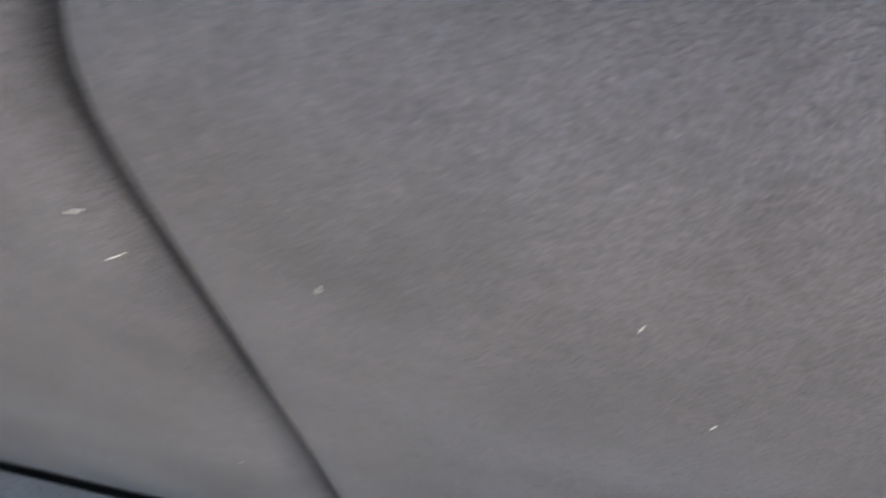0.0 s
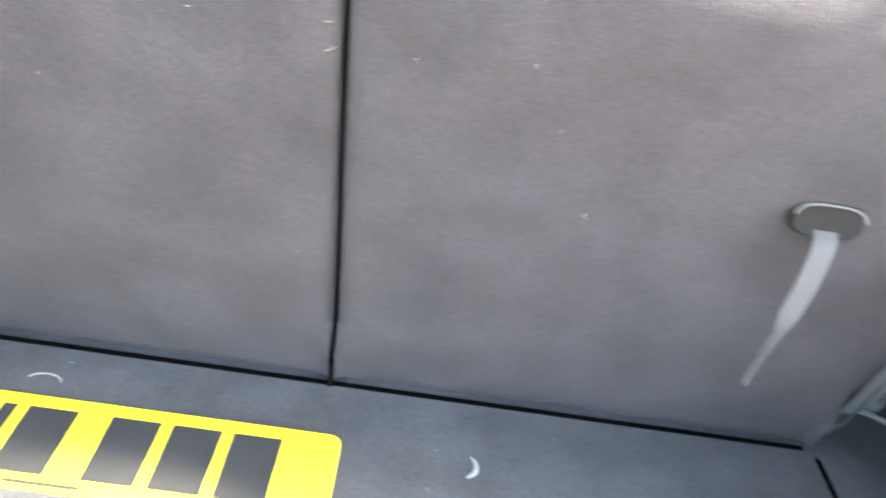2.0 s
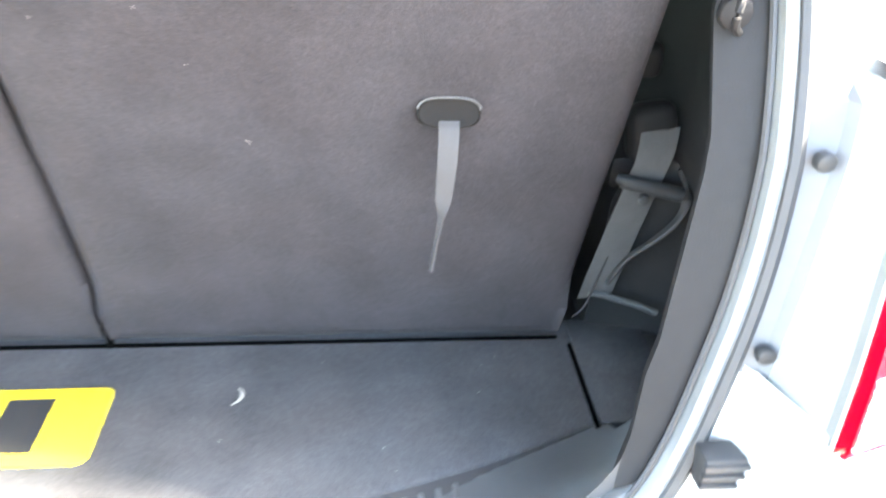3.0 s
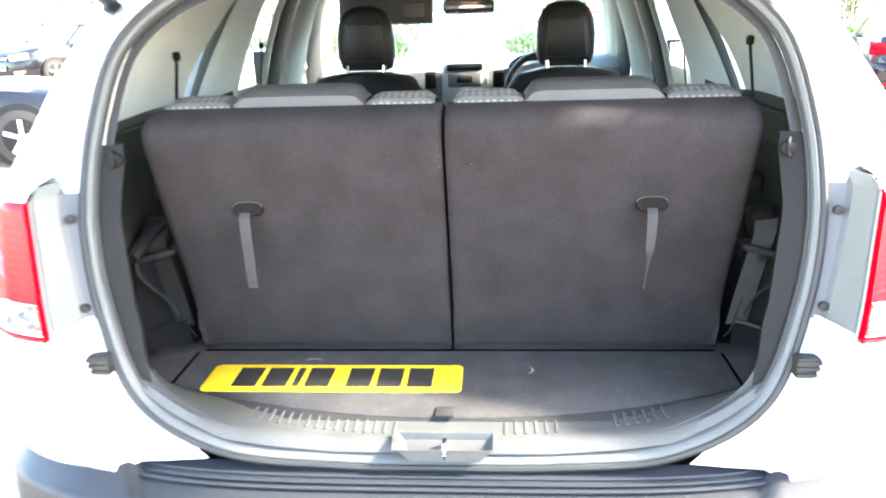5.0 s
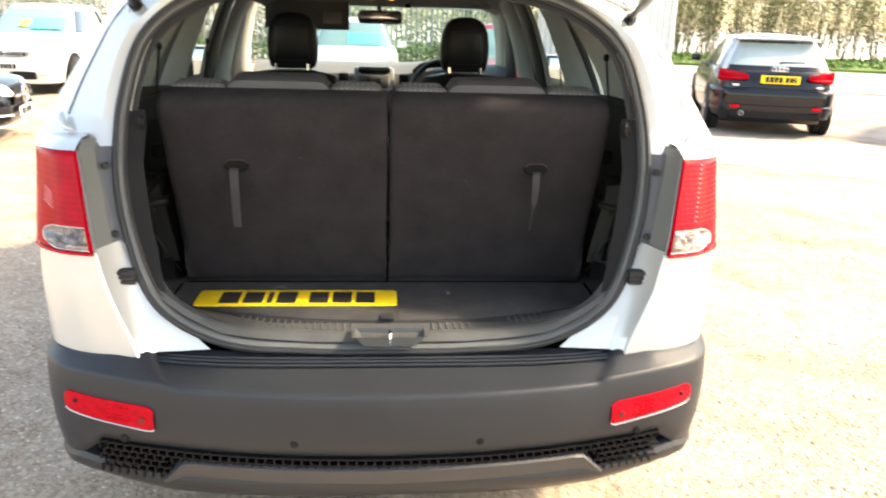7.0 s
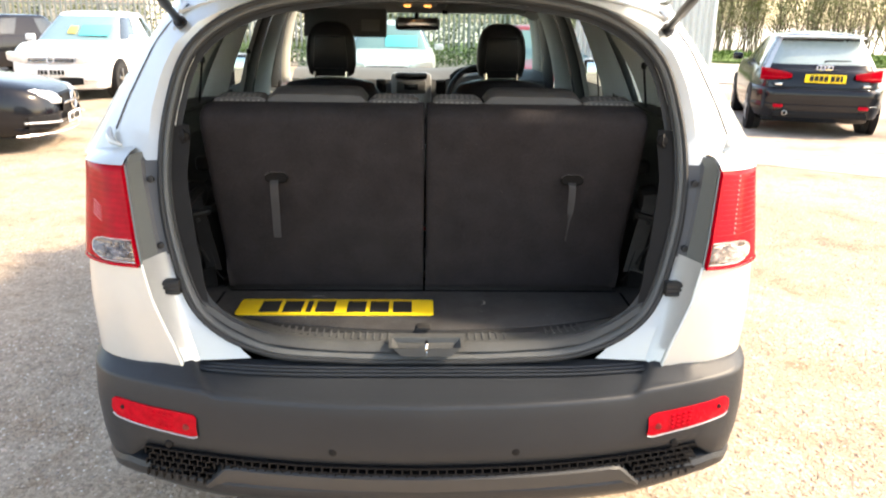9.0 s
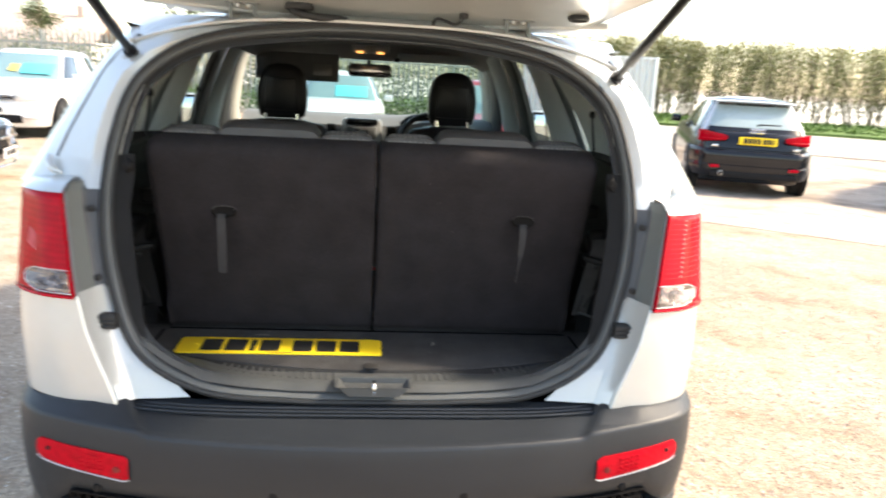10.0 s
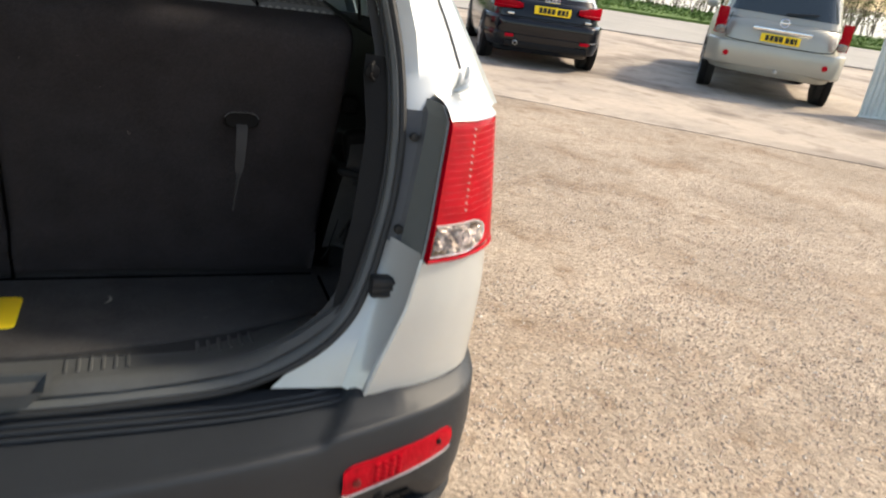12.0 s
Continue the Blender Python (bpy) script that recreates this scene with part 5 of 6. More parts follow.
rim = [(0.335 + 0.19 * math.cos(a), 2.80 + 0.07 * math.sin(a), 1.000 + 0.175 * math.sin(a)) for a in np.linspace(0, 2 * math.pi, 41)[:-1]]
wheel_ = part("steering_wheel", tube(rim, 0.016, 10, closed=True), LEATHER, suv, "black steering wheel")
part("wheel_hub", box((0.15, 0.05, 0.12), (0.335, 2.815, 0.995), 0.03), LEATHER, wheel_)
part("wheel_spoke", box((0.34, 0.02, 0.03), (0.335, 2.81, 0.995), 0.008), SILVER_TRIM, wheel_)
part("binnacle", tube(smooth_curve([(0.17, 3.0, 1.10), (0.22, 2.97, 1.14), (0.335, 2.96, 1.155), (0.45, 2.97, 1.14), (0.50, 3.0, 1.10)], 6), 0.02, 8), TRIM_DARK, dash)
# mirror, visor, dome lamp
mirror = part("rear_view_mirror", box((0.235, 0.035, 0.068), (-0.03, 2.70, 1.402), 0.02, seg=3), TRIM_DARK, suv, "black rear-view mirror")
part("mirror_glass", box((0.215, 0.004, 0.054), (-0.03, 2.682, 1.402), 0.0015), CHROME, mirror, "mirror glass")
part("mirror_stem", tube([(-0.035, 2.71, 1.41), (-0.035, 2.76, 1.465)], 0.012, 8), TRIM_DARK, mirror)
rows = [[(x, y - 0.10 * (x / 0.66) ** 2, z + 0.012 * (x / 0.66) ** 2) for y, z in ((2.60, 1.545), (2.68, 1.485), (2.745, 1.456), (2.765, 1.462), (2.80, 1.535))] for x in np.linspace(-0.66, 0.66, 17)]
part("windscreen_header", surface(rows), HEADLINER, suv, "dark grey header above the windscreen")
visor = part("sun_visor", box((0.43, 0.018, 0.145), (-0.405, 2.62, 1.403), 0.008, Matrix.Rotation(radians(-14), 3, "X")), VISOR, suv, "dark grey sun visor folded down")
part("visor_label", box((0.095, 0.003, 0.06), (-0.275, 2.606, 1.392), 0.001, Matrix.Rotation(radians(-14), 3, "X")), SILVER_TRIM, visor, "pale warning label")
stowed = part("stowed_visor", box((0.42, 0.12, 0.045), (0.325, 2.66, 1.480), 0.014), TRIM_GREY, suv, "grey sun visor folded up")
part("visor_clip", box((0.03, 0.03, 0.02), (0.112, 2.60, 1.462), 0.004), TRIM_DARK, stowed)
lampbox = part("roof_console", box((0.19, 0.16, 0.04), (-0.03, 2.44, 1.505), 0.012), TRIM_GREY, suv, "grey overhead console with map lamps")
GLOW = bpy.data.materials.new("warm_map_lamp")
GLOW.use_nodes = True
GLOW.node_tree.nodes["Principled BSDF"].inputs["Emission Color"].default_value = (1.0, 0.42, 0.12, 1)
GLOW.node_tree.nodes["Principled BSDF"].inputs["Emission Strength"].default_value = 0.6
for dx in (-0.05, 0.05):
    part("map_lamp", box((0.034, 0.02, 0.010), (-0.03 + dx, 2.365, 1.487), 0.004), GLOW, lampbox, "small warm map lamp")

# ---- the loose number plate on the boot floor ----
plate = thing("number_plate", at=(-0.236, 0.416, FLOOR), label="loose yellow number plate lying on the boot carpet", category="number plate")
pb = bmesh.new()
ringp = lambda g, z: [((0.26 - 0.012 - g) * sx + (0.012) * math.cos(a), (0.0555 - 0.012 - g) * sy + 0.012 * math.sin(a), z) for sx, sy, a0 in ((1, 1, 0), (-1, 1, 90), (-1, -1, 180), (1, -1, 270)) for a in (radians(a0 + d) for d in (0, 22, 45, 68, 90))]
surface([ringp(0, 0.0006), ringp(0, 0.0030), ringp(0.0008, 0.0036)], pb, close_v=True)
pb.verts.ensure_lookup_table()
pb.faces.new([pb.verts[i] for i in range(40, 60)])
pb.faces.new([pb.verts[i] for i in range(19, -1, -1)])
part("plate_blank", pb, YELLOW, plate)
for x0, w in ((-0.200, 0.050), (-0.139, 0.050), (-0.078, 0.014), (-0.053, 0.050), (0.030, 0.050), (0.091, 0.050), (0.152, 0.050)):
    part("plate_bar", box((w, 0.079, 0.0006), (x0 + w / 2, 0, 0.0039), 0), INK, plate, smooth=False)
part("maker_line", box((0.07, 0.004, 0.0004), (0.0, -0.049, 0.0038), 0), INK, plate, smooth=False)
part("plate_screw", cylinder(0.005, 0.002, (-0.215, 0.004, 0.0043), "z", 12, 0.0006), YELLOW, plate)

# lint on carpet and felt
lb = bmesh.new()
rnd = random.Random(4)
tri_at = []
for k in range(20):
    x, y = rnd.uniform(-0.5, 0.53), rnd.uniform(0.33, 0.54)
    if -0.51 < x < 0.04 and 0.34 < y < 0.48:
        continue
    tri_at.append((x, y, FLOOR + 0.0008, rnd.uniform(0.0005, 0.0010), rnd.uniform(0.5, 2.5)))
for x, y, z, r, el in tri_at:
    a = rnd.uniform(0, math.pi)
    d = Vector((math.cos(a), math.sin(a), 0)) * r * el
    tube([Vector((x, y, z)) - d, Vector((x, y, z + 0.0006)), Vector((x, y, z)) + d], 0.0003, 5, bm=lb)
tagged(link_mesh("floor_lint", lb, LINT), "pale lint and crumbs on the boot carpet", "lint", kind="stuff")
curl = [(0.150 + 0.016 * math.cos(a), 0.455 + 0.016 * math.sin(a), FLOOR + 0.002) for a in np.linspace(-1.2, 0.9, 10)]
tagged(link_mesh("wood_shaving", tube(curl, [0.0008, 0.0014, 0.002, 0.0024, 0.0026, 0.0026, 0.0024, 0.002, 0.0014, 0.0008], 6, flat=0.4), LINT), "small pale curled shaving on the boot carpet", "debris")
curl = [(-0.294 + 0.017 * math.cos(a), 0.494 + 0.010 * math.sin(a), FLOOR + 0.0012) for a in np.linspace(0.1, 2.9, 10)]
tagged(link_mesh("thread", tube(curl, 0.0008, 5), LINT), "thin pale curled thread on the boot carpet", "thread")
lb = bmesh.new()
for x, z, ln, a in ((0.201, 1.001, 0.007, -55), (-0.008, 1.118, 0.008, 35), (-0.010, 1.138, 0.004, 10), (-0.102, 1.133, 0.003, 5), (-0.034, 0.907, 0.0015, 45), (0.05, 1.12, 0.003, 80), (0.13, 1.13, 0.0025, 85), (0.16, 1.08, 0.002, 70), (-0.22, 1.06, 0.0015, 20)):
    y = seat_face_y(z) - 0.0012
    d = Vector((math.cos(radians(a)), 0.28 * -math.sin(radians(a)), math.sin(radians(a)))) * ln * 0.5
    tube([Vector((x, y, z)) - d, Vector((x, y, z)) + d], 0.0002, 5, bm=lb)
tagged(link_mesh("felt_flecks", lb, LINT), "pale flecks caught on the seat back felt", "lint", kind="stuff")

# ---- parked cars round the yard ----
def hyper(a, b, yc, t, n):
    c, s = math.cos(t), math.sin(t)
    return a * math.copysign(abs(c) ** (2 / n), c), yc + b * math.copysign(abs(s) ** (2 / n), s)


def wheel_set(car, W, axles, r, material=ALLOY):
    for y in axles:
        for s in (-1, 1):
            x = s * (W / 2 - 0.098)
            w = part("wheel", cylinder(r, 0.21, (x, y, r), "x", 32, 0.035), TYRE, car, "black tyre on a silver wheel")
            part("rim", cylinder(r * 0.66, 0.014, (x + s * 0.103, y, r), "x", 24, 0.004), GRILLE, w)
            for k in range(5):
                a = k * 2 * math.pi / 5
                part("spoke", box((0.014, 0.05, r * 0.58), (x + s * 0.112, y + r * 0.33 * math.sin(a), r + r * 0.33 * math.cos(a)), 0.005, Matrix.Rotation(-a, 3, "X")), material, w)
            part("wheel_arch", cylinder(r + 0.040, 0.10, (s * (W / 2 - 0.048), y, r + 0.012), "x", 32, 0.004), GRILLE, car)


def parked_car(name, at, turn, paint, label, L, W, H, belt, nose, base, top, cabin_w, axles, r=0.31, square=5.0, ride=0.20, glass=CAR_GLASS, scale=0.93):
    """A car from lofted rounded loops: lower body, greenhouse, panes, wheels. Front at +y."""
    car = thing(name, (*at, 0), turn, label=label, category="car", group="cars parked round the yard")
    car.scale = (scale, scale, scale)
    N = 64
    ths = [2 * math.pi * k / N for k in range(N)]
    rows = []
    fall = lambda y: max(0.0, (y - base[1]) / (L / 2 - base[1])) ** 1.6
    for f, k, ky in ((0.0, 0.94, 0.955), (0.10, 0.978, 0.985), (0.32, 0.997, 1.0), (0.55, 1.0, 0.998), (0.78, 0.985, 0.985), (0.93, 0.955, 0.962), (1.0, 0.915, 0.93)):
        row = []
        for t in ths:
            x, y = hyper(W / 2 * k, L / 2 * ky, 0, t, square)
            bow = 0.045 * (1 - (x / (W / 2)) ** 2) * (1 if abs(y) > L * 0.4 else 0)
            y += math.copysign(bow, y)
            zt = belt - (belt - nose) * fall(min(y, L / 2))
            row.append((x, y, ride + (zt - ride) * f))
        rows.append(row)
    cap = []
    for t in ths:
        x, y = hyper(W / 2 * 0.60, L / 2 * 0.80, 0, t, square)
        cap.append((x, y, belt - (belt - nose) * fall(y) + 0.03))
    rows.append(cap)
    rows.append([(0.02 * math.cos(t), 0.6 * L / 2 * math.sin(t), belt - (belt - nose) * fall(0.6 * L / 2 * math.sin(t)) + 0.035) for t in ths])
    part("body", surface(rows, close_v=True), paint, car)
    part("floor_pan", box((W * 0.8, L * 0.86, 0.10), (0, 0, ride + 0.02), 0.03), GRILLE, car)

    def shell(v, t, grow=0.0):
        a = lerp(W / 2 * 0.905, cabin_w / 2, v ** 1.15) + grow
        y0, y1 = lerp(base[0], top[0], v), lerp(base[1], top[1], v)
        x, y = hyper(a, (y1 - y0) / 2 + grow, (y0 + y1) / 2, t, square + 0.5)
        return x, y, lerp(belt - 0.01, H - 0.06, v)

    rows = [[shell(v, t) for t in ths] for v in (0.0, 0.25, 0.5, 0.75, 0.93, 1.0)]
    for k, dz in ((0.94, 0.022), (0.80, 0.042), (0.5, 0.056), (0.02, 0.06)):
        yc = (top[0] + top[1]) / 2
        rows.append([(p[0] * k, yc + (p[1] - yc) * k, H - 0.06 + dz) for p in rows[5]])
    part("cabin", surface(rows, close_v=True), paint, car)

    def pane(nm, t0, t1, v0=0.10, v1=0.90, material=glass):
        bm = surface([[shell(v, lerp(t0, t1, k / 12), 0.006) for k in range(13)] for v in np.linspace(v0, v1, 5)])
        return part(nm, bm, material, car)

    # hatchback rear pane and windscreens carry a painted reflection
    pane("rear_window", radians(-90 - 40), radians(-90 + 40), 0.16, 0.90, SKY_PAINTED_REAR_GLASS if name == "black_hatchback" else glass)
    pane("windscreen", radians(90 - 44), radians(90 + 44), 0.04, 0.94, SKY_PAINTED_GLASS if glass is CAR_GLASS else glass)
    for a in (0, 180):
        pane("side_window", radians(a - 38), radians(a - 2.0))
        pane("side_window", radians(a + 2.0), radians(a + 38))
    if name == "black_hatchback":
        pane("roof_arch", radians(-50.5), radians(-36.5), 0.02, 0.99, SILVER)
        pane("roof_arch", radians(-143.5), radians(-129.5), 0.02, 0.99, SILVER)
        pane("tinted_band", radians(-90 - 39), radians(-90 + 39), 0.86, 0.94, CAR_GLASS)
    wheel_set(car, W, axles, r)
    for s in (-1, 1):
        m = part("door_mirror", box((0.17, 0.09, 0.12), (s * (W / 2 + 0.05), base[1] - 0.42, belt + 0.06), 0.035), paint, car)
    return car


def plate_on(car, at, yellow, tilt=0, facing=-1):
    rot = Matrix.Rotation(radians(tilt), 3, "X")
    p = part("registration_plate", box((0.52, 0.012, 0.111), at, 0.003, rot), YELLOW if yellow else WHITE_PLATE, car, "yellow registration plate" if yellow else "white registration plate")
    for x0, w in ((-0.20, 0.05), (-0.139, 0.05), (-0.078, 0.05), (-0.017, 0.05), (0.066, 0.05), (0.127, 0.05), (0.188, 0.03)):
        part("plate_bar", box((w, 0.003, 0.075), (at[0] + x0 + w / 2, at[1] + facing * 0.0075, at[2]), 0, rot), INK, p, smooth=False)


def patch(car, name, x0, x1, z0, z1, y, depth, material, label="", bevel=0.02, skew=0.0, dz=0.0, wedge=0.0):
    """A lamp, grille or insert sunk into the end of a car, bent back towards the flank."""
    rows = []
    n = 9
    for k in range(n):
        u = k / (n - 1)
        x = lerp(x0, x1, u)
        yy = y + skew * u * u
        e = 0.0 if 0 < k < n - 1 else bevel * 0.5
        lift = dz * u
        e += wedge * (1 - u) * abs(z1 - z0) * 0.5
        rows.append([(x, yy + depth, z0 + e + lift), (x, yy, z0 + e + lift), (x, yy - math.copysign(0.012, depth), lerp(z0, z1, 0.5) + lift), (x, yy, z1 - e + lift), (x, yy + depth, z1 - e + lift)])
    return part(name, surface(rows), material, car, label)


# small black hatchback, seen from behind
hatch = parked_car("black_hatchback", (5.74, 9.98), -17.8, BLACK_PAINT, "black three-door hatchback with a pale roof, seen from behind", 3.95, 1.74, 1.42, 0.93, 0.72, (-1.86, 1.05), (-1.40, 0.10), 1.14, (-1.26, 1.21), 0.315)
rr = -3.95 / 2
plate_on(hatch, (0.02, rr - 0.048, 0.812), True)
for s in (-1, 1):
    lamp_ = patch(hatch, "tail_lamp", s * 0.40, s * 0.785, 0.752, 0.930, rr - 0.014, 0.12, RED_LENS, "red tail lamp", skew=0.25, dz=0.010, wedge=0.62)
    part("lamp_band", tube([(s * lerp(0.47, 0.775, u), rr - 0.032 + 0.25 * (lerp(0.07, 0.975, u)) ** 2, lerp(0.822, 0.812, u)) for u in np.linspace(0, 1, 9)], 0.007, 6), LENS_LINE, lamp_)
    patch(hatch, "reflector", s * 0.48, s * 0.61, 0.405, 0.450, rr - 0.075, 0.05, RED_REFLECTOR, "red bumper reflector")
    part("badge_mark", box((0.09, 0.006, 0.028), (s * 0.56, rr - 0.020, 0.722), 0.002), CHROME, hatch)
rows = []
for x in np.linspace(-0.865, 0.865, 35):
    y = rr - 0.05 + 0.045 * (x / 0.85) ** 2 + 0.36 * max(0, (abs(x) - 0.60) / 0.25) ** 2
    rows.append([(x, y + 0.09, 0.675), (x, y + 0.004, 0.666), (x, y - 0.022, 0.648), (x, y - 0.036, 0.612), (x, y - 0.034, 0.55), (x, y - 0.022, 0.48), (x, y - 0.016, 0.455), (x, y - 0.030, 0.445), (x, y - 0.022, 0.37), (x, y + 0.05, 0.27), (x, y + 0.12, 0.25)])
part("rear_bumper", surface(rows), BLACK_PAINT, hatch, "black rear bumper")
patch(hatch, "bumper_insert", -0.60, 0.60, 0.275, 0.36, rr - 0.066, 0.08, TRIM_DARK, "black bumper insert")
part("exhaust", cylinder(0.035, 0.12, (-0.45, rr - 0.06, 0.335), "y", 16, 0.005), STEEL, hatch)
part("exhaust_bore", cylinder(0.026, 0.01, (-0.45, rr - 0.121, 0.335), "y", 16, 0.001), GRILLE, hatch)
for k in range(4):
    ring = [(-0.072 + 0.048 * k + 0.030 * math.cos(a), rr - 0.004, 0.958 + 0.030 * math.sin(a)) for a in np.linspace(0, 2 * math.pi, 21)[:-1]]
    part("badge_ring", tube(ring, 0.008, 6, closed=True), CHROME, hatch)
part("tailgate_gap", tube(smooth_curve([(-0.66, rr + 0.06, 0.75), (-0.60, rr - 0.004, 0.705), (-0.4, rr - 0.022, 0.690), (0.4, rr - 0.022, 0.690), (0.60, rr - 0.004, 0.705), (0.66, rr + 0.06, 0.75)], 5), 0.006, 5), GRILLE, hatch)
part("rear_wiper", tube([(0.0, rr + 0.10, 1.03), (0.04, rr + 0.085, 1.045), (0.34, rr + 0.125, 1.050)], [0.018, 0.014, 0.008], 6), RUBBER_DARK, hatch)
part("roof_skin", surface([[(x * 0.57, lerp(-1.42, 0.08, v), 1.360 + 0.072 * (1 - abs(x) ** 2.4) * (1 - (2 * v - 1) ** 4)) for x in np.linspace(-1, 1, 13)] for v in np.linspace(0, 1, 9)]), SILVER, hatch, "silver contrast roof")
rows = []
for x in np.linspace(-0.56, 0.56, 21):
    c = 1 - (x / 0.56) ** 4
    rows.append([(x, -1.36, 1.355 + 0.02 * c), (x, -1.50 - 0.03 * c, 1.365 + 0.016 * c), (x, -1.54 - 0.04 * c, 1.350 + 0.010 * c), (x, -1.50 - 0.03 * c, 1.335), (x, -1.36, 1.33)])
part("roof_spoiler", surface(rows, close_v=True), SILVER, hatch)

# champagne SUV, seen from behind
tall_suv = parked_car("champagne_suv", (9.42, 8.84), -39.0, GOLD_PAINT, "champagne-coloured SUV with dark rear glass, seen from behind", 4.70, 1.85, 1.76, 1.10, 0.98, (-2.22, 1.05), (-1.95, 0.35), 1.34, (-1.42, 1.43), 0.36, 6.0, 0.36, scale=0.95)
rr = -4.70 / 2
plate_on(tall_suv, (0.0, rr - 0.045, 0.88), True)
part("chrome_strip", box((0.78, 0.03, 0.05), (0.0, rr - 0.05, 0.99), 0.01), CHROME, tall_suv, "chrome tailgate strip")
part("badge_ring", tube([(0.055 * math.cos(a), rr - 0.035, 1.10 + 0.055 * math.sin(a)) for a in np.linspace(0, 2 * math.pi, 21)[:-1]], 0.010, 6, closed=True), CHROME, tall_suv)
part("badge_bar", box((0.14, 0.012, 0.024), (0, rr - 0.04, 1.10), 0.004), CHROME, tall_suv)
for s in (-1, 1):
    patch(tall_suv, "tail_lamp", s * 0.745, s * 0.890, 0.84, 1.20, rr + 0.02, 0.10, RED_LENS, "tall red tail lamp", skew=0.07)
    patch(tall_suv, "clear_lens", s * 0.745, s * 0.88, 0.845, 0.955, rr + 0.010, 0.06, LAMP_CLEAR, "", skew=0.07)
    part("reflector", cylinder(0.04, 0.02, (s * 0.66, rr - 0.055, 0.60), "y", 18, 0.004), RED_REFLECTOR, tall_suv, "round red reflector")
rows = []
for x in np.linspace(-0.93, 0.93, 31):
    y = rr - 0.035 + 0.30 * max(0, (abs(x) - 0.70) / 0.23) ** 2
    rows.append([(x, y + 0.10, 0.78), (x, y - 0.012, 0.765), (x, y - 0.03, 0.70), (x, y - 0.025, 0.56), (x, y + 0.01, 0.46), (x, y + 0.09, 0.43)])
part("rear_bumper", surface(rows), GOLD_PAINT, tall_suv, "champagne rear bumper")
gap = [(-0.70, 1.14), (-0.735, 1.0), (-0.725, 0.86), (-0.66, 0.80), (-0.3, 0.785), (0.3, 0.785), (0.66, 0.80), (0.725, 0.86), (0.735, 1.0), (0.70, 1.14)]
part("tailgate_gap", tube(smooth_curve([(x, rr - 0.048 + 0.035 * (abs(x) / 0.73) ** 3, z) for x, z in gap], 4), 0.006, 5), GRILLE, tall_suv)
part("tow_ball", cylinder(0.03, 0.10, (0.05, rr - 0.04, 0.44), "y", 14, 0.01), STEEL, tall_suv)
part("rear_wiper", tube([(0.0, rr + 0.14, 1.22), (0.42, rr + 0.16, 1.26)], 0.012, 6), RUBBER_DARK, tall_suv)
for s in (-1, 1):
    part("roof_bar", tube(smooth_curve([(s * 0.60, -1.7, 1.72), (s * 0.62, -1.5, 1.80), (s * 0.62, 0.1, 1.80), (s * 0.60, 0.3, 1.72)], 5), 0.018, 8), SILVER_TRIM, tall_suv)


def face(car, L, nose, kind, grille_label, white=True):
    """Headlamps, grille, badge and plate of a car that faces the yard."""
    f = L / 2
    for s in (-1, 1):
        patch(car, "headlamp", s * 0.38, s * 0.80, nose - 0.17, nose - 0.03, f + 0.02, -0.12, LAMP_WHITE, "clear headlamp", skew=-0.22, dz=0.05)
        patch(car, "fog_lamp", s * 0.50, s * 0.74, 0.34, 0.40, f + 0.035, -0.08, LAMP_WHITE, "", skew=-0.10)
    patch(car, "grille", -0.36, 0.36, nose - 0.15, nose - 0.07, f + 0.045, -0.06, GRILLE, grille_label)
    patch(car, "lower_intake", -0.48, 0.48, 0.27, 0.40, f + 0.04, -0.06, GRILLE)
    for k in range(2):
        part("grille_bar", box((0.70, 0.012, 0.012), (0, f + 0.058, nose - 0.13 + 0.04 * k), 0.003), CHROME, car)
    part("badge_ring", tube([(kind * math.cos(a), f + 0.066, nose - 0.10 + kind * math.sin(a)) for a in np.linspace(0, 2 * math.pi, 21)[:-1]], kind * 0.16, 6, closed=True), CHROME, car, "chrome ring badge")
    plate_on(car, (0, f + 0.07, 0.48), False, 0, 1)


white_car = parked_car("white_hatchback", (-6.15, 13.3), 183.0, WHITE_PAINT, "white hatchback with a price card in the windscreen", 3.97, 1.70, 1.46, 0.93, 0.78, (-1.75, 0.98), (-1.35, 0.20), 1.14, (-1.24, 1.23), 0.31, scale=1.0)
face(white_car, 3.97, 0.78, 0.055, "slim black grille")
part("price_card", box((0.52, 0.008, 0.34), (-0.30, 0.69, 1.125), 0.002, Matrix.Rotation(radians(59), 3, "X")), TURQUOISE, white_car, "turquoise windscreen price card")
part("yellow_card", box((0.14, 0.008, 0.22), (0.10, 0.69, 1.125), 0.002, Matrix.Rotation(radians(59), 3, "X")), PRICE_YELLOW, white_car, "yellow windscreen card")
roadster = parked_car("black_roadster", (-5.90, 6.85), -80, BLACK_PAINT, "black two-seat roadster with a large ring badge on its grille", 4.13, 1.81, 1.28, 0.86, 0.68, (-1.30, 0.45), (-0.85, -0.10), 1.12, (-1.18, 1.22), 0.32)
f = 4.13 / 2
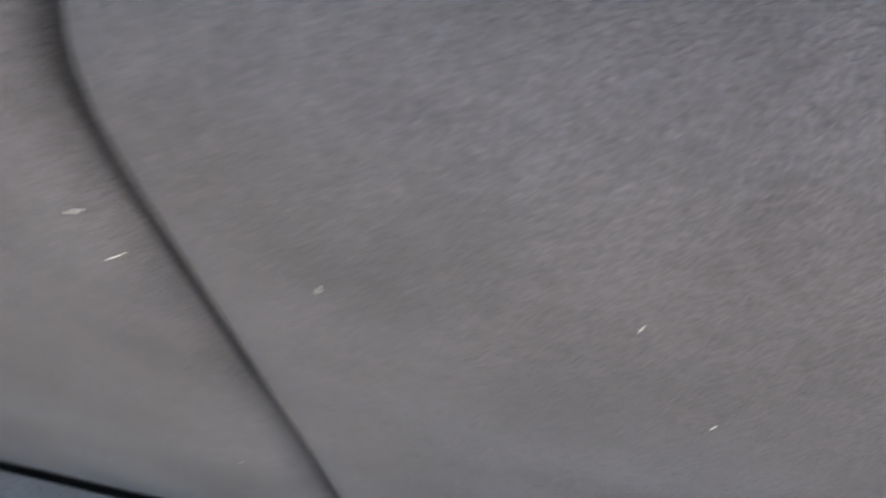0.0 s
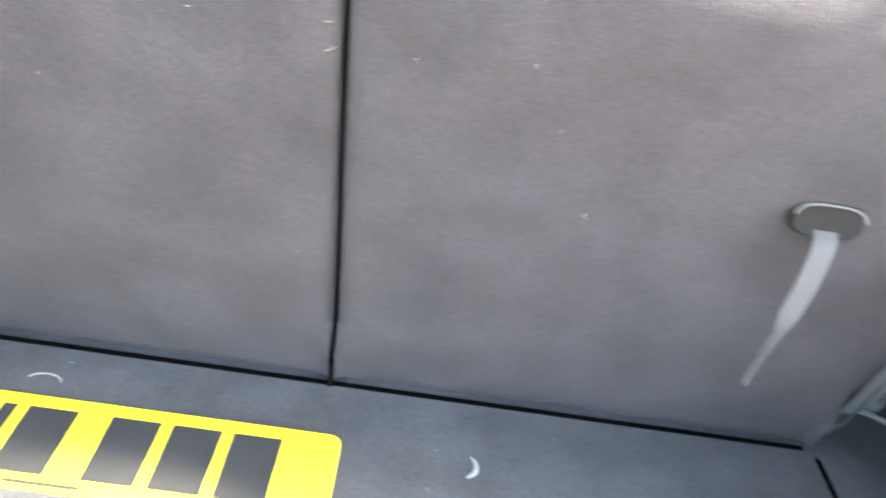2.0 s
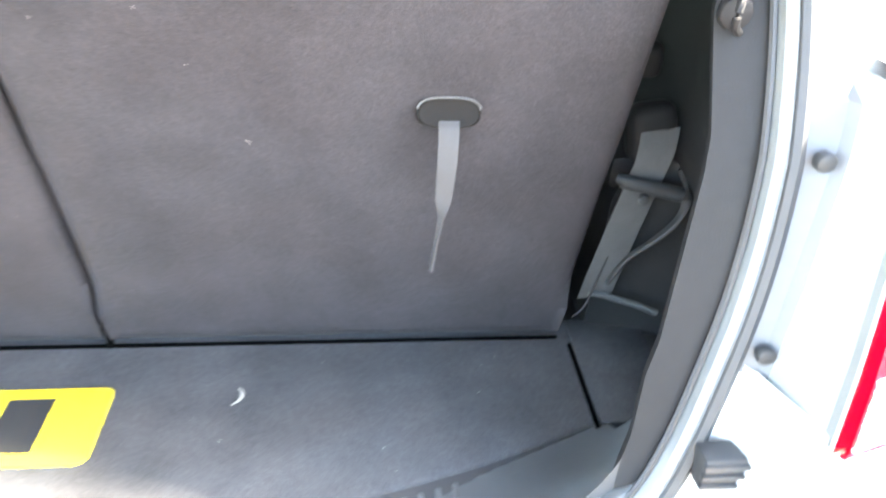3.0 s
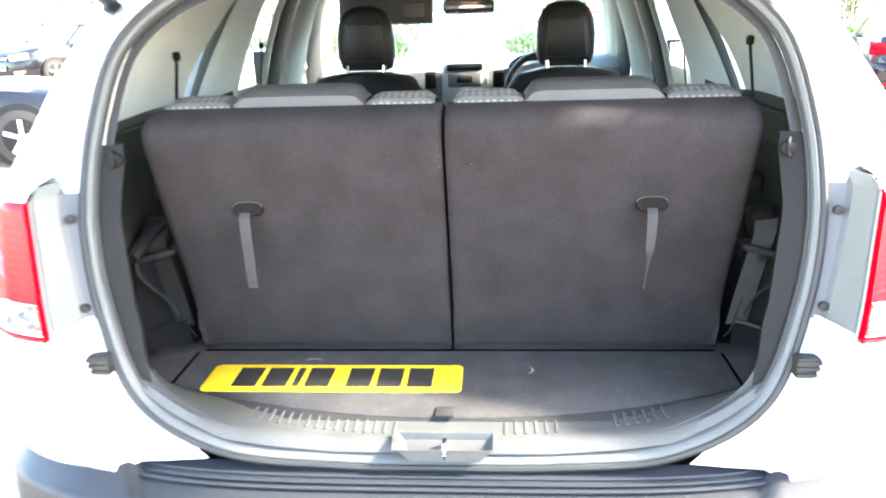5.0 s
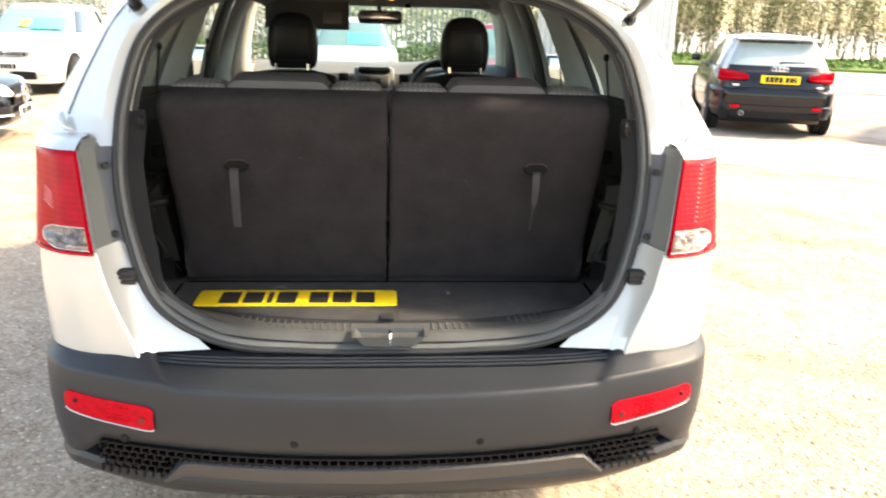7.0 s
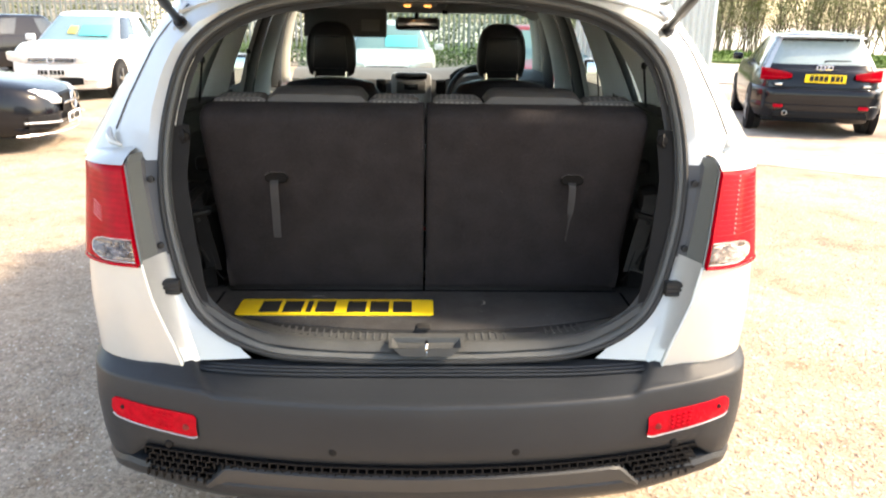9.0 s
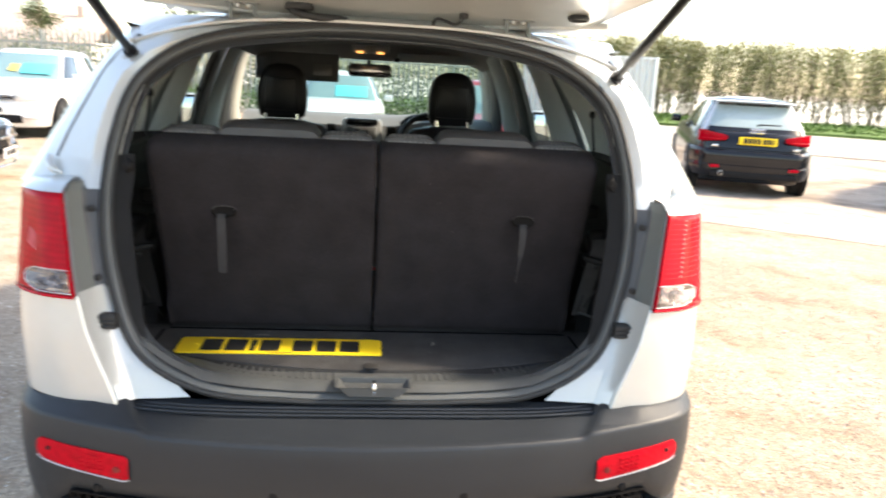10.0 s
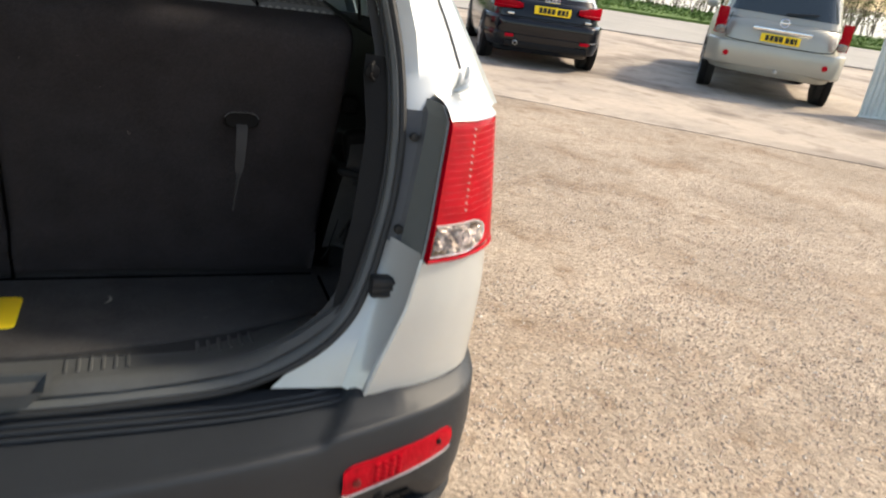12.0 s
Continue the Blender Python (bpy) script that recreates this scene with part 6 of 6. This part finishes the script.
for s in (-1, 1):
    rows = []
    for u in np.linspace(0, 1, 15):
        x, back_ = lerp(0.30, 0.80, u), 0.03 - 0.46 * u ** 2.2
        hgt = 0.14 * math.sin(math.pi * min(1.0, 0.12 + u * 0.88)) ** 0.6 + 0.01
        z = lerp(0.57, 0.665, u)
        rows.append([(s * x, f + back_ - 0.05, z - hgt * 0.5), (s * x, f + back_ + 0.02, z - hgt * 0.46), (s * x, f + back_ + 0.03, z), (s * x, f + back_ - 0.02, z + hgt * 0.46), (s * x, f + back_ - 0.12, z + hgt * 0.5)])
    part("headlamp", surface(rows), LAMP_WHITE, roadster, "large clear swept-back headlamp")
    part("day_lamp", tube([(s * lerp(0.50, 0.80, u), f + 0.065 - 0.30 * u ** 2, lerp(0.335, 0.345, u)) for u in np.linspace(0, 1, 9)], 0.022, 8, flat=0.6), LAMP_WHITE, roadster, "slim bright running lamp")
    patch(roadster, "corner_intake", s * 0.46, s * 0.78, 0.27, 0.42, f + 0.035, -0.08, GRILLE, "", skew=-0.24)
patch(roadster, "grille", -0.34, 0.34, 0.42, 0.63, f + 0.055, -0.08, GRILLE, "black grille with one broad chrome bar")
part("grille_bar", box((0.66, 0.02, 0.035), (0, f + 0.075, 0.525), 0.008), CHROME, roadster)
part("badge_ring", tube([(0.10 * math.cos(a), f + 0.09, 0.53 + 0.10 * math.sin(a)) for a in np.linspace(0, 2 * math.pi, 25)[:-1]], 0.016, 8, closed=True), CHROME, roadster, "large chrome ring badge")
part("badge_disc", cylinder(0.035, 0.02, (0, f + 0.088, 0.53), "y", 16, 0.004), CHROME, roadster)
part("chin_strip", tube([(x, f + 0.075 - 0.40 * (abs(x) / 0.86) ** 3, 0.205) for x in np.linspace(-0.86, 0.86, 25)], 0.012, 6), CHROME, roadster, "thin bright strip along the bumper foot")
plate_on(roadster, (0, f + 0.085, 0.345), False, 0, 1)
dark = parked_car("dark_blue_hatchback", (-10.3, 17.4), 158, BLACK_PAINT, "dark hatchback parked by the fence", 4.2, 1.78, 1.47, 0.95, 0.80, (-1.85, 1.0), (-1.4, 0.2), 1.16, (-1.3, 1.3), 0.32)
face(dark, 4.2, 0.80, 0.05, "black grille")
pale = parked_car("silver_hatchback", (-0.55, 12.7), 180, WHITE_PAINT, "pale silver hatchback facing the yard with a price card", 4.1, 1.76, 1.48, 0.95, 0.80, (-1.8, 1.0), (-1.4, 0.2), 1.16, (-1.3, 1.3), 0.32)
face(pale, 4.1, 0.80, 0.05, "black grille")
part("price_card", box((0.60, 0.008, 0.36), (-0.22, 0.74, 1.110), 0.002, Matrix.Rotation(radians(58), 3, "X")), TURQUOISE, pale, "turquoise windscreen price card")
red = parked_car("red_hatchback", (1.80, 10.25), 179, RED_PAINT, "red hatchback facing the yard", 4.1, 1.75, 1.46, 0.93, 0.79, (-1.8, 1.0), (-1.4, 0.2), 1.15, (-1.3, 1.3), 0.32)
face(red, 4.1, 0.79, 0.05, "black grille")

# ---- palisade fence ----
fence = thing("palisade_fence", (0, 22.3, 0), label="galvanised steel palisade fence behind the parked cars", category="fence")
pale_bm = bmesh.new()
prof = [(-0.034, 0.0), (-0.016, -0.012), (0.0, -0.004), (0.016, -0.012), (0.034, 0.0)]
prow = [[(x, y, 0.05) for x, y in prof], [(x, y, 1.95) for x, y in prof], [(x * 0.12 + dx, y, 2.08) for (x, y), dx in zip(prof, (-0.012, -0.008, 0, 0.008, 0.012))]]
surface(prow, pale_bm)
first = part("pale", thick(pale_bm, 0.003), GALV, fence)
first.location = (-32.0, 0, 0)
for k in range(1, 236):
    o = new("pale", first.data)
    o.parent = fence
    o.location = (-32.0 + k * 0.155, 0, 0)
for z in (0.40, 1.68):
    part("fence_rail", box((36.8, 0.05, 0.05), (-13.7, 0.05, z), 0.004), GALV, fence)
for k in range(14):
    part("fence_post", box((0.10, 0.06, 2.05), (-32.0 + 2.79 * k, 0.09, 1.03), 0.006), GALV, fence)


def leaf_cloud(name, points, size, material, seed, label, category):
    """Many small folded leaves."""
    rnd = random.Random(seed)
    verts, faces = [], []
    for p in points:
        a, b = rnd.uniform(0, 6.28), rnd.uniform(-0.9, 0.9)
        d = Vector((math.cos(a) * math.cos(b), math.sin(a) * math.cos(b), math.sin(b)))
        s = d.cross(Vector((rnd.uniform(-1, 1), rnd.uniform(-1, 1), 1))).normalized()
        r = size * rnd.uniform(0.6, 1.3)
        q = Vector(p)
        n = len(verts)
        up = d.cross(s) * r * 0.25
        verts += [q - d * r, q + s * r * 0.5 + up, q + d * r, q - s * r * 0.5 + up]
        faces += [(n, n + 1, n + 2), (n, n + 2, n + 3)]
    me = bpy.data.meshes.new(name)
    me.from_pydata([tuple(v) for v in verts], [], faces)
    me.materials.append(material)
    return tagged(new(name, me), label, category, kind="stuff")


rnd = random.Random(11)
pts = []
for k in range(230):
    c = Vector((rnd.uniform(-6, 7), 21.3 + rnd.uniform(-0.35, 0.35), rnd.uniform(0.15, 0.55)))
    for j in range(30):
        pts.append(c + Vector((rnd.gauss(0, 0.18), rnd.gauss(0, 0.16), rnd.gauss(0, 0.13))))
pts = [p for p in pts if p.z > 0.02]
leaf_cloud("low_shrubs", pts, 0.055, SHRUB, 5, "low green shrubs along the fence foot", "shrub")

pts = []
for k in range(760):
    c = Vector((rnd.uniform(-24, 9), 23.1 + rnd.uniform(-0.3, 0.3), rnd.uniform(0.2, 1.75)))
    for j in range(34):
        pts.append(c + Vector((rnd.gauss(0, 0.26), rnd.gauss(0, 0.18), rnd.gauss(0, 0.2))))
pts = [p for p in pts if p.z > 0.03]
leaf_cloud("fence_shrubs", pts, 0.07, PALE_SHRUB, 8, "dusty grey-green shrubs behind the palisade fence", "shrub")

# ---- roadside hedge ----
H0 = Vector((10.4, 15.6, 0)) + ROAD_ACROSS * 18.0
twigs = bmesh.new()
pts = []
for k in range(680):
    a = rnd.uniform(-12, 42)
    a = round(a / 1.15) * 1.15 + rnd.gauss(0, 0.27)
    foot = H0 + ROAD_DIR * a + ROAD_ACROSS * rnd.uniform(-0.7, 0.7)
    hgt = 3.3 + 0.35 * noise.noise(Vector((a * 0.35, 3.1, 0))) + rnd.uniform(-0.3, 0.25)
    lean = Vector((rnd.gauss(0, 0.58), rnd.gauss(0, 0.30), 0))
    path = [foot + lean * t + Vector((0, 0, 0.1 + hgt * t)) for t in (0, 0.3, 0.65, 1.0)]
    tube(path, [0.028, 0.022, 0.014, 0.006], 4, bm=twigs, caps=False)
    for j in range(6):
        t = rnd.uniform(0.15, 0.85)
        b0 = foot + lean * t + Vector((0, 0, 0.1 + hgt * t))
        b1 = b0 + Vector((rnd.gauss(0, 0.35), rnd.gauss(0, 0.3), rnd.uniform(0.25, 0.6)))
        tube([b0, b1], [0.014, 0.005], 3, bm=twigs, caps=False)
    dens = max(0.35, 0.80 + 0.6 * noise.noise(Vector((a * 0.22, 0.5, 7))))
    for j in range(int(270 * dens)):
        t = rnd.uniform(0.0, 1.0) ** 0.48
        pts.append(foot + lean * t + Vector((rnd.gauss(0, 0.30), rnd.gauss(0, 0.30), 0.25 + (hgt - 0.05) * t)))
tagged(link_mesh("hedge_stems", twigs, BARK, False), "bare brown stems of the roadside hedge", "hedge", kind="stuff")
leaf_cloud("hedge_leaves", pts, 0.062, LEAF, 6, "sparse fresh green leaves of the roadside hedge", "hedge")


rnd = random.Random(31)
pts = []
for k in range(900):
    c = Vector((10.4, 15.6, 0)) + ROAD_DIR * rnd.uniform(-10, 34) + ROAD_ACROSS * (9.8 + 8.0 * rnd.random() ** 1.4)
    for j in range(9):
        pts.append(c + Vector((rnd.gauss(0, 0.22), rnd.gauss(0, 0.22), 0.14 + abs(rnd.gauss(0, 0.07)))))
leaf_cloud("verge_tufts", pts, 0.10, GRASS, 9, "uneven green grass tufts on the verge", "grass")

# ---- corrugated steel screens ----
def corrugated(name, p0, p1, height, label, bend=0.0):
    a, b = Vector(p0), Vector(p1)
    d = (b - a)
    n = max(24, int(d.length / 0.012))
    side = Vector((-d.y, d.x, 0)).normalized()
    rows = []
    for k in range(n + 1):
        u = k / n
        w = max(-0.6, min(0.6, math.sin(u * d.length / 0.085 * 2 * math.pi))) * 0.024
        q = a + d * u + side * (w + bend * 4 * u * (1 - u))
        rows.append([(q.x, q.y, 0.0), (q.x, q.y, height)])
    screen_ = thing(name, (a.x, a.y, 0), label=label, category="screen", group="corrugated screens")
    bm = thick(surface(rows), 0.002)
    bm.transform(Matrix.Translation((-a.x, -a.y, 0)))
    part("sheet", bm, CORRUGATED, screen_)
    for z in (0.02, height - 0.03):
        part("edge_rail", tube([Vector((0, 0, z)) + side * bend * 0, (b - a) * 0.5 + side * (bend + 0.03) + Vector((0, 0, z)), (b - a) + Vector((0, 0, z))], 0.02, 6), CORRUGATED, screen_)
    part("end_post", box((0.05, 0.05, height), (d.x, d.y, height / 2), 0.005), CORRUGATED, screen_)


corrugated("corrugated_screen", (2.2, 9.6, 0), (3.96, 9.0, 0), 1.80, "pale grey corrugated steel screen at the yard edge")
corrugated("corrugated_tank_side", (9.2, 6.55, 0), (10.9, 5.5, 0), 1.9, "pale grey corrugated steel screen with rounded sheets", 0.35)


# ---- far houses and trees beyond the fence ----
def house(x, y, w, d, wall_h, roof_h, turn, label):
    h = thing("house", (x, y, 0), turn, label=label, category="house", group="bungalows beyond the fence")
    part("wall", box((w, d, wall_h), (0, 0, wall_h / 2), 0.02), RENDERED, h)
    e = 0.35
    bm = bmesh.new()
    surface([[(-w / 2 - e, -d / 2 - e, wall_h - 0.1), (-w / 2 - e, 0, wall_h + roof_h), (-w / 2 - e, d / 2 + e, wall_h - 0.1)], [(w / 2 + e, -d / 2 - e, wall_h - 0.1), (w / 2 + e, 0, wall_h + roof_h), (w / 2 + e, d / 2 + e, wall_h - 0.1)]], bm)
    roof_ = part("roof", thick(bm, 0.15), ROOF_TILE, h, "faded tiled roof")
    part("chimney", box((0.7, 0.7, 1.3), (w * 0.3, 0, wall_h + roof_h + 0.3), 0.04), ROOF_TILE, roof_)
    for k in (-1, 1):
        win = part("window", box((1.4, 0.10, 1.1), (k * w * 0.27, -d / 2 - 0.03, wall_h * 0.55), 0.02), WHITE_PLATE, h)
        part("pane", box((1.2, 0.04, 0.9), (k * w * 0.27, -d / 2 - 0.085, wall_h * 0.55), 0.01), CAR_GLASS, win)


house(-50, 78, 16, 9, 2.6, 2.9, 8, "pale bungalow with a faded tiled roof")
house(-34, 82, 15, 9, 2.6, 2.7, -6, "pale bungalow with a brown tiled roof")
house(-64, 84, 14, 9, 2.6, 3.2, 4, "distant bungalow with a tiled roof")


def tree(x, y, h, spread, seed, label):
    rnd = random.Random(seed)
    t = thing("tree", (x, y, 0), label=label, category="tree", group="trees behind the fence")
    wood = bmesh.new()
    tube([(0, 0, 0), (0.1, 0.05, h * 0.3), (0.0, 0.1, h * 0.6), (0.05, 0, h * 0.95)], [0.22, 0.17, 0.10, 0.03], 8, bm=wood)
    tips = []
    for k in range(26):
        z = rnd.uniform(0.28, 0.9) * h
        a = rnd.uniform(0, 6.28)
        r = spread * (1.1 - z / h) * rnd.uniform(0.6, 1.1)
        tip = Vector((math.cos(a) * r, math.sin(a) * r, z + r * 0.5))
        tube([(0, 0, z), tip * 0.5 + Vector((0, 0, z * 0.5 + 0.1)), tip], [0.06, 0.04, 0.012], 5, bm=wood)
        tips += [Vector((0, 0, z)).lerp(tip, f) for f in (0.45, 0.7, 0.9, 1.0)]
    part("trunk", wood, BARK, t)
    verts, faces = [], []
    for p in tips:
        for j in range(34):
            q = p + Vector((rnd.gauss(0, 0.32), rnd.gauss(0, 0.32), rnd.gauss(0, 0.26)))
            a = rnd.uniform(0, 6.28)
            d, s = Vector((math.cos(a), math.sin(a), rnd.uniform(-0.7, 0.7))) * 0.10, Vector((-math.sin(a), math.cos(a), rnd.uniform(-0.5, 0.5))) * 0.06
            n = len(verts)
            verts += [q - d, q + s, q + d, q - s]
            faces.append((n, n + 1, n + 2, n + 3))
    me = bpy.data.meshes.new("crown")
    me.from_pydata([tuple(v) for v in verts], [], faces)
    me.materials.append(TREE_LEAF)
    crown = new("crown", me)
    crown.parent = t


tree(-38, 66, 7.2, 2.2, 1, "young tree with thin spring leaves behind the fence")
tree(-25, 60, 6.8, 2.0, 2, "young tree with thin spring leaves behind the fence")
tree(-3, 34, 7.5, 2.4, 3, "leafy tree behind the palisade fence")
tree(3.5, 31, 7.0, 2.4, 4, "leafy tree behind the palisade fence")
tree(-9, 38, 7.0, 2.2, 8, "leafy tree behind the palisade fence")

# ---- loose stones on the gravel beside the car ----
rnd = random.Random(21)
verts, faces = [], []
octa = [(1, 0, 0), (0, 1, 0), (-1, 0, 0), (0, -1, 0), (0, 0, 0.7), (0, 0, -0.3)]
tri8 = [(0, 1, 4), (1, 2, 4), (2, 3, 4), (3, 0, 4), (1, 0, 5), (2, 1, 5), (3, 2, 5), (0, 3, 5)]


def scatter(count, x0, x1, y0, y1, cx, cy, reach):
    """Loose stones, thinning out with the distance from (cx, cy)."""
    for k in range(count):
        x, y = rnd.uniform(x0, x1), rnd.uniform(y0, y1)
        r = rnd.uniform(0.0035, 0.0090) * (1.8 if rnd.random() < 0.025 else 1)
        a = rnd.uniform(0, 6.28)
        heap = 0.55 + 0.9 * noise.noise(Vector((x * 1.6, y * 1.6, 4.0)))
        if rnd.random() > heap * math.exp(-((x - cx) ** 2 + (y - cy) ** 2) / reach ** 2):
            continue
        n = len(verts)
        for p in octa:
            sx, sy = p[0] * r * rnd.uniform(0.7, 1.2), p[1] * r * rnd.uniform(0.7, 1.2)
            verts.append((x + sx * math.cos(a) - sy * math.sin(a), y + sx * math.sin(a) + sy * math.cos(a), p[2] * r * 0.8 + 0.0008))
        faces.extend(tuple(n + i for i in f) for f in tri8)


scatter(150000, 0.72, 6.0, -1.0, 6.0, 1.6, 1.0, 2.6)
scatter(60000, -4.2, -0.7, -1.0, 4.0, -1.3, 1.0, 1.8)
me = bpy.data.meshes.new("loose_stones")
me.from_pydata(verts, [], faces)
me.materials.append(STONE)
tagged(new("loose_stones", me), "loose buff gravel stones on the yard", "gravel", kind="stuff")
